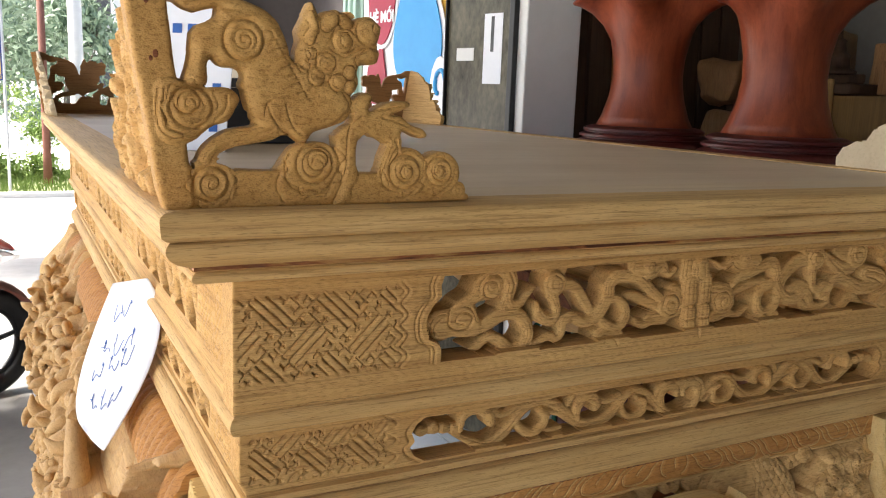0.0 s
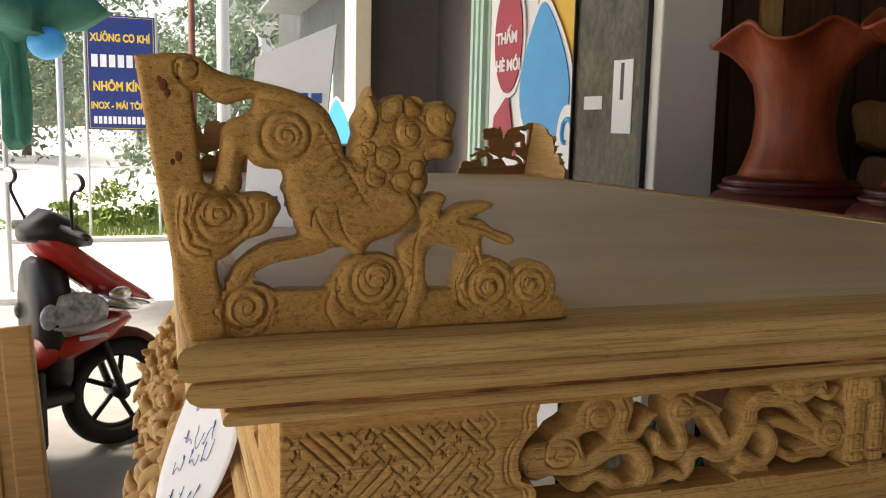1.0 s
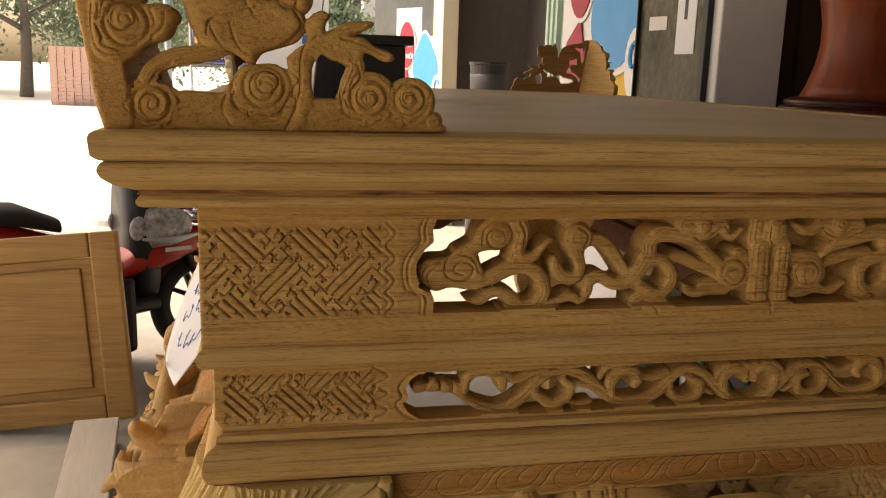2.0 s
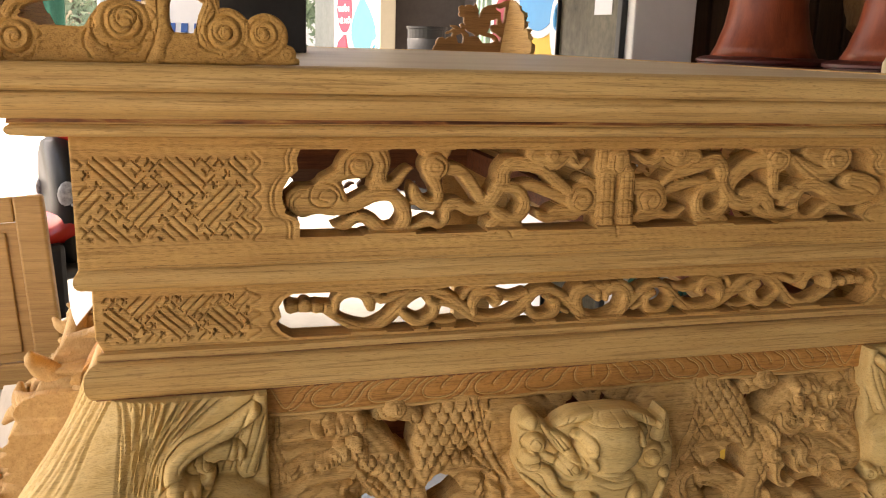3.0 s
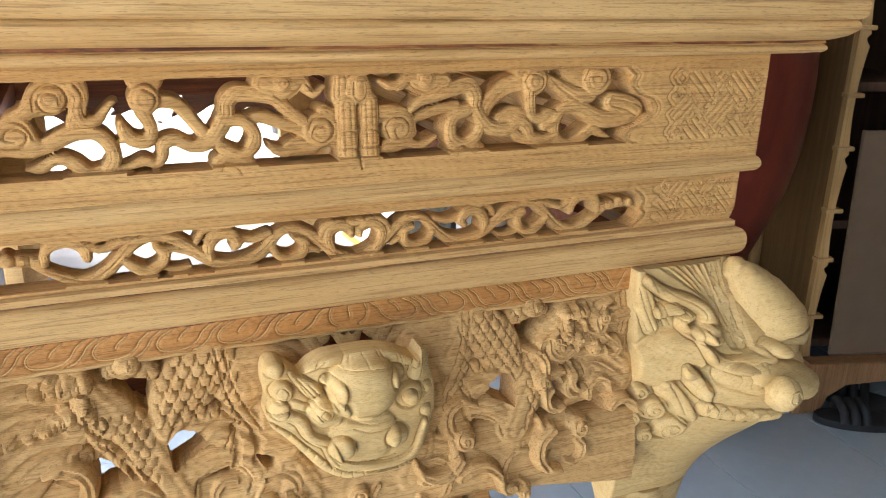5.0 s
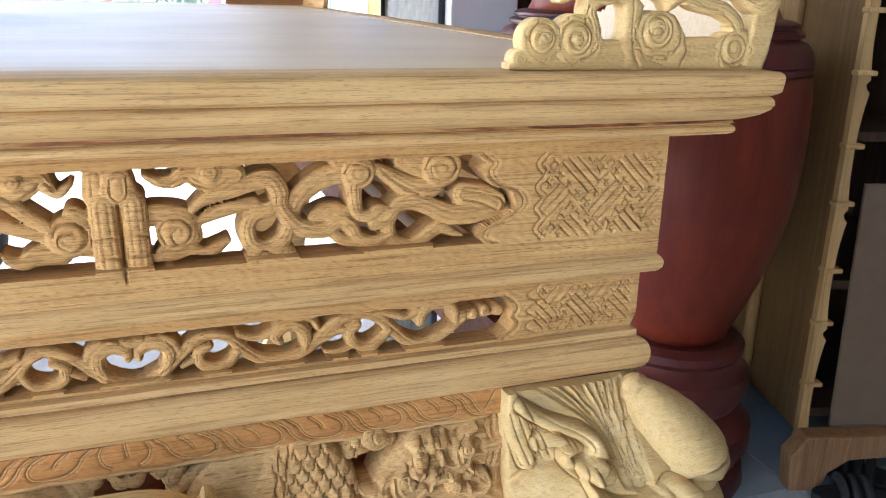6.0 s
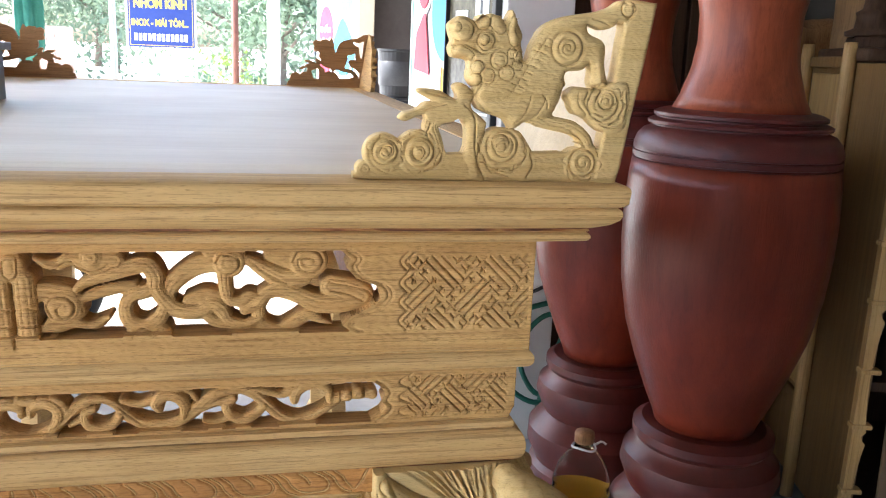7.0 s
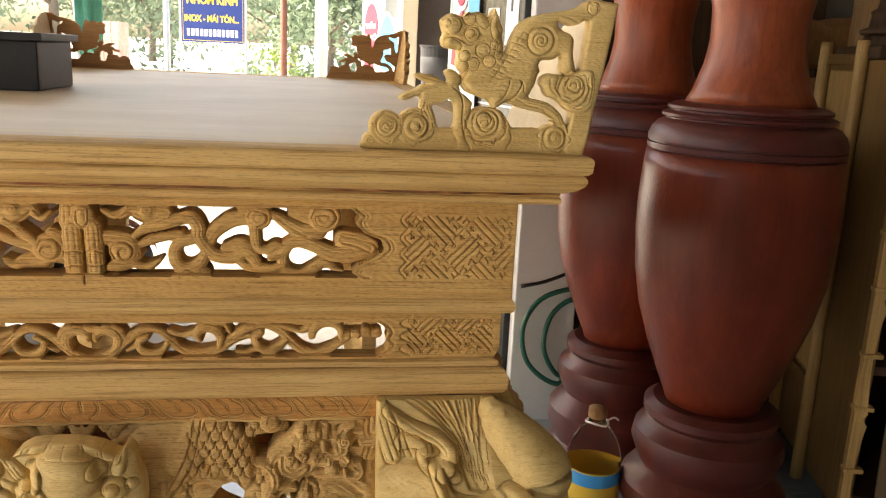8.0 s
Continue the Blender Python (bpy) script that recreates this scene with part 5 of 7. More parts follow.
    c.g([(-60, -12), (-65, -18)], 1.2, 1.8)
    c.g([(-53, -20), (-58, -27)], 1.2, 1.8)
    c.g([(-45, -27), (-48, -35)], 1.2, 1.8)
    c.g([(-36, -32), (-37, -42)], 1.2, 1.8)
    c.g([(-26, -36), (-25, -45)], 1.2, 1.8)
    c.g([(-15, -37), (-13, -47)], 1.2, 1.8)
    c.g([(-4, -38), (-2, -48)], 1.2, 1.8)
    c.g([(7, -38), (10, -48)], 1.2, 1.8)
    c.g([(18, -36), (22, -46)], 1.2, 1.8)
    c.g([(27, -33), (33, -43)], 1.2, 1.8)
    c.g([(-58, 78), (-53, 86)], 1.1, 1.7)
    c.g([(-56, 76), (-49, 83)], 1.1, 1.7)
    c.g([(-36, 79), (-32, 87)], 1.1, 1.7)
    c.g([(-33, 77), (-28, 85)], 1.1, 1.7)
    c.g([(-16, 86), (-14, 78)], 1.1, 1.7)
    c.g([(-3, 89), (1, 79)], 1.1, 1.7)
    c.g([(0, 88), (4, 79)], 1.1, 1.7)
    c.g([(16, 83), (18, 73)], 1.1, 1.7)
    c.g([(20, 81), (22, 72)], 1.1, 1.7)


c = Carving(-104, -110, 104, 104, 1.0)
c.soft = 0.6
mask(c)
c.rough(0.2, 2.4)
under(c.build("dragon_mask", lambda u, v, h: stack3(u + 0.013, 0.014 - h - 0.012 * np.clip(1 - (u / 0.1) ** 2, 0, 1), 0.773 + v), -22, W_PALE, table,
              "bulging dragon mask in fresh pale wood, set on the apron", relief=1.0))


def lion_head(c):
    """The lion head on a knee, nose at the corner: combed mane, brow curl, rolled lip, cheek dome and frills."""
    for k in range(15):
        # long wavy locks round the corner and along the other side
        u = -12 + 11 * k
        c.g([(u, 1), (u + 7, -35), (u + 3, -75), (u + 12, -120), (u + 16, -170), (u + 6, -230), (u + 10, -290)], 2.0 + 0.8 * (k % 2), 2.4)
        c.g([(u + 5, 1), (u + 11, -30), (u + 9, -70), (u + 17, -110)], 1.1, 1.2)
    # cheek dome and the folds under it
    c.lay([(-131, -112, 26), (-112, -102, 27), (-94, -98, 16)], 10, 2)
    c.lay([(-104, -112, 5), (-97, -122, 9), (-86, -137, 9), (-82, -148, 4)], 7, 3)
    c.g([(-104, -110), (-94, -113), (-83, -124), (-80, -134)], 4, 5)
    c.lay([(-118, -140, 11), (-106, -158, 12), (-92, -176, 8)], 6, 2)
    c.g([(-122, -128), (-112, -142), (-98, -170)], 1.4, 1.6)
    # mane locks falling from the slab
    c.lay([(-150, -12, 9), (-140, -42, 12), (-134, -72, 9)], 4, 2)
    for k in range(5):
        c.g([(-157 + 8 * k, -24 - 3 * k), (-150 + 8 * k, -48 - 2 * k), (-140 + 7 * k, -74 + k)], 1.3, 1.8)
    # brow curl with its volute
    c.lay([(-140, -20, 6), (-120, -34, 7), (-100, -42, 7), (-84, -48, 7.5), (-74, -58, 7.5), (-76, -70, 7.5), (-88, -77, 7), (-99, -74, 6), (-102, -65, 5), (-94, -60, 4.5)], 9, 3)
    c.lay([(-124, -55, 8), (-111, -52, 8), (-101, -57, 5)], 6, 2)
    c.g([(-132, -22), (-106, -38), (-88, -46), (-77, -58), (-82, -74)], 1.1, 1.3)
    # the rolled lip with knobs at its ends
    c.lay([(-88, -76, 7), (-83, -90, 7), (-77, -102, 7), (-66, -108, 7.5), (-52, -108, 7.5), (-40, -104, 7.5), (-30, -98, 8)], 11, 2)
    c.lay([(-78, -77, 10), (-72, -82, 8)], 8, 3)
    c.lay([(-27, -97, 9)], 8, 3)
    c.g([(-84, -86), (-78, -98), (-66, -104), (-50, -104)], 1.0, 1.2)
    # fang roll under the lip
    c.lay([(-62, -120, 14), (-54, -126, 13), (-50, -136, 7)], 9, 2)
    for x in (-64, -57, -50):
        c.g([(x - 2, -112), (x + 3, -121), (x + 1, -132)], 1.2, 1.8)
    # frills of the beard
    for k in range(7):
        x, y = -80 + 9.5 * k, -160 - 3.0 * k
        c.lay([(x, y, 6.5), (x + 1, y - 7, 6)], 6, 3)
        c.g([(x, y + 4), (x + 1, y - 9)], 1.0, 1.3)
    # curls of the side mane
    for x, y, r, way in ((-130, -166, 15, 1), (-106, -193, 17, -1), (-152, -178, 13, 1), (-146, -146, 10, -1), (-134, -204, 14, 1)):
        c.lay([(x, y, r)], 0.6 * r, 3)
        c.spiral([(x, y, r * 0.8)], 1.6, 1.3, way, 1.8)
    first, last = [(-134, 1), (-96, -24), (-66, -48), (-62, -74), (-58, -94)], [(-15, -2), (-28, -30), (-38, -62), (-41, -88), (-41, -100)]
    for k in range(30):
        # combed strands of the mane
        f = k / 29
        sway = 2.6 * math.sin(k * 2.3)
        c.g([(a[0] + f * (b[0] - a[0]) + sway * (i in (1, 2)), a[1] + f * (b[1] - a[1])) for i, (a, b) in enumerate(zip(first, last))][: 5 - (k % 4 == 1)], 1.2 + 0.9 * (k % 3 == 0), 1.5 + 1.3 * (k % 3 == 0))


def leg_face(c):
    c.poly([(-152, 4), (152, 4), (152, -300), (-152, -300)], 0, 3)
    lion_head(c)
    c.D = np.minimum(c.D, c.inside([(-152, 4), (152, 4), (152, -300), (-152, -300)]))


def leg_shin(c):
    c.poly([(-152, -298), (152, -298), (110, -420), (110, -700), (150, -780), (150, -888), (-150, -888), (-150, -780), (-110, -700), (-110, -420)], 0, 6)
    for sx in (-1, 1):
        c.s([(sx * 100, -310, 20), (sx * 60, -380, 22), (sx * 80, -450, 16)], 8, 10)
        for k in range(3):
            c.s([(sx * (30 + 45 * k), -800, 20), (sx * (30 + 45 * k), -860, 24)], 26, 16)


def leg_path(u, v, out, sx, sy):
    """Sets a leg's face round a corner: half of it on the short side, half on the long one."""
    r, q = 0.085, 0.085
    over = np.clip((np.abs(u) - q), 0, None)
    ang = np.clip(u / q, -1, 1) * math.pi / 4 + math.pi / 4
    px = -r * np.cos(ang + 0) * 0 + (0.47 - r) + r * np.sin(ang)
    py = (0.044 + r) - r * np.cos(ang)
    nx, ny = np.sin(ang), -np.cos(ang)
    px, py = np.where(u < 0, px - over, px), np.where(u > 0, py + over, py)
    out = out + 0.035 * np.exp(-(u / 0.05) ** 2) * np.exp(-((v + 0.15) / 0.09) ** 2)
    px, py = px + nx * out, py + ny * out
    x = sx * px
    y = np.where(sy > 0, py, DEEP - py)
    return stack3(x, y, 0.894 + v)


def knee(v):
    z = np.clip(-v / 0.894, 0, 1)
    return 0.085 * np.exp(-((z - 0.16) / 0.11) ** 2) - 0.02 * np.exp(-((z - 0.62) / 0.2) ** 2) + 0.035 * np.exp(-((z - 1.0) / 0.1) ** 2)


def dress_head(head, sx, mat):
    """Sets the bald brow, the snout and the nose balls on a knee of the front, standing out at the corner."""
    solid = [("brow", [(0.448, 0.034, 0.874, 0.0151), (0.459, 0.028, 0.861, 0.0240), (0.486, 0.022, 0.829, 0.0350), (0.502, 0.018, 0.803, 0.0405), (0.500, 0.016, 0.790, 0.0330)]),
             ("snout", [(0.445, -0.028, 0.774, 0.0160), (0.493, -0.020, 0.761, 0.0200), (0.536, -0.008, 0.735, 0.0190)]),
             ("nose_ball", [(0.462, -0.050, 0.757, 0.0200)]), ("jaw", [(0.420, -0.006, 0.738, 0.0161), (0.445, -0.010, 0.732, 0.0176), (0.489, -0.008, 0.715, 0.0174)])]
    for name, pts in solid[0 if sx > 0 else 1:]:
        b = bmesh.new()
        if len(pts) > 1:
            tube(b, [Vector((sx * x, y, z)) for x, y, z, r in pts], [r for x, y, z, r in pts], 40, 14, False)
        for x, y, z, r in pts[::max(len(pts) - 1, 1)]:
            ball(b, (sx * x, y, z), r, (1, 1, 1), 36, 24)
        for v in b.verts:
            # short chisel nicks over the round forms
            q = v.co
            v.co = q + 0.0024 * Vector((sx, -1, 0.3)).normalized() * noise.noise((q.x * 240, q.y * 240, q.z * 70)) + 0.0008 * Vector((0, -1, 0)) * noise.noise(q * 420)
        if name == "nose_ball":
            x, y, z, r = pts[0]
            tube(b, [Vector((sx * x, y, z)) + r * Vector((sx * (0.6 - 0.09 * k) * math.cos(k), -0.82 - 0.03 * k, (0.6 - 0.09 * k) * math.sin(k))) for k in range(7)], 0.0016, 6)
        part(name, b, mat, head, smooth=True)


c = Carving(-180, -302, 180, 4, 1.05)
leg_face(c)
c.rough(0.2, 2.6)
c.D = np.minimum(c.D, -8.5 - c.Y)
rough_c = Carving(-180, -302, 180, 4, 4.0)
leg_face(rough_c)
rough_c.D = np.minimum(rough_c.D, -8.5 - rough_c.Y)
d = Carving(-195, -892, 195, -298, 6)
leg_shin(d)
for sx, sy in ((-1, 1), (1, 1), (-1, -1), (1, -1)):
    mat = W_PALE if sy > 0 else W_X
    o = under((c if sy > 0 else rough_c).build("leg_head", lambda u, v, h: leg_path(u, v, knee(v) * (0.12 + 0.88 * np.exp(-(u / 0.11) ** 2)) + h, sx, sy), -45, mat, table, "bulging knee carved as a lion head with combed mane", relief=1.25))
    if sy > 0:
        dress_head(o, sx, mat)
    o2 = under(d.build("leg_shin", lambda u, v, h: leg_path(u, v, knee(v) * (0.12 + 0.88 * np.exp(-(u / 0.11) ** 2)) + h, sx, sy), -45, mat, table, "tapering shin ending in a paw"))
    if sx * sy > 0:
        o.data.flip_normals()
        o2.data.flip_normals()


def side_apron(c):
    """Deeply carved apron of the long side: a tangle of rocks, clouds and coils."""
    rnd = random.Random(5)
    c.poly([(-740, 0), (740, 0), (740, -290), (-740, -290)], -34, 4)
    tangle(c, rnd, 190, -735, 735, -285, -46, 20, 34, -16, 22)
    tangle(c, rnd, 330, 100, 735, -285, -50, 9, 18, -12, 52)
    tangle(c, rnd, 120, 250, 735, -285, -60, 6, 11, 10, 58)
    # a hollow behind the hanging tag
    c.Z = np.where((c.X > 390) & (c.X < 640) & (c.Y > -125), np.minimum(c.Z, -6 + 0.1 * c.Z), c.Z)


c = Carving(-738, -290, 738, 0, 2.2)
side_apron(c)
c.D = np.minimum(c.D, 735 - np.abs(c.X))
o = under(c.build("side_apron", lambda u, v, h: stack3(-0.462 - h - 0.085 * np.sin(np.clip(-v / 0.30, 0, 1) * math.pi * 0.62) ** 0.9, DEEP / 2 - u, 0.894 + v), -50, W_SIDE, table,
                  "deeply carved apron of the long side, a tangle of clouds and coils"))
c = Carving(-738, -290, 738, 0, 4.0)
side_apron(c)
c.D = np.minimum.reduce([c.D, 735 - np.abs(c.X), c.Y + 140 + 14 * np.cos(c.X / 60)])
o = under(c.build("side_apron", lambda u, v, h: stack3(-0.462 - h - 0.085 * np.sin(np.clip(-v / 0.30, 0, 1) * math.pi * 0.62) ** 0.9, DEEP / 2 - u, 0.894 + v), -50, W_SIDE, table,
                  "carved apron of the other long side with a waved lower edge"))
o.matrix_basis = pose(0, DEEP, 0, 0, 0, 180)

# stubby curled leaves and rolled clouds that stand out of the side apron's tangle
rnd = random.Random(31)
for k in range(300):
    y = 0.24 + 1.30 * rnd.random() ** 1.5
    v = rnd.uniform(-0.285, -0.060)
    if 0.30 < y < 0.56 and v > -0.14:
        continue
    root = Vector((-0.467 - 0.085 * math.sin(min(-v / 0.30, 1) * math.pi * 0.62) ** 0.9, y, 0.894 + v))
    out = Vector((-1, rnd.uniform(-0.7, 0.7), rnd.uniform(-0.8, 0.8))).normalized()
    bend = out.cross(Vector((rnd.uniform(-1, 1), rnd.uniform(-1, 1), rnd.uniform(-1, 1)))).normalized()
    size = rnd.uniform(0.016, 0.044)
    b = bmesh.new()
    if k % 3 == 0:
        # a rolled curl lying on the outer face
        side = out.cross(bend)
        pts = [root + out * (0.024 + 0.004 * i) + (0.017 - 0.0024 * i) * (math.cos(1.05 * i) * bend + math.sin(1.05 * i) * side) for i in range(7)]
        tube(b, pts, [0.005 + 0.0010 * (3 - abs(i - 3)) for i in range(7)], 8, 3)
    else:
        tube(b, [root, root + out * size * 0.8, root + out * size * 1.25 + bend * size * 0.25, root + out * size * 1.35 + bend * size * 0.75],
             [0.010, 0.0125, 0.0095, 0.0025], 8, 4)
    under(part("curled_leaf", b, W_SIDE, table, smooth=True))


def flutes(c):
    """A fluted roll along the top of the side apron."""
    c.poly([(-735, 0), (735, 0), (735, -52), (-735, -52)], 0, 1)
    c.Z = np.where(c.D > -3, 14 * np.sqrt(np.clip(1 - ((c.Y + 27) / 27) ** 2, 0, 1)) - 7.0 * np.abs(np.cos((c.X + 0.5 * c.Y) * math.pi / 22)) ** 4, c.Z)


c = Carving(-736, -54, 736, 1, 2.4)
flutes(c)
o = under(c.build("side_leaf_border", lambda u, v, h: stack3(-0.464 + 0.55 * v - h, DEEP / 2 - u, 0.885 + v), -14, W_FRINGE, table, "fluted roll along the top of the side apron"))
opposite("side_leaf_border", o.data, "fluted roll along the top of the side apron")

# smooth tusk-like slat standing out beside the knee on the long side
b = tube(bmesh.new(), [(-0.546, 0.618, 0.833), (-0.549, 0.580, 0.816), (-0.553, 0.516, 0.782), (-0.555, 0.456, 0.743), (-0.554, 0.419, 0.691)], [0.005, 0.010, 0.015, 0.018, 0.019], 12, 6)
under(part("tusk", b, W_SIDE, table, "smooth brown wooden tusk", smooth=True))

# inner frame that closes the view under the slab; shade put into its dark wood
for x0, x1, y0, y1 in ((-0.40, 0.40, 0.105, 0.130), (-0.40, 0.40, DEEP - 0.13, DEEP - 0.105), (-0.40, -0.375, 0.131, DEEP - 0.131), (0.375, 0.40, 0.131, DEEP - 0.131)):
    under(part("inner_rail", boxed(x0, x1, y0, y1, 0.79 if y1 < 0.2 else 0.826, 0.884), W_RESIN_SHADE, table, "rough inner rail"))

# resin knots in the front bracket's post and rim
for x, z, r in ((-0.531, TOP + 0.138, 0.0022), (-0.529, TOP + 0.134, 0.0016), (-0.533, TOP + 0.141, 0.0012), (-0.524, TOP + 0.101, 0.0018), (-0.527, TOP + 0.098, 0.0012)):
    b = ball(bmesh.new(), (x, 0.0037, z), r, (1, 0.12, 1.5), 12, 8)
    under(part("resin_spot", b, W_RESIN_SHADE, table, "dark resin spot", smooth=True))


# ---- the shop and the street ----
OUT = -0.12
g = boxed(-900, 900, -300, 1500, OUT - 0.4, OUT)
tagged(part("ground", g, ROAD), "pale concrete street and yard reaching to the horizon", "ground", kind="structure")
g = boxed(-0.42, 2.6, -4.0, 2.15, OUT - 0.2, -0.006)
floor = tagged(part("floor", g, GROUT), "blue-grey tiled shop floor with grout joints", "floor", kind="structure")
# ground near the shop: the roof's shade is put into darker concrete
g = boxed(-4.5, -0.424, -4.0, 2.15, OUT - 0.2, -0.02)
tagged(part("pavement", g, mottled("roof-shaded grey concrete", (0.20, 0.185, 0.165), (0.30, 0.28, 0.25), 1.8, 0.9, bump=0.3)), "concrete apron before the shop, shade in its grey", "pavement", kind="structure")
# thin slab added over the street, darker to carry the shade
g = boxed(-4.5, 1.6, 2.152, 6.6, OUT - 0.05, OUT + 0.008)
tagged(part("forecourt", g, mottled("shade-darkened concrete", (0.22, 0.21, 0.20), (0.32, 0.31, 0.29), 1.5, 0.9, bump=0.3)), "concrete forecourt with the shade in its grey", "forecourt", kind="structure")
right = boxed(2.45, 2.6, -4.0, 2.15, 0, 2.95)
tagged(part("wall_east", right, WALL), "plain painted shop wall", "wall", kind="structure")
# unseen wall added behind the camera to block light from the south
back = boxed(-1.3, 2.45, -2.65, -2.5, OUT, 2.95)
tagged(part("wall_south", back, WALL), "unseen plain wall added to hold back light from the south", "wall", kind="structure")
bmw = boxed(1.17, 2.45, 2.0, 2.15, OUT, 2.95)
tagged(part("wall_north", bmw, WALL), "plain painted wall beside the shop opening", "wall", kind="structure")
# ceiling out of view, carried past the shop to block sun and sky
ceil = boxed(-3.3, 2.6, -2.75, 4.4, 2.95, 3.07)
tagged(part("ceiling", ceil, CEIL), "unseen plain sheet ceiling of the shop, extended outdoors to give shade", "ceiling", kind="structure")
pil = boxed(0.945, 1.165, 1.86, 2.14, OUT, 2.949, bevel=0.006)
tagged(part("pillar", pil, PLASTER), "square white plastered pillar at the shop front", "pillar", kind="structure")


# ---- red wooden vases ----
def vase(at, turn):
    v = base("wooden_vase", (*at, 0), "tall turned vase of polished red wood with ruffled lip", "vase", "pair of tall vases", turn=turn)
    foot = [(0.0, 0.0), (0.205, 0.0), (0.212, 0.02), (0.205, 0.06), (0.19, 0.075), (0.195, 0.09), (0.215, 0.13), (0.213, 0.18), (0.185, 0.215), (0.17, 0.23), (0.178, 0.245),
            (0.196, 0.29), (0.19, 0.325), (0.165, 0.345), (0.16, 0.36), (0.172, 0.375), (0.172, 0.395), (0.15, 0.41)]
    ft = part("foot", lathe(bmesh.new(), foot, 96), W_VASE_RING, v, "dark stepped foot ring", smooth=True)
    ft.data.set_sharp_from_angle(angle=radians(34))
    body = [(0.12, 0.405), (0.128, 0.43), (0.15, 0.48), (0.185, 0.57), (0.214, 0.66), (0.233, 0.76), (0.241, 0.86), (0.242, 0.94), (0.238, 1.02), (0.233, 1.062)]
    part("body", lathe(bmesh.new(), body, 72), W_VASE, v, smooth=True)
    band = [(0.2335, 1.062), (0.2290, 1.0635), (0.2290, 1.0665), (0.2335, 1.068), (0.2335, 1.079), (0.2290, 1.0805), (0.2290, 1.0835), (0.233, 1.085), (0.2325, 1.097), (0.226, 1.115),
            (0.213, 1.130), (0.194, 1.138), (0.194, 1.141), (0.204, 1.144), (0.205, 1.151), (0.194, 1.156), (0.185, 1.157), (0.185, 1.160), (0.192, 1.163), (0.192, 1.170), (0.180, 1.176), (0.164, 1.180)]
    sh = part("shoulder", lathe(bmesh.new(), band, 96), W_VASE_RING, v, "dark rounded shoulder with turned rings", smooth=True)
    sh.data.set_sharp_from_angle(angle=radians(38))

    def ruffle(a, r, z, k):
        w = max(0.0, (z - 1.45) / 0.14)
        return r * (1 + 0.12 * w * math.cos(5 * a)), z - 0.030 * w * math.cos(5 * a)
    neck = [(0.158, 1.17), (0.138, 1.21), (0.119, 1.27), (0.110, 1.33), (0.112, 1.39), (0.124, 1.45), (0.144, 1.505), (0.174, 1.550), (0.205, 1.575), (0.222, 1.580), (0.226, 1.588),
            (0.218, 1.594), (0.19, 1.585), (0.16, 1.555), (0.132, 1.505), (0.112, 1.44), (0.1, 1.38)]
    part("neck", lathe(bmesh.new(), neck, 96, wave=ruffle), W_VASE_NECK, v, "orange-red neck flaring to a ruffled lip", smooth=True)
    return v


v0 = vase((1.295, 1.09), 20)
copy_thing(v0, pose(1.23, 1.575, 0, 0, 0, 75))


# ---- oil bottle with a wire round its neck ----
bottle = base("oil_bottle", (1.02, 1.18, 0), "large clear plastic bottle with yellow label and murky oil", "bottle")
prof = [(0.0, 0.0), (0.066, 0.0), (0.074, 0.012), (0.074, 0.05), (0.071, 0.056), (0.074, 0.062), (0.074, 0.175), (0.071, 0.181), (0.074, 0.187), (0.073, 0.22), (0.062, 0.26), (0.042, 0.29), (0.024, 0.305), (0.022, 0.33)]
part("shell", lathe(bmesh.new(), prof, 32), PET, bottle, "clear ribbed shell", smooth=True)
part("oil", lathe(bmesh.new(), [(0.0, 0.004), (0.064, 0.004), (0.068, 0.014), (0.068, 0.058), (0.0, 0.059)], 32), OIL, bottle, "murky yellowish oil", smooth=True)


def sleeve(prof, n=40):
    """A turned band, open above and below."""
    b = lathe(bmesh.new(), prof, n)
    bmesh.ops.delete(b, geom=[f for f in b.faces if len(f.verts) > 4], context="FACES_ONLY")
    return b


lab = sleeve([(0.0748, 0.085), (0.0754, 0.0855), (0.0754, 0.189), (0.0748, 0.19)])
part("label", lab, YELLOW, bottle, "yellow printed label", smooth=True)
part("label_band", sleeve([(0.0757, 0.150), (0.0759, 0.151), (0.0759, 0.186), (0.0757, 0.187)]), SKYBLUE, bottle, "blue band on the label", smooth=True)
part("cap", lathe(bmesh.new(), [(0.0, 0.325), (0.025, 0.325), (0.026, 0.345), (0.024, 0.352), (0.0, 0.353)], 24), W_ROOT, bottle, "brown screw cap", smooth=True)
wire = bmesh.new()
tube(wire, [(0.03 * math.cos(a), 0.03 * math.sin(a), 0.312 + 0.004 * math.sin(2 * a)) for a in np.linspace(0, 6.28, 13)], 0.003, 6)
tube(wire, [(0.03, 0, 0.313), (0.05, 0.005, 0.318), (0.062, 0.0, 0.312)], 0.003, 6)
part("wire_loop", wire, WHITE, bottle, "white wire loop", smooth=True)

# ---- hose on the pillar's foot ----
hose = base("garden_hose", (1.05, 1.80, 0), "coil of thin green hose hung beside the pillar", "hose")
h = bmesh.new()
tube(h, [(0.20, 0.0, 0.52), (0.10, 0.03, 0.50), (-0.02, 0.03, 0.46), (-0.08, 0.02, 0.36), (-0.06, 0.0, 0.24), (0.04, -0.02, 0.17), (0.13, -0.02, 0.22), (0.16, 0.0, 0.36),
         (0.1, 0.02, 0.46), (0.02, 0.03, 0.40), (0.0, 0.02, 0.28), (0.06, 0.0, 0.19), (0.12, -0.01, 0.28), (0.15, 0.0, 0.44), (0.1, 0.0, 0.3), (0.05, -0.02, 0.1), (0.12, -0.04, 0.011)], 0.009, 8)
part("coil", h, GREENHOSE, hose, smooth=True)
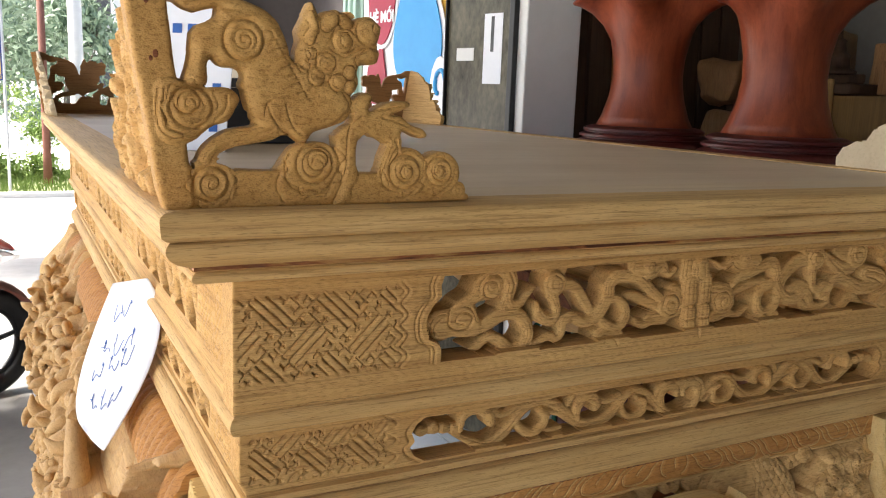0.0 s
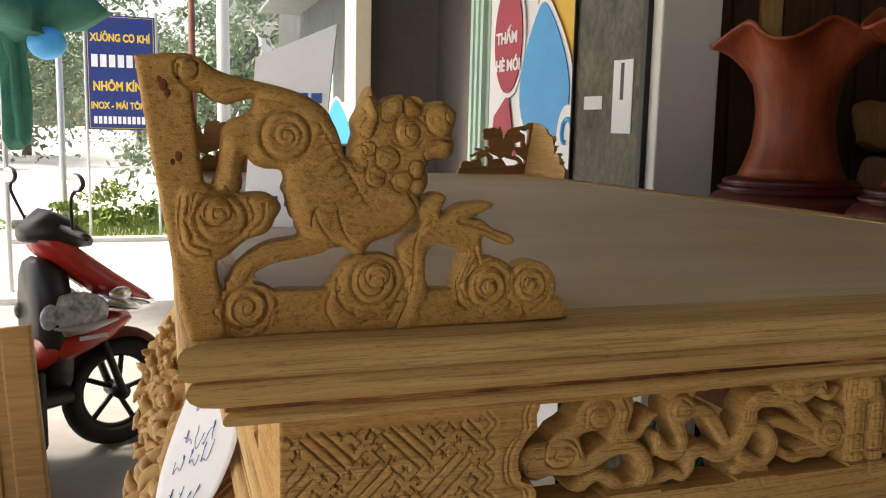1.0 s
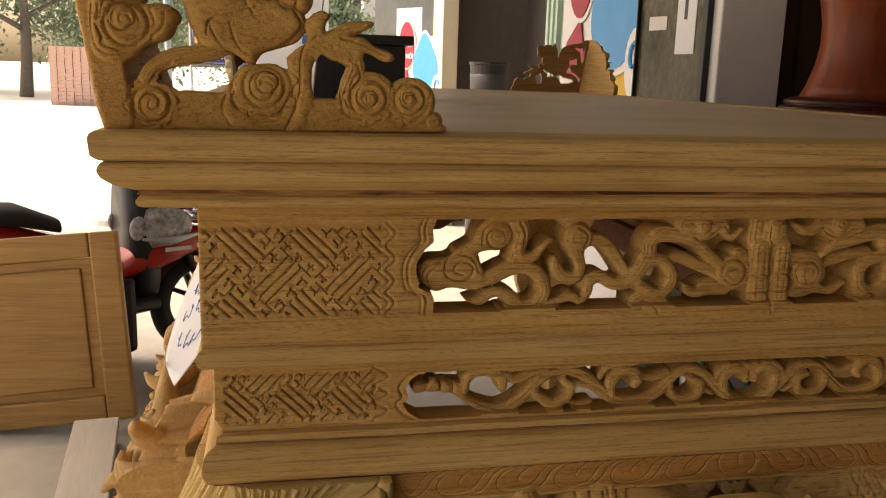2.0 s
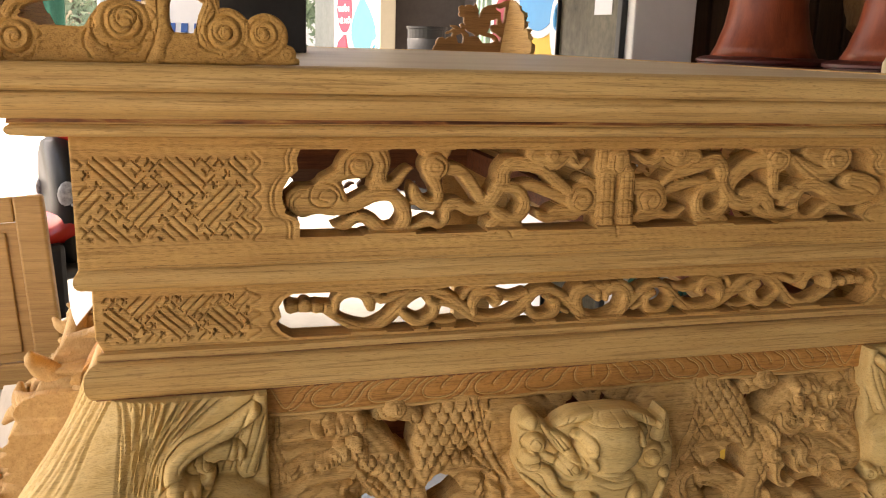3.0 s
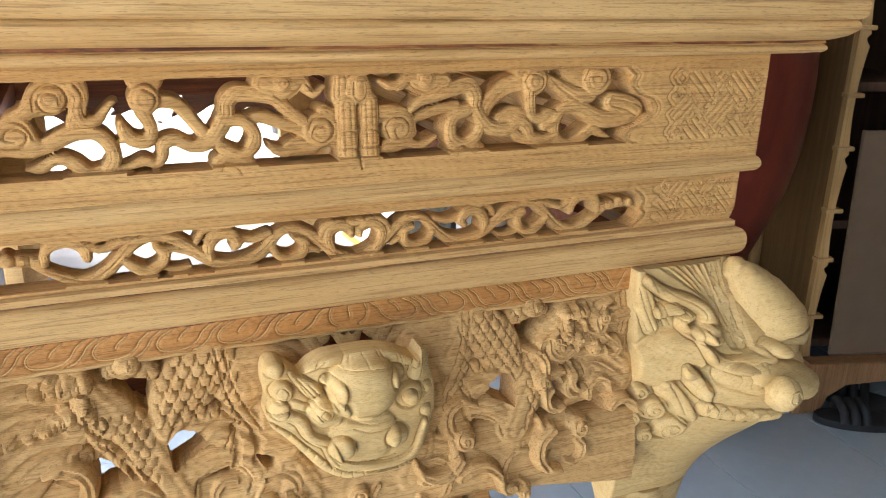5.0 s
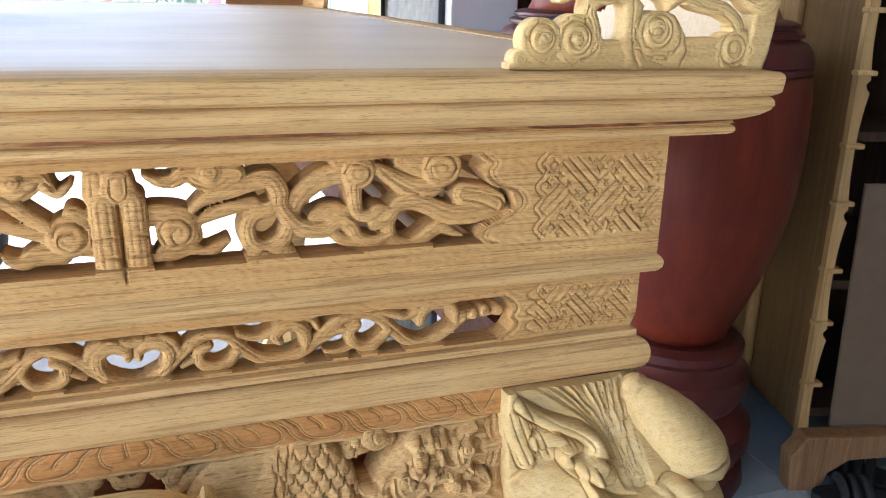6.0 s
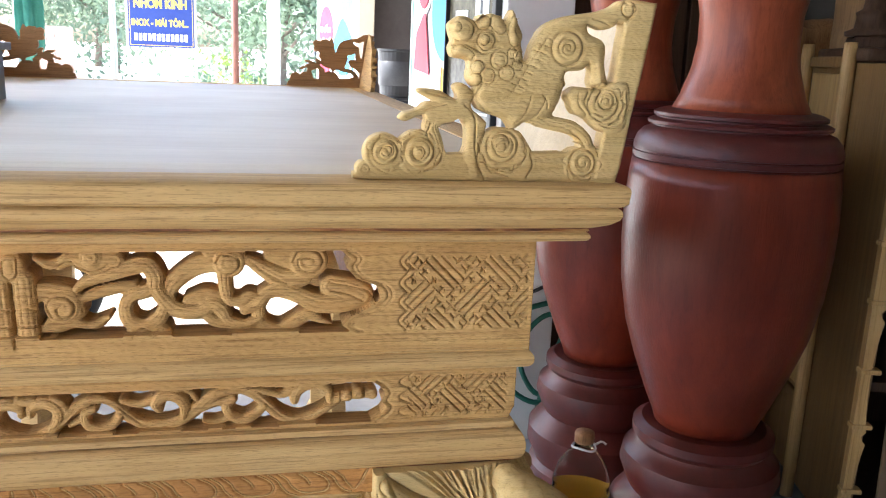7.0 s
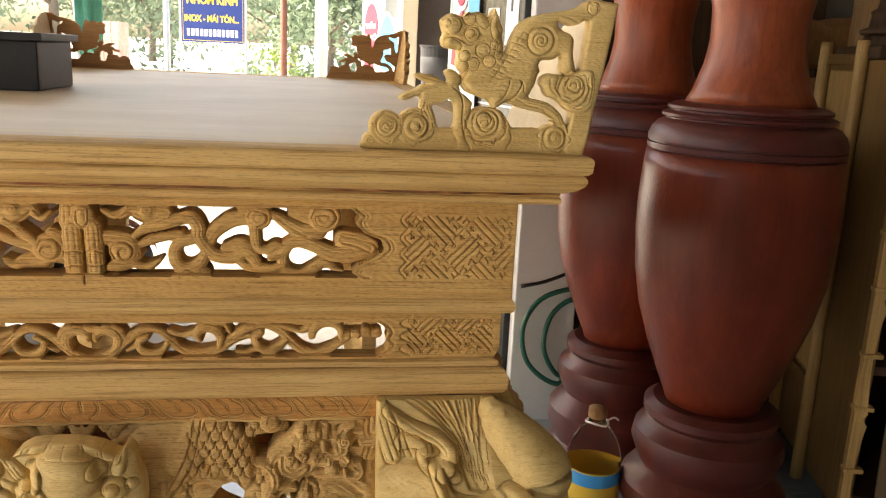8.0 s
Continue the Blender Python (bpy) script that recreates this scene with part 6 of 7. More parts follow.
cab = base("power_cable", (1.05, 1.845, 0), "black cable sagging across the white pillar", "cable")
h = bmesh.new()
tube(h, [(-0.09, 0.0, 0.50), (0.0, 0.0, 0.52), (0.1, -0.01, 0.57), (0.2, -0.02, 0.66), (0.24, 0.0, 0.9), (0.24, 0.0, 1.2)], 0.006, 8)
part("cord", h, BLACK, cab, smooth=True)

# ---- box and card on the tabletop ----
bx = base("incense_box", (-0.30, 0.79, TOP), "dark grey lacquered box with overhanging lid on the tabletop", "box")
part("body", boxed(-0.087, 0.087, -0.09, 0.12, 0.0, 0.082, bevel=0.002), GREYBOX, bx)
part("lid", boxed(-0.098, 0.098, -0.101, 0.131, 0.0825, 0.096, bevel=0.002), GREYBOX, bx, "flat overhanging lid")

card = base("notice_card", (-0.40, 0.55, TOP), "white card with lines of print, propped up on the tabletop", "card", turn=-32)
part("sheet", extrude_outline(bmesh.new(), [(-0.05, 0.0), (0.045, 0.0), (0.058, 0.245), (-0.045, 0.205)], 0.003, m=pose(0, 0, 0, -8)), PAPER, card)
part("prop", boxed(-0.02, 0.02, 0.006, 0.05, 0.0, 0.03), BLACK, card, "dark prop behind the card")
rnd = random.Random(3)
for z, w in ((0.025, 0.013), (0.075, 0.012), (0.15, 0.016)):
    ln = bmesh.new()
    for k in range(4):
        x = -0.038 + k * 0.02 + z * 0.06
        box(ln, x, x + w * rnd.uniform(0.7, 0.95), -0.0014, -0.0006, z, z + 0.012, m=pose(0, 0, 0, -8))
    part("print_line", ln, INK, card, "row of small printed words")

# ---- paper tag with handwriting hung on the long side ----
tag = base("price_tag", (-0.474, 0.48, 1.012), "white paper slip with blue handwriting hung on the table side", "paper tag")
SLIP = [((-0.056, -0.074, -0.175), (-0.065, -0.040, -0.178), (-0.072, -0.012, -0.170)), ((0.006, -0.033, -0.085), (-0.033, 0.017, -0.112), (-0.073, 0.067, -0.150)),
        ((0.0, -0.050, 0.018), (-0.011, 0.030, -0.001), (-0.0205, 0.120, -0.023))]


def slip(u, v):
    """The sheet, bent through three cross lines: tip, fold and top edge."""
    rows, u, v = [], float(u), float(v)
    for a, b, c_ in SLIP:
        rows.append(Vector(c_) * (1 - u) * (1 - u) + 2 * u * (1 - u) * Vector(b) + u * u * Vector(a))
    t, f, o_ = rows
    p_ = t * (2 * (v - 0.42) * (v - 1) / 0.84) + f * (v * (v - 1) / (0.42 * -0.58)) + o_ * (v * (v - 0.42) / 0.58)
    return tuple(p_)


NU, NV = 12, 20
vs = [slip(i / NU, j / NV) for j in range(NV + 1) for i in range(NU + 1)]
fs = [(j * (NU + 1) + i, j * (NU + 1) + i + 1, (j + 1) * (NU + 1) + i + 1, (j + 1) * (NU + 1) + i) for j in range(NV) for i in range(NU)]
o = mesh_ob("slip", vs, fs, PAPER, tag)
sol = o.modifiers.new("thick", "SOLIDIFY")
sol.thickness = 0.0008
rnd = random.Random(12)
for row, (v, n, u0) in enumerate(((0.84, 2, 0.34), (0.62, 3, 0.24), (0.50, 3, 0.22), (0.26, 3, 0.22))):
    scr = bmesh.new()
    for k in range(n):
        a, hgt, uu = rnd.uniform(0, 6), rnd.uniform(0.03, 0.06), u0 + 0.17 * k
        pts = [slip(uu + 0.12 * f + 0.03 * math.sin(7 * f + a), v + hgt * math.sin((4 + k) * f + a) + 0.022 * math.cos((11 + 3 * row) * f + k)) for f in np.linspace(0, 1, 14)]
        tube(scr, [(p[0] - 0.0009, p[1] - 0.0013, p[2] + 0.0004) for p in pts], 0.00045, 5, 3)
    part("handwriting", scr, INK, tag, "blue pen strokes", smooth=True)

# ---- leaning door panel and plank ----
dp = base("door_panel", (-1.285, 2.47, OUT), "framed wooden door panel standing on the concrete, unvarnished", "door panel", turn=-4)
tilt = pose(0, 0, 0.033, -7, -5)
part("panel_frame", box(box(box(boxed(0.275, 0.375, 0, 0.04, 0, 0.69, 0.009, tilt), -0.375, -0.275, 0, 0.04, 0, 0.69, 0.009, tilt), -0.274, 0.274, 0.002, 0.038, 0.60, 0.69, 0.007, tilt),
                        -0.274, 0.274, 0.002, 0.038, 0, 0.09, 0.007, tilt), W_PANEL, dp)
part("field", boxed(-0.273, 0.273, 0.022, 0.032, 0.092, 0.598, 0.002, tilt), W_PANEL, dp, "flat inner field")
part("raised_field", boxed(-0.235, 0.235, 0.013, 0.0215, 0.125, 0.565, 0.006, tilt), W_PANEL, dp, "raised middle of the field")
pk = base("plank", (-0.985, 2.02, -0.02), "short grey weathered plank lying on the concrete", "plank", turn=6.6)
part("board", boxed(-0.072, 0.072, -0.55, 0.285, 0.0, 0.03, 0.003), mottled("weathered grey plank", (0.36, 0.33, 0.29), (0.48, 0.45, 0.41), 12, 0.9, stretch=(1, 0.1, 1)), pk)


# ---- cabinets along the right ----
def scallop(n=60, amp=0.014):
    pts = []
    for i in range(n + 1):
        z = i / n
        ph = (z * 4.0) % 1.0
        pts.append((amp * (math.sin(math.pi * ph) ** 0.7) + (0.012 if ph < 0.06 else 0.0), z))
    return pts


cb = base("open_cabinet", (1.625, 0.955, 0), "tall open wooden cabinet with a scalloped front post", "cabinet", turn=-15)
# shade put into darker side panel and inside; posts and field paler, as lit
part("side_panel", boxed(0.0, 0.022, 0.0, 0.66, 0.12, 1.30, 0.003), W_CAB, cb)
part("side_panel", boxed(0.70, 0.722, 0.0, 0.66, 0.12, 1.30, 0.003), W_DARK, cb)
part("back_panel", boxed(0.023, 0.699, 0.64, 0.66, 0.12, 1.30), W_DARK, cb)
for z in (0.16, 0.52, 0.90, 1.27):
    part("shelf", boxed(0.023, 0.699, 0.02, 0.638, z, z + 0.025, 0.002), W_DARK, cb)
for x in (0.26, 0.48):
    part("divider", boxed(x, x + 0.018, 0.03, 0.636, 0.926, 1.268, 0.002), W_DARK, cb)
for y, w in ((0.60, 0.05), (0.31, 0.045)):
    pst = bmesh.new()
    tube(pst, [(-0.016, y, 0.08), (-0.016, y, 0.6), (-0.016, y, 1.29), (-0.016, y + 0.004, 1.32)], [0.018, 0.018, 0.018, 0.010], 10)
    part("round_post", pst, W_POST, cb, smooth=True)
for z in (0.35, 0.86, 1.285):
    part("side_rail", boxed(-0.014, -0.001, 0.329, 0.581, z, z + 0.03, 0.004), W_CAB, cb)
for z0, z1 in ((0.385, 0.855), (0.895, 1.28)):
    part("side_field", boxed(-0.008, -0.001, 0.345, 0.565, z0 + 0.01, z1 - 0.01, 0.003), W_POST, cb)
pts = [(x, 0.10 + 1.24 * z) for x, z in scallop(120, 0.016)]
post = extrude_outline(bmesh.new(), [(-0.022, 0.10)] + [(0.016 - x, z) for x, z in pts] + [(-0.022, 1.34)], 0.022, m=Matrix.Translation((0.004, -0.024, 0)))
part("scalloped_post", post, W_POST, cb, "pale post with scalloped carved edge")
for z in (0.27, 0.44, 0.58, 0.75, 0.89, 1.06, 1.2):
    part("post_ring", boxed(-0.024, 0.026, -0.03, -0.002, z, z + 0.012, 0.003), W_POST, cb)
foot = extrude_outline(bmesh.new(), [(-0.05, 0.0), (0.03, 0.0), (0.05, 0.05), (0.10, 0.085), (0.34, 0.10), (0.60, 0.085), (0.66, 0.0), (0.72, 0.0), (0.72, 0.155), (-0.02, 0.155), (-0.06, 0.10)], 0.06, 0.006, Matrix.Translation((0, -0.085, 0)))
part("foot_rail", foot, W_ROOT, cb, "carved reddish foot rail")
cardb = base("cardboard_sheet", (1.70, 0.90, 0.0), "brown cardboard sheet leaning against the cabinet front", "cardboard", turn=-15)
part("sheet", boxed(-0.02, 0.52, -0.005, 0.005, 0.158, 0.80, m=pose(0, 0, 0, -3, 0, 0)), CARD, cardb)
part("sheet", boxed(0.03, 0.55, 0.008, 0.016, 0.158, 0.74, m=pose(0, 0, 0, -3, 0, 0)), BLACK, cardb, "dark sheet behind the cardboard")

# carved offcuts and a bowl stacked on the cabinets
for k, (x, y, z, sx_, sy_, sz_, tr) in enumerate(((1.80, 1.32, 1.303, 0.16, 0.34, 0.035, -15), (1.84, 1.36, 1.3385, 0.12, 0.20, 0.03, -30), (1.74, 1.02, 1.303, 0.12, 0.14, 0.10, -15), (1.92, 1.12, 1.303, 0.2, 0.2, 0.16, 10), (1.95, 1.50, 1.303, 0.22, 0.16, 0.22, 25))):
    o = base("carved_block", (x, y, z), "rough carved wooden block stacked on the cabinet", "wood block", "blocks on the cabinet", turn=tr)
    b = boxed(-sx_ / 2, sx_ / 2, -sy_ / 2, sy_ / 2, 0, sz_, 0.008)
    bmesh.ops.subdivide_edges(b, edges=b.edges, cuts=3, use_grid_fill=True)
    for v in b.verts:
        if v.co.z > 0.005:
            v.co += 0.008 * Vector(noise.noise_vector(v.co * 14 + Vector((k, 0, 0))))
    part("block", b, (W_DARK, W_DARK, W_ROOT, W_ROOT, W_CAB)[k], o, smooth=True)
st = base("small_stupa", (1.80, 1.33, 1.3695), "small dark tiered wooden stupa on the cabinet", "ornament")
part("turned_body", lathe(bmesh.new(), [(0.0, 0), (0.065, 0.0), (0.068, 0.01), (0.046, 0.02), (0.042, 0.05), (0.046, 0.06), (0.03, 0.07), (0.026, 0.1), (0.03, 0.107), (0.016, 0.115), (0.012, 0.15), (0.004, 0.17), (0.0, 0.171)], 24), W_DARK, st, smooth=True)

# planks stood upright against the wall between pillar and cabinets
# mostly dark wood, which puts the shade behind the vases into colour
for k, (x, w, h_, mat) in enumerate([(1.215 + 0.105 * i, 0.085 + 0.015 * (i % 2), 2.4 + 0.12 * ((5 * i) % 4), W_POST if i == 2 else W_DARK) for i in range(8)]):
    o = base("upright_plank", (x, 1.90, 0), "long wooden board stood upright against the wall", "board", "boards against the wall")
    part("board", boxed(-w / 2, w / 2, 0, 0.035, 0, h_, 0.003, pose(0, 0, 0, -1.5)), mat, o)

# gnarled root block standing between vases and wall
rt = base("root_block", (1.93, 1.80, 0), "gnarled brown root block stood on end by the wall", "wood block")
for z0, z1, w, dx, mat in ((0.0, 1.12, 0.17, 0.0, W_DARK), (1.122, 1.24, 0.15, 0.02, W_ROOT), (1.27, 1.42, 0.16, -0.02, W_ROOT)):
    b = boxed(-w + dx, w + dx, -0.09, 0.10, z0, z1, 0.02)
    bmesh.ops.subdivide_edges(b, edges=b.edges, cuts=5, use_grid_fill=True)
    for v in b.verts:
        if v.co.z > 0.005:
            v.co += 0.03 * Vector(noise.noise_vector(v.co * 9))
    part("block", b, mat, rt, smooth=True)
part("spacer", boxed(-0.06, 0.06, -0.05, 0.05, 1.235, 1.28), W_DARK, rt)

# slippers under the cabinet
for k, (x, y, tr) in enumerate(((1.70, 0.78, 60), (1.80, 0.86, 40))):
    o = base("slipper", (x, y, 0), "black rubber slipper lying on the tiles", "slipper", "pair of slippers", turn=tr)
    sole = bmesh.new()
    outl = [(0.05 * math.cos(a) * (1 + 0.12 * math.sin(a)), 0.13 * math.sin(a)) for a in np.linspace(0, 6.283, 24, endpoint=False)]
    extrude_outline(sole, outl, 0.022, 0.004, pose(0, 0, 0.022, -90))
    part("sole", sole, RUBBER, o, smooth=False)
    s_ = bmesh.new()
    for yy in (0.0, 0.03, 0.06):
        tube(s_, [(-0.048, yy, 0.02), (-0.03, yy + 0.005, 0.055), (0.03, yy + 0.005, 0.055), (0.048, yy, 0.02)], 0.012, 8)
    part("strap", s_, RUBBER, o, smooth=True)


# ---- along the shop front, towards the street ----
gl = base("glass_door", (0.895, 2.10, OUT), "folded glass door leaf with dark frame and dusty pane, reflections painted in its speckle", "door", kind="", turn=0)
mx = Matrix.Translation((0.0, 0, 0)) @ pose(0, 0, 0, 0, 0, -76)
# the pane's speckle carries reflections as colour
part("pane", boxed(-0.15, 0.17, -0.006, 0.006, 0.05, 2.65, m=mx), PANE_SPECKLE, gl, "dusty pane, reflections painted in its speckle")
for x0, x1 in ((-0.158, -0.151), (0.171, 0.195)):
    part("stile", boxed(x0, x1, -0.02, 0.02, 0.0, 2.7, 0.003, mx), BLACK, gl)
part("mid_rail", boxed(-0.15, 0.17, -0.0075, 0.0075, 1.21, 1.216, m=mx), STEEL, gl)
part("notice_sheet", boxed(0.04, 0.13, -0.0085, -0.0065, 1.42, 1.66, m=mx), PAPER, gl, "white sheet stuck on the pane")
part("notice_mark", boxed(0.075, 0.09, -0.0095, -0.0088, 1.53, 1.65, m=mx), GREYBOX, gl, "dark printed mark")
part("pale_patch", boxed(-0.10, -0.01, -0.0085, -0.0065, 1.50, 1.545, m=mx), PLASTER, gl, "pale patch on the pane")


def drop_outline(h, w, n=40):
    """A leaning water drop, pointed above and round below."""
    pts = []
    for i in range(n):
        a = 2 * math.pi * i / n
        y = 0.5 + 0.5 * math.cos(a)
        x = math.sin(a) * (1 - 0.62 * y ** 1.6)
        pts.append((w * x - 0.10 * w * y * y, h * y))
    return pts


def oval(cx, cz, rx, rz, n=28):
    return [(cx + rx * math.cos(a), cz + rz * math.sin(a)) for a in np.linspace(0, 2 * math.pi, n, endpoint=False)]


def standee(at, turn, k, name_label, backing=True):
    s_ = base("advertising_board", at, name_label, "advertising board", "advertising boards", turn=turn)

    def flat(name, pts, y, mat, lab="", thick=0.004):
        return part(name, extrude_outline(bmesh.new(), [(x * k, z * k) for x, z in pts], thick, 0, Matrix.Translation((0, y, 0))), mat, s_, lab)
    if backing:
        part("backing", boxed(-0.40 * k, 0.42 * k, 0.012, 0.03, 0.0, 2.25 * k), YELLOW, s_, "yellow backing board")
    else:
        part("backing", boxed(-0.30 * k, 0.30 * k, 0.012, 0.03, 0.0, 1.95 * k), WHITE, s_, "white backing board")
    flat("left_print", [(-0.40, 1.0), (0.02, 1.0), (0.02, 2.24), (-0.40, 2.24)], 0.008, WHITE, "pale printed field", 0.003)
    flat("lower_print", [(-0.39, 0.05), (0.30, 0.05), (0.30, 1.05), (-0.39, 1.25)], 0.006, WHITE, "pale lower print")
    flat("drop_edge", [(x + 0.11, z + 1.37) for x, z in drop_outline(0.64, 0.27)], 0.001, WHITE, "white cut-out edge")
    flat("drop", [(x + 0.11, z + 1.40) for x, z in drop_outline(0.58, 0.235)], -0.005, SKYBLUE, "blue water-drop cut-out")
    flat("oval_rim", oval(-0.20, 1.86, 0.145, 0.26), -0.004, WHITE)
    flat("red_disc", oval(-0.20, 1.86, 0.125, 0.24), -0.010, CRIMSON, "crimson oval with white words", 0.005)
    flat("red_corner", [(-0.36, 1.36), (-0.12, 1.34), (-0.20, 1.62), (-0.33, 1.52)], -0.002, CRIMSON, "red printed corner")
    flat("scroll", oval(0.31, 1.42, 0.075, 0.14, 20), -0.012, WHITE, "white and pale blue scroll")
    sw = bmesh.new()
    tube(sw, [((0.31 + (0.058 - 0.009 * j) * math.cos(j * 0.9)) * k, -0.014, (1.43 + (0.10 - 0.016 * j) * math.sin(j * 0.9)) * k) for j in range(6)], 0.010 * k, 6)
    part("scroll_line", sw, SKYBLUE, s_, smooth=True)
    for word, z in (("TH\u1ea4M", 1.84), ("H\u00c8 M\u1edaI", 1.72)):
        lettering(word, 0.068 * k, s_, WHITE, Matrix.Translation((-0.305 * k, -0.0115, z * k)) @ pose(0, 0, 0, 90))
    return s_


def lettering(word, size, parent, material, m, name="lettering"):
    cu = bpy.data.curves.new(name, "FONT")
    cu.body, cu.size, cu.extrude, cu.offset = word, size, 0.0008, 0.004 * size / 0.1
    tmp = new(name, cu)
    me = bpy.data.meshes.new_from_object(tmp.evaluated_get(bpy.context.evaluated_depsgraph_get()))
    bpy.data.objects.remove(tmp)
    me.transform(m)
    me.materials.append(material)
    ob = new(name, me)
    ob.parent = parent
    return ob


standee((0.93, 2.80, OUT), -84, 0.98, "printed board with a blue water-drop cut-out leaning on the shop front")
standee((0.88, 7.0, OUT), -60, 0.85, "smaller printed board with red oval and blue drop", False)

# neighbour's shop front: shutter guide, dark doorway, cream column, corrugated sheet
sg = boxed(0.98, 1.10, 3.42, 3.66, OUT, 3.2, 0.004)
for k in range(3):
    box(sg, 0.955, 0.979, 3.45 + 0.07 * k, 3.485 + 0.07 * k, OUT, 3.2)
tagged(part("shutter_guide", sg, MINT), "mint-green shutter guide at the doorway", "shutter", kind="structure")
# walls added behind the doorway; the dimness inside is put into their brown
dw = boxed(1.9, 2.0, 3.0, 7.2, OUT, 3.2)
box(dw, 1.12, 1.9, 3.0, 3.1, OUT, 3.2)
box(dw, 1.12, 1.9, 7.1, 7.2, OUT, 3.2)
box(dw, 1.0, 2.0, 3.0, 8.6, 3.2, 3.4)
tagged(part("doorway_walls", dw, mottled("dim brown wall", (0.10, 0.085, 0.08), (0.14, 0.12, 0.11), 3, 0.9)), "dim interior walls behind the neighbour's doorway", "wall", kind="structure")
col = boxed(1.02, 1.16, 6.65, 7.09, OUT, 3.2, 0.01)
tagged(part("column", col, CREAM), "cream painted column of the neighbour's front", "column", kind="structure")
awn = bmesh.new()
n = 60
for i in range(n + 1):
    y = 7.12 + 5.4 * i / n
    x = 1.15 + 0.03 * math.cos(i * math.pi)
    awn.verts.new((x, y, OUT))
    awn.verts.new((x, y, 3.6))
awn.verts.ensure_lookup_table()
for i in range(n):
    awn.faces.new((awn.verts[2 * i], awn.verts[2 * i + 2], awn.verts[2 * i + 3], awn.verts[2 * i + 1]))
bmesh.ops.solidify(awn, geom=awn.faces[:], thickness=0.01)
tagged(part("corrugated_wall", awn, SHEET), "grey corrugated metal wall", "wall", kind="structure")
can = boxed(0.62, 1.2, 7.2, 10.4, 2.72, 2.76, m=None)
tagged(part("canopy", can, SHEET), "sheet-metal canopy over the pavement", "canopy", kind="structure")
for k in range(4):
    o = base("paint_bucket", (1.24, 5.85, OUT + 0.36 * k), "black paint bucket with grey label in a stack", "bucket", "stack of buckets")
    part("pail", lathe(bmesh.new(), [(0.0, 0.0), (0.13, 0.0), (0.15, 0.33), (0.158, 0.335), (0.158, 0.352), (0.0, 0.354)], 28), BLACK, o, smooth=False)
    part("label", lathe(bmesh.new(), [(0.1405, 0.08), (0.1415, 0.081), (0.150, 0.26), (0.149, 0.261)], 28), GREYBOX, o, "dark grey printed label", smooth=True)

# ---- signboard on two posts ----
sb = base("signboard", (-1.01, 10.75, OUT), "navy metal signboard with yellow and white letters on two steel posts", "signboard")
part("sheet", boxed(-0.395, 0.395, -0.02, 0.02, 1.36, 2.74, 0.004), NAVY, sb)
part("border_line", box(box(box(boxed(-0.38, 0.38, -0.0225, -0.0202, 1.378, 1.384), -0.38, 0.38, -0.0225, -0.0202, 2.716, 2.722), -0.38, -0.374, -0.0225, -0.0202, 1.385, 2.715), 0.374, 0.38, -0.0225, -0.0202, 1.385, 2.715), GOLD, sb, "thin gold border line")
for x in (-0.41, 0.41):
    part("post", tube(bmesh.new(), [(x, 0.0, 0.0), (x, 0.0, 2.8)], 0.018, 8, 0), STEEL, sb)
part("cross_bar", tube(bmesh.new(), [(-0.41, 0, 0.9), (0.41, 0, 0.9)], 0.013, 8, 0), STEEL, sb)
for word, x, z, size in (("X\u01af\u1edeNG C\u01a0 KH\u00cd", -0.345, 2.43, 0.125), ("NH\u00d4M K\u00cdNH", -0.33, 1.84, 0.15), ("INOX - M\u00c1I T\u00d4N...", -0.36, 1.62, 0.112)):
    lettering(word, size, sb, GOLD, Matrix.Translation((x, -0.0215, z)) @ pose(0, 0, 0, 90) @ Matrix.Diagonal((0.74, 1, 1, 1)))
for k in range(7):
    part("name_bar", boxed(-0.34 + 0.10 * k, -0.268 + 0.10 * k, -0.0225, -0.0205, 2.12, 2.27), WHITE, sb, "white letter bar")
for k in range(12):
    part("figure_bar", boxed(-0.33 + 0.055 * k, -0.292 + 0.055 * k, -0.0225, -0.0205, 1.435, 1.525), WHITE, sb, "white figure bar")

# ---- posts ----
for name, x, y, r, h_, mat, lab in (("iron_post", -0.14, 11.8, 0.05, 5.0, RUST, "rust-red iron post beside the road"), ("concrete_pole", 0.42, 14.0, 0.11, 8.0, CONCRETE, "pale concrete power pole"),
                                    ("steel_post", -1.95, 13.0, 0.05, 6.0, STEEL, "slim grey steel post")):
    o = base(name, (x, y, OUT), lab, "pole")
    part("shaft", lathe(bmesh.new(), [(0.0, 0.0), (r * 1.2, 0.0), (r, 0.4), (r * 0.8, h_), (0.0, h_ + 0.01)], 16), mat, o, smooth=True)

# ---- folded parasol ----
um = base("parasol", (-1.72, 6.9, OUT), "green canvas parasol, folded and drooping, on a steel pole", "parasol")
part("pole", tube(bmesh.new(), [(0, 0, 0), (0, 0, 2.75)], 0.022, 10, 0), STEEL, um)
part("foot", lathe(bmesh.new(), [(0, 0), (0.22, 0), (0.22, 0.05), (0.05, 0.07), (0, 0.07)], 20), CONCRETE, um)
cl = bmesh.new()


def drape(a, r, z, k):
    return r * (1 + 0.28 * math.sin(5 * a + k) + 0.12 * math.sin(11 * a - 2 * k)), z + 0.05 * math.sin(3 * a + k)


lathe(cl, [(0.07, 1.25), (0.09, 1.3), (0.09, 1.6), (0.08, 1.9), (0.13, 2.1), (0.20, 2.3), (0.12, 2.5), (0.05, 2.72)], 40, wave=drape)
bmesh.ops.translate(cl, verts=cl.verts, vec=(0.09, 0.02, 0))
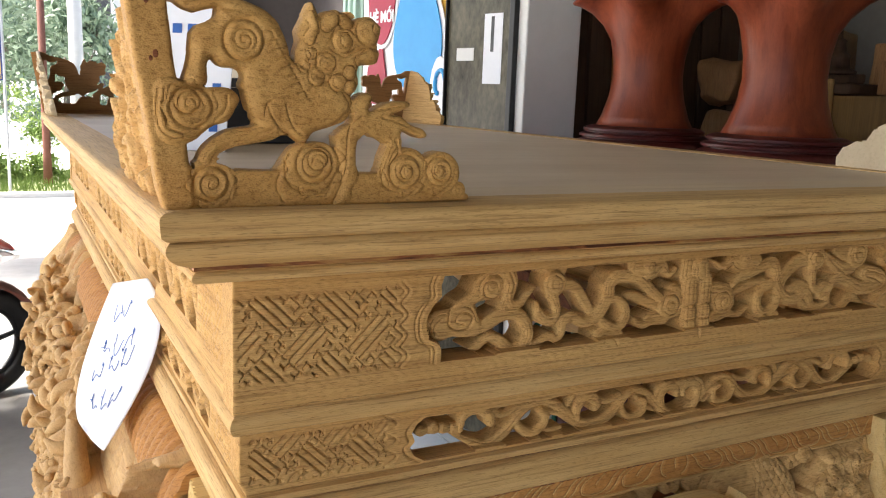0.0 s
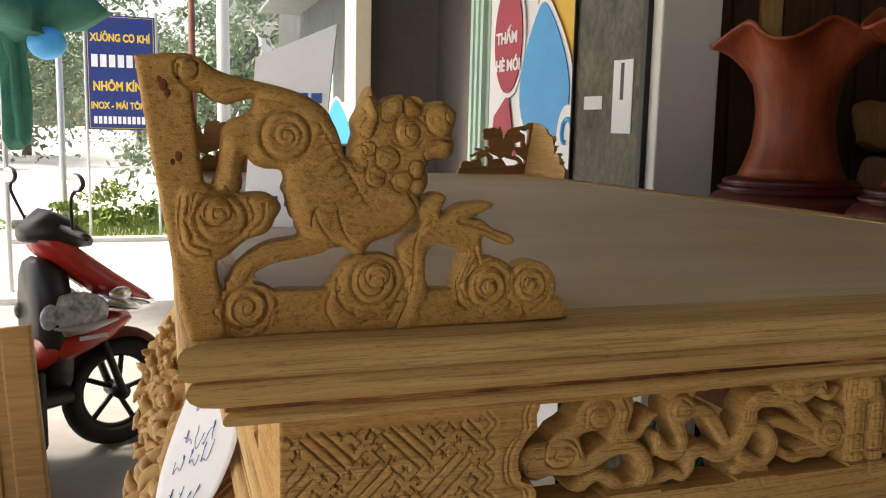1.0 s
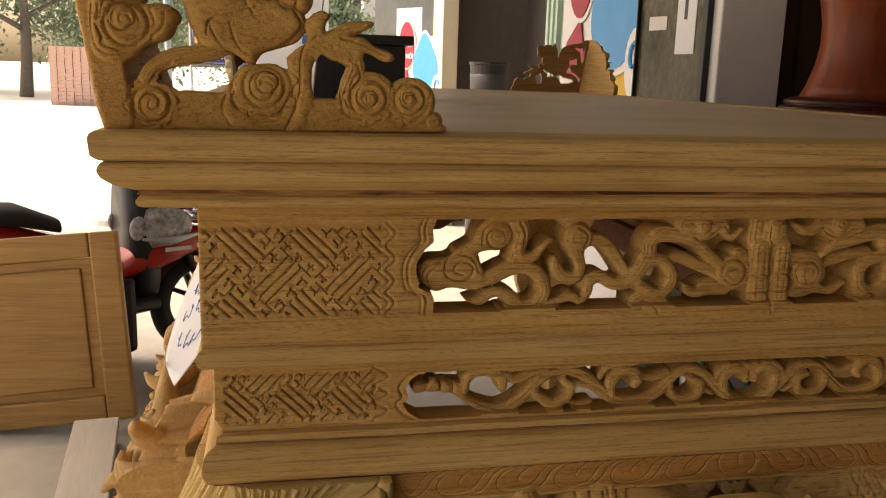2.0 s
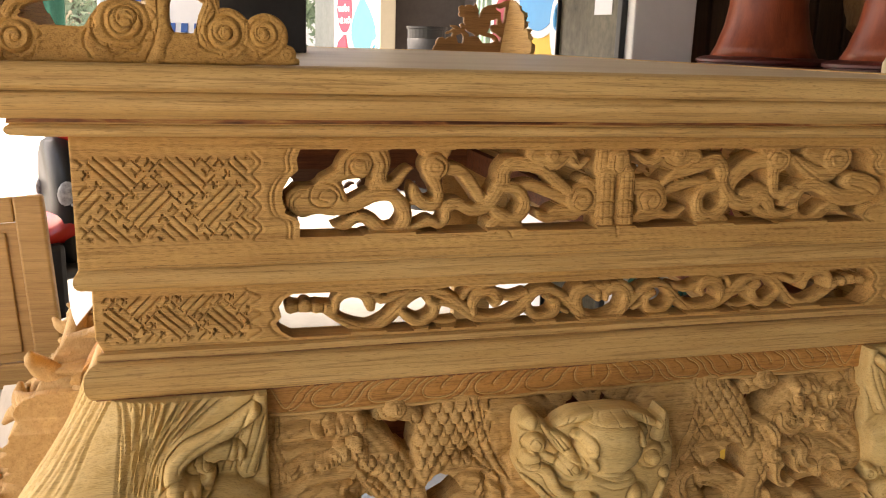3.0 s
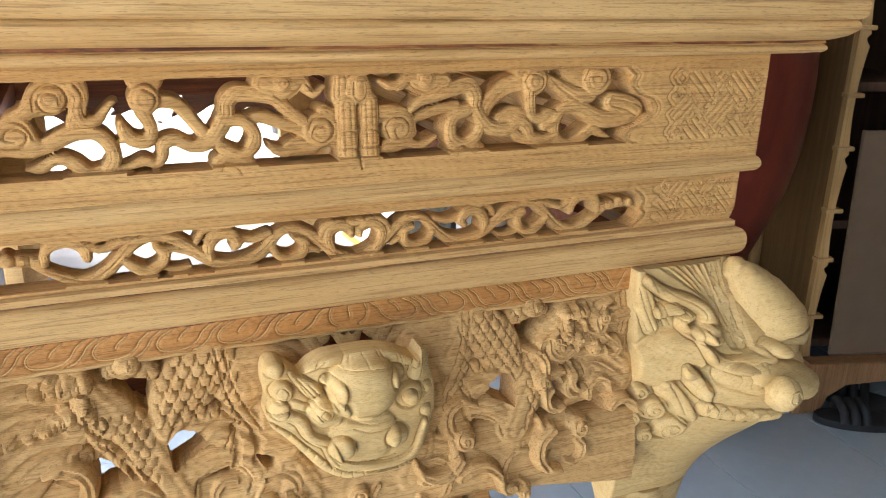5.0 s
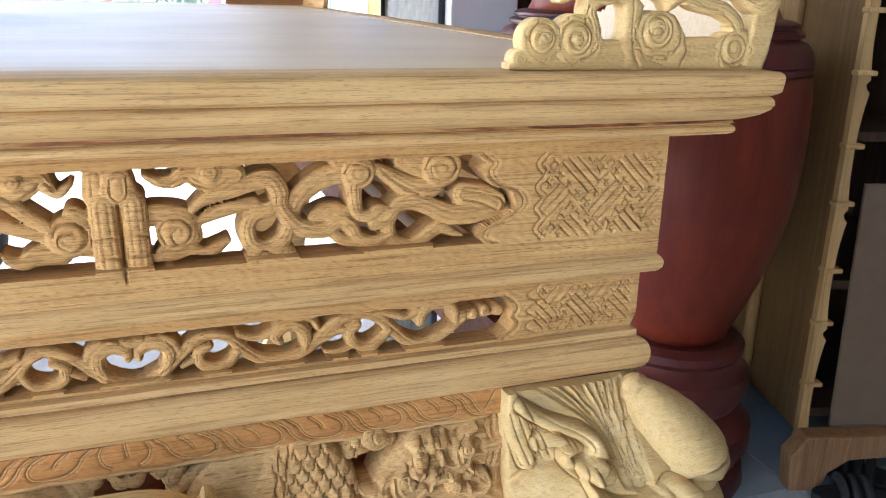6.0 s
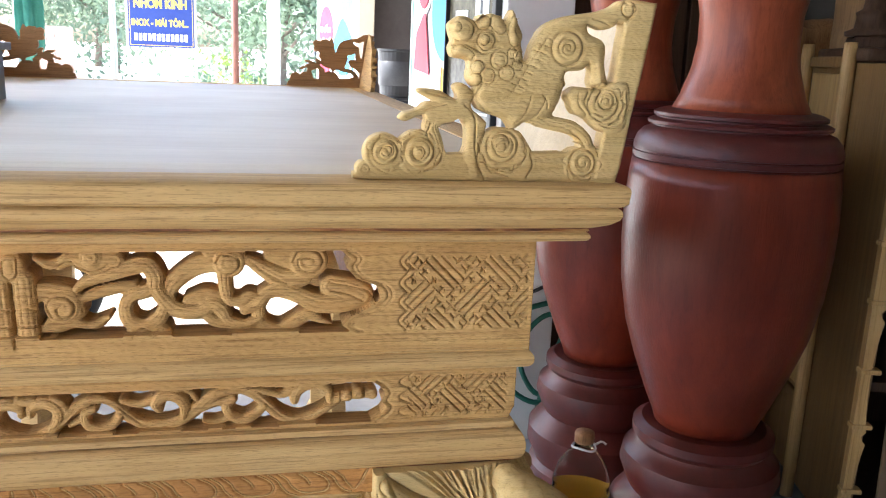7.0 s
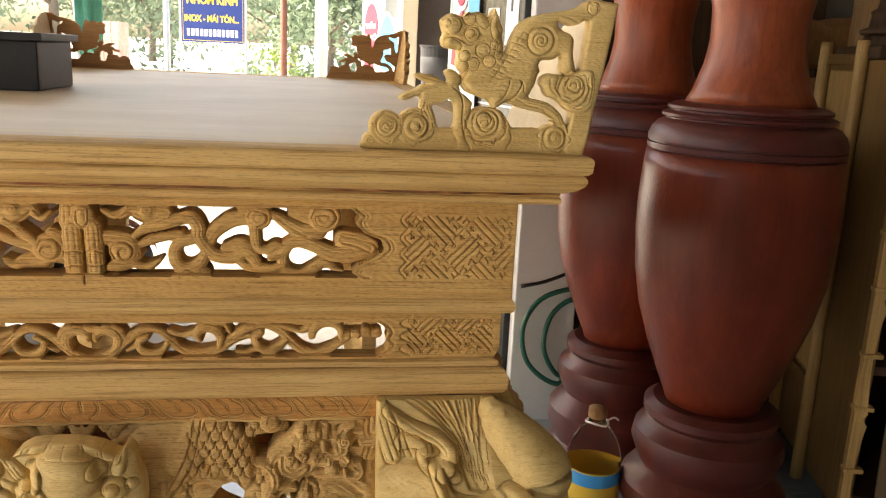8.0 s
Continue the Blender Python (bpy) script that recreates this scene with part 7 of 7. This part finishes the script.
part("cloth", cl, GREENCLOTH, um, "hanging green cloth", smooth=True)
cl = bmesh.new()
lathe(cl, [(0.05, 2.05), (0.5, 2.12), (0.62, 2.25), (0.5, 2.42), (0.2, 2.6), (0.03, 2.7)], 36, wave=drape)
part("canopy_roll", cl, GREENCLOTH, um, "bundled canopy", smooth=True)
bg = bmesh.new()
ball(bg, (0.36, -0.25, 2.02), 0.14, (1, 0.8, 0.9))
part("blue_bag", bg, SKYBLUE, um, "blue plastic bag", smooth=True)


# ---- scooters ----
def scooter(at, turn):
    s_ = base("scooter", at, "red and black motor scooter with chrome mirror, parked on the concrete", "motor scooter", turn=turn)
    for wx, lab in ((0.63, "front_wheel"), (-0.63, "rear_wheel")):
        ty = bmesh.new()
        for i in range(40):
            a = 2 * math.pi * i / 40
            for j in range(10):
                b = 2 * math.pi * j / 10
                rr = 0.205 + 0.042 * math.cos(b)
                ty.verts.new((wx + rr * math.cos(a), 0.042 * math.sin(b), 0.248 + rr * math.sin(a)))
        ty.verts.ensure_lookup_table()
        for i in range(40):
            for j in range(10):
                ty.faces.new((ty.verts[i * 10 + j], ty.verts[((i + 1) % 40) * 10 + j], ty.verts[((i + 1) % 40) * 10 + (j + 1) % 10], ty.verts[i * 10 + (j + 1) % 10]))
        wheel = part(lab, ty, RUBBER, s_, "black tyre", smooth=True)
        rim = bmesh.new()
        tube(rim, [(wx + 0.165 * math.cos(a), 0, 0.248 + 0.165 * math.sin(a)) for a in np.linspace(0, 6.2832, 25)], 0.014, 8, 2)
        for k in range(5):
            a = 2 * math.pi * k / 5
            tube(rim, [(wx + 0.03 * math.cos(a), 0, 0.248 + 0.03 * math.sin(a)), (wx + 0.16 * math.cos(a + 0.15), 0, 0.248 + 0.16 * math.sin(a + 0.15))], 0.012, 6, 0)
        tube(rim, [(wx, -0.06, 0.248), (wx, 0.06, 0.248)], 0.035, 12, 0)
        part("rim", rim, BLACK, wheel, "black cast spokes", smooth=True)
    fk = bmesh.new()
    for y in (-0.062, 0.062):
        tube(fk, [(0.63, y, 0.248), (0.50, y, 0.62)], 0.017, 8, 0)
    part("fork", fk, BLACK, s_, smooth=True)
    md = bmesh.new()
    rows = []
    for i in range(13):
        a = radians(20 + 140 * i / 12)
        rows.append([md.verts.new((0.63 + (0.275 - 0.02 * abs(t)) * math.cos(a), 0.062 * t, 0.248 + (0.285 - 0.035 * t * t) * math.sin(a))) for t in (-1, -0.5, 0, 0.5, 1)])
    for p, q in zip(rows, rows[1:]):
        for j in range(4):
            md.faces.new((p[j], p[j + 1], q[j + 1], q[j]))
    bmesh.ops.solidify(md, geom=md.faces[:], thickness=0.008)
    part("front_fender", md, RUST, s_, "dark red fender", smooth=True)

    def shell(sections, name, mat, lab=""):
        """A panel lofted through (x, z low, z high, half width)."""
        b, rings = bmesh.new(), []
        for x0, z0, x1, z1, w in sections:
            ring = []
            for i in range(14):
                a = 2 * math.pi * i / 14
                f = 0.5 + 0.5 * math.sin(a)
                ring.append(b.verts.new((x0 + f * (x1 - x0), w * math.copysign(abs(math.cos(a)) ** 0.6, math.cos(a)), z0 + f * (z1 - z0))))
            rings.append(ring)
        for p, q in zip(rings, rings[1:]):
            for i in range(14):
                b.faces.new((p[i], p[(i + 1) % 14], q[(i + 1) % 14], q[i]))
        b.faces.new(rings[0][::-1])
        b.faces.new(rings[-1])
        bmesh.ops.recalc_face_normals(b, faces=b.faces)
        return part(name, b, mat, s_, lab, smooth=True)
    shell([(0.80, 0.63, 0.78, 0.67, 0.02), (0.66, 0.66, 0.62, 0.78, 0.09), (0.50, 0.72, 0.44, 0.92, 0.12), (0.40, 0.80, 0.33, 1.0, 0.11), (0.31, 0.88, 0.28, 0.97, 0.08)], "front_fairing", REDPAINT, "glossy red upper fairing")
    shell([(0.70, 0.56, 0.68, 0.60, 0.03), (0.58, 0.50, 0.56, 0.62, 0.12), (0.40, 0.44, 0.38, 0.60, 0.15), (0.20, 0.40, 0.20, 0.50, 0.14)], "lower_fairing", REDPAINT, "glossy red lower fairing")
    shell([(0.40, 0.30, 0.40, 0.84, 0.11), (0.33, 0.28, 0.31, 0.88, 0.15), (0.28, 0.30, 0.27, 0.86, 0.13)], "leg_shield", BLACK, "black leg shield")
    shell([(0.82, 0.60, 0.81, 0.64, 0.02), (0.70, 0.60, 0.68, 0.68, 0.11), (0.54, 0.64, 0.52, 0.72, 0.145)], "headlight", CHROME, "clear headlight")
    for y in (-1, 1):
        part("side_panel", ball(bmesh.new(), (0.40, 0.125 * y, 0.64), 0.13, (1.1, 0.22, 0.72), 20, 12), GRAPHIC, s_, "white printed side panel", smooth=True)
        part("trim_strip", tube(bmesh.new(), [(0.30, 0.158 * y, 0.60), (0.42, 0.165 * y, 0.585), (0.58, 0.135 * y, 0.60)], [0.006, 0.018, 0.006], 8), STEEL, s_, "silver trim strip", smooth=True)
        part("name_bar", boxed(0.40, 0.52, 0.158 * y - 0.003, 0.158 * y + 0.003, 0.535, 0.552), WHITE, s_, "small white bar")
    part("side_guard", boxed(0.06, 0.27, -0.16, 0.16, 0.10, 0.44, bevel=0.03), BLACK, s_, "black plastic guard")
    shell([(0.52, 0.90, 0.52, 0.95, 0.05), (0.43, 0.90, 0.43, 1.03, 0.11), (0.34, 0.92, 0.34, 1.07, 0.12), (0.25, 0.94, 0.25, 1.0, 0.06)], "handlebar_cowl", BLACK, "black cowl")
    shell([(0.38, 0.26, 0.38, 0.34, 0.14), (0.1, 0.24, 0.1, 0.33, 0.15), (-0.15, 0.25, -0.15, 0.36, 0.13)], "footboard", BLACK)
    shell([(0.02, 0.36, 0.02, 0.62, 0.10), (-0.2, 0.36, -0.2, 0.70, 0.15), (-0.5, 0.46, -0.5, 0.74, 0.16), (-0.8, 0.62, -0.8, 0.78, 0.10), (-0.9, 0.70, -0.9, 0.78, 0.05)], "rear_body", REDPAINT, "red side covers")
    shell([(0.0, 0.64, 0.0, 0.70, 0.08), (-0.15, 0.68, -0.15, 0.77, 0.13), (-0.5, 0.72, -0.5, 0.80, 0.15), (-0.82, 0.77, -0.82, 0.83, 0.09)], "seat", RUBBER, "black seat")
    shell([(-0.15, 0.2, -0.15, 0.4, 0.10), (-0.45, 0.18, -0.45, 0.42, 0.12), (-0.72, 0.22, -0.72, 0.34, 0.06)], "engine", BLACK)
    mf = bmesh.new()
    tube(mf, [(-0.30, -0.14, 0.24), (-0.6, -0.15, 0.28), (-0.85, -0.15, 0.36)], [0.03, 0.05, 0.05], 10)
    part("muffler", mf, CHROME, s_, "chrome muffler", smooth=True)
    hb = bmesh.new()
    tube(hb, [(0.36, -0.34, 0.98), (0.36, -0.1, 1.0), (0.36, 0.1, 1.0), (0.36, 0.34, 0.98)], 0.014, 8)
    part("handlebar", hb, BLACK, s_, smooth=True)
    for y in (-1, 1):
        mr = bmesh.new()
        tube(mr, [(0.36, 0.22 * y, 1.0), (0.33, 0.28 * y, 1.12), (0.34, 0.30 * y, 1.16)], 0.007, 6)
        ball(mr, (0.34, 0.31 * y, 1.19), 0.06, (0.22, 1.15, 0.62), 16, 10)
        mirror = part("mirror", mr, BLACK, s_, "black mirror on a stalk", smooth=True)
        part("mirror_glass", ball(bmesh.new(), (0.330, 0.31 * y, 1.19), 0.054, (0.12, 1.15, 0.6), 16, 10), CHROME, mirror, "silvered glass", smooth=True)
    for y in (-1, 1):
        part("indicator", ball(bmesh.new(), (0.60, 0.11 * y, 0.70), 0.045, (1.2, 0.5, 0.7)), CHROME, s_, "clear indicator", smooth=True)
    tl = ball(bmesh.new(), (-0.9, 0, 0.74), 0.05, (0.6, 1.4, 0.7))
    part("tail_light", tl, CRIMSON, s_, "red tail light", smooth=True)
    return s_


scooter((-1.30, 3.09, OUT), 30)

# ---- stack of bricks ----
bs = base("brick_stack", (-6.1, 28.0, OUT), "pallet stacks of new red bricks beside the road", "brick stack")
bm_b = boxed(-0.11, 0.11, -0.05, 0.05, -0.03, 0.03)
brick0 = part("brick", bm_b, BRICK, bs)
rnd = random.Random(8)
first = True
for lev in range(16):
    for i in range(6):
        m = Matrix.Translation((-1.0 + 0.235 * i + rnd.uniform(-0.01, 0.01), rnd.uniform(-0.02, 0.02), 0.03 + 0.115 * lev)) @ Matrix.Diagonal((1, 1, 1.8, 1))
        if first:
            brick0.matrix_basis, first = m, False
        else:
            o = new("brick", brick0.data)
            o.parent, o.matrix_basis = bs, m
part("stack_core", boxed(-1.1, 0.28, 0.06, 1.6, 0.0, 1.82), BRICK, bs)


# ---- planting ----
def leaves(name, parent, centre, size, n, leaf, seed, mat=HAZY_LEAF):
    """A crown of many small leaf blades in uneven clumps."""
    r = np.random.RandomState(seed)
    lumps = r.normal(size=(max(6, n // 220), 3)) * np.array(size) * 0.42
    c = lumps[r.randint(len(lumps), size=n)] + r.normal(size=(n, 3)) * np.array(size) * 0.13 + np.array(centre)
    d1 = r.normal(size=(n, 3))
    d1 /= np.linalg.norm(d1, axis=1)[:, None]
    d2 = np.cross(d1, r.normal(size=(n, 3)))
    d2 /= np.linalg.norm(d2, axis=1)[:, None]
    L = leaf * r.uniform(0.6, 1.4, (n, 1))
    vs = np.stack([c - d1 * L, c + d2 * L * 0.4, c + d1 * L, c - d2 * L * 0.4], 1).reshape(-1, 3)
    fs = np.arange(4 * n).reshape(-1, 4)
    return mesh_ob(name, vs.tolist(), fs.tolist(), mat, parent, smooth=False)


def tree(at, h, w, seed, n=6500):
    t_ = base("tree", at, "leafy green tree beside the road", "tree", "trees along the road")
    r = random.Random(seed)
    tr = bmesh.new()
    tube(tr, [(0, 0, 0), (0.1 * r.uniform(-1, 1), 0.1, h * 0.3), (0.2 * r.uniform(-1, 1), 0, h * 0.75)], [0.035 * h, 0.025 * h, 0.008 * h], 8)
    for k in range(6):
        a, z = r.uniform(0, 6.28), h * r.uniform(0.28, 0.6)
        tube(tr, [(0, 0, z), (0.25 * w * math.cos(a), 0.25 * w * math.sin(a), z + 0.12 * h), (0.42 * w * math.cos(a), 0.42 * w * math.sin(a), z + 0.25 * h)], [0.015 * h, 0.01 * h, 0.003 * h], 6)
    part("trunk", tr, BARK, t_, smooth=True)
    leaves("crown", t_, (0, 0, h * 0.66), (w, w, h * 0.6), n, 0.045 * h ** 0.5 * 1.25, seed)
    return t_


for k, (x, y, h_, w) in enumerate(((-9.5, 34, 7.5, 6), (-13, 38, 9, 7), (-6.5, 42, 6, 7), (-0.6, 40, 5.4, 6), (-17, 40, 10, 8), (0.8, 22, 3.6, 2.4), (-9, 52, 7, 9), (-2, 55, 6, 9), (5, 56, 6, 9), (-24, 50, 12, 10))):
    tree((x, y, OUT), h_, w, 20 + k)
for k, (x, y, w, h_) in enumerate(((-0.95, 12.2, 1.2, 0.65), (-1.6, 12.4, 0.8, 0.3), (0.5, 15.5, 1.4, 1.1), (-0.3, 12.6, 0.8, 0.5))):
    bu = base("bush", (x, y, OUT), "low bright green bush on the verge", "bush", "bushes on the verge")
    leaves("foliage", bu, (0, 0, h_ * 0.45), (w, w * 0.6, h_ * 0.8), 900, 0.05, 70 + k, GRASSY)
gr = np.random.RandomState(4)
n = 5000
gx_, gy_ = gr.uniform(-2.2, 2.5, n), gr.uniform(10.7, 13.6, n)
hh = gr.uniform(0.04, 0.16, n)
dx = gr.normal(size=(n, 2)) * 0.03
vs = np.stack([np.stack([gx_ - 0.008, gy_, np.full(n, OUT)], 1), np.stack([gx_ + 0.008, gy_, np.full(n, OUT)], 1), np.stack([gx_ + dx[:, 0], gy_ + dx[:, 1], OUT + hh], 1)], 1).reshape(-1, 3)
tagged(mesh_ob("grass", vs.tolist(), np.arange(3 * n).reshape(-1, 3).tolist(), GRASSY, smooth=False), "tufts of grass on the road verge", "grass", kind="stuff")
tagged(part("verge", boxed(-2.3, 2.5, 10.6, 13.7, OUT - 0.05, OUT + 0.012), mottled("grassy soil", (0.14, 0.17, 0.06), (0.24, 0.24, 0.12), 3, 0.95)), "grassy strip of soil along the road", "verge", kind="structure")
tagged(part("kerb", boxed(-2.3, 2.5, 10.42, 10.598, OUT - 0.05, OUT + 0.06, 0.01), CONCRETE), "low concrete kerb", "kerb", kind="structure")

# ---- house across the road ----
ho = base("house", (4.3, 33, OUT), "grey three-storey house with arched openings and red tiled roof", "house")
part("wall", boxed(-2.6, 2.6, 0, 6, 0, 8.6), mottled("grey render", (0.40, 0.40, 0.40), (0.50, 0.50, 0.49), 1, 0.9), ho)
part("roof", extrude_outline(bmesh.new(), [(-3.0, 8.602), (3.0, 8.602), (0.0, 10.4)], 6.4, 0, Matrix.Translation((0, -0.3, 0))), BRICK, ho, "red tiled roof")
for lev in range(3):
    for k in range(3):
        x, z = -1.7 + 1.7 * k, 0.9 + 2.7 * lev
        w_ = part("window", extrude_outline(bmesh.new(), [(x - 0.5, z)] + [(x + 0.5, z)] + [(x + 0.5 * math.cos(a), z + 1.2 + 0.45 * math.sin(a)) for a in np.linspace(0, 3.1416, 9)], 0.08, 0, Matrix.Translation((0, -0.07, 0))), WHITE, ho, "arched white surround")
        part("pane", extrude_outline(bmesh.new(), [(x - 0.38, z + 0.08), (x + 0.38, z + 0.08)] + [(x + 0.38 * math.cos(a), z + 1.15 + 0.36 * math.sin(a)) for a in np.linspace(0, 3.1416, 9)], 0.03, 0, Matrix.Translation((0, -0.085, 0))), GREYBOX, w_, "dark arched pane")
    part("balcony", boxed(-2.8, 2.8, -0.7, -0.09, 2.6 + 2.7 * lev, 2.75 + 2.7 * lev), CONCRETE, ho)

# ---- floor tiles, nearest the camera's right ----
tile_bm = boxed(-0.1985, 0.1985, -0.1985, 0.1985, -0.005, 0.0, 0.001)
t0 = part("tile", tile_bm, TILE, floor)
k = 0
for i in range(7):
    for j in range(15):
        m = Matrix.Translation((-0.22 + 0.4 * i, -3.7 + 0.4 * j, 0))
        if k == 0:
            t0.matrix_basis = m
        else:
            o = new("tile", t0.data)
            o.parent, o.matrix_basis = floor, m
        k += 1
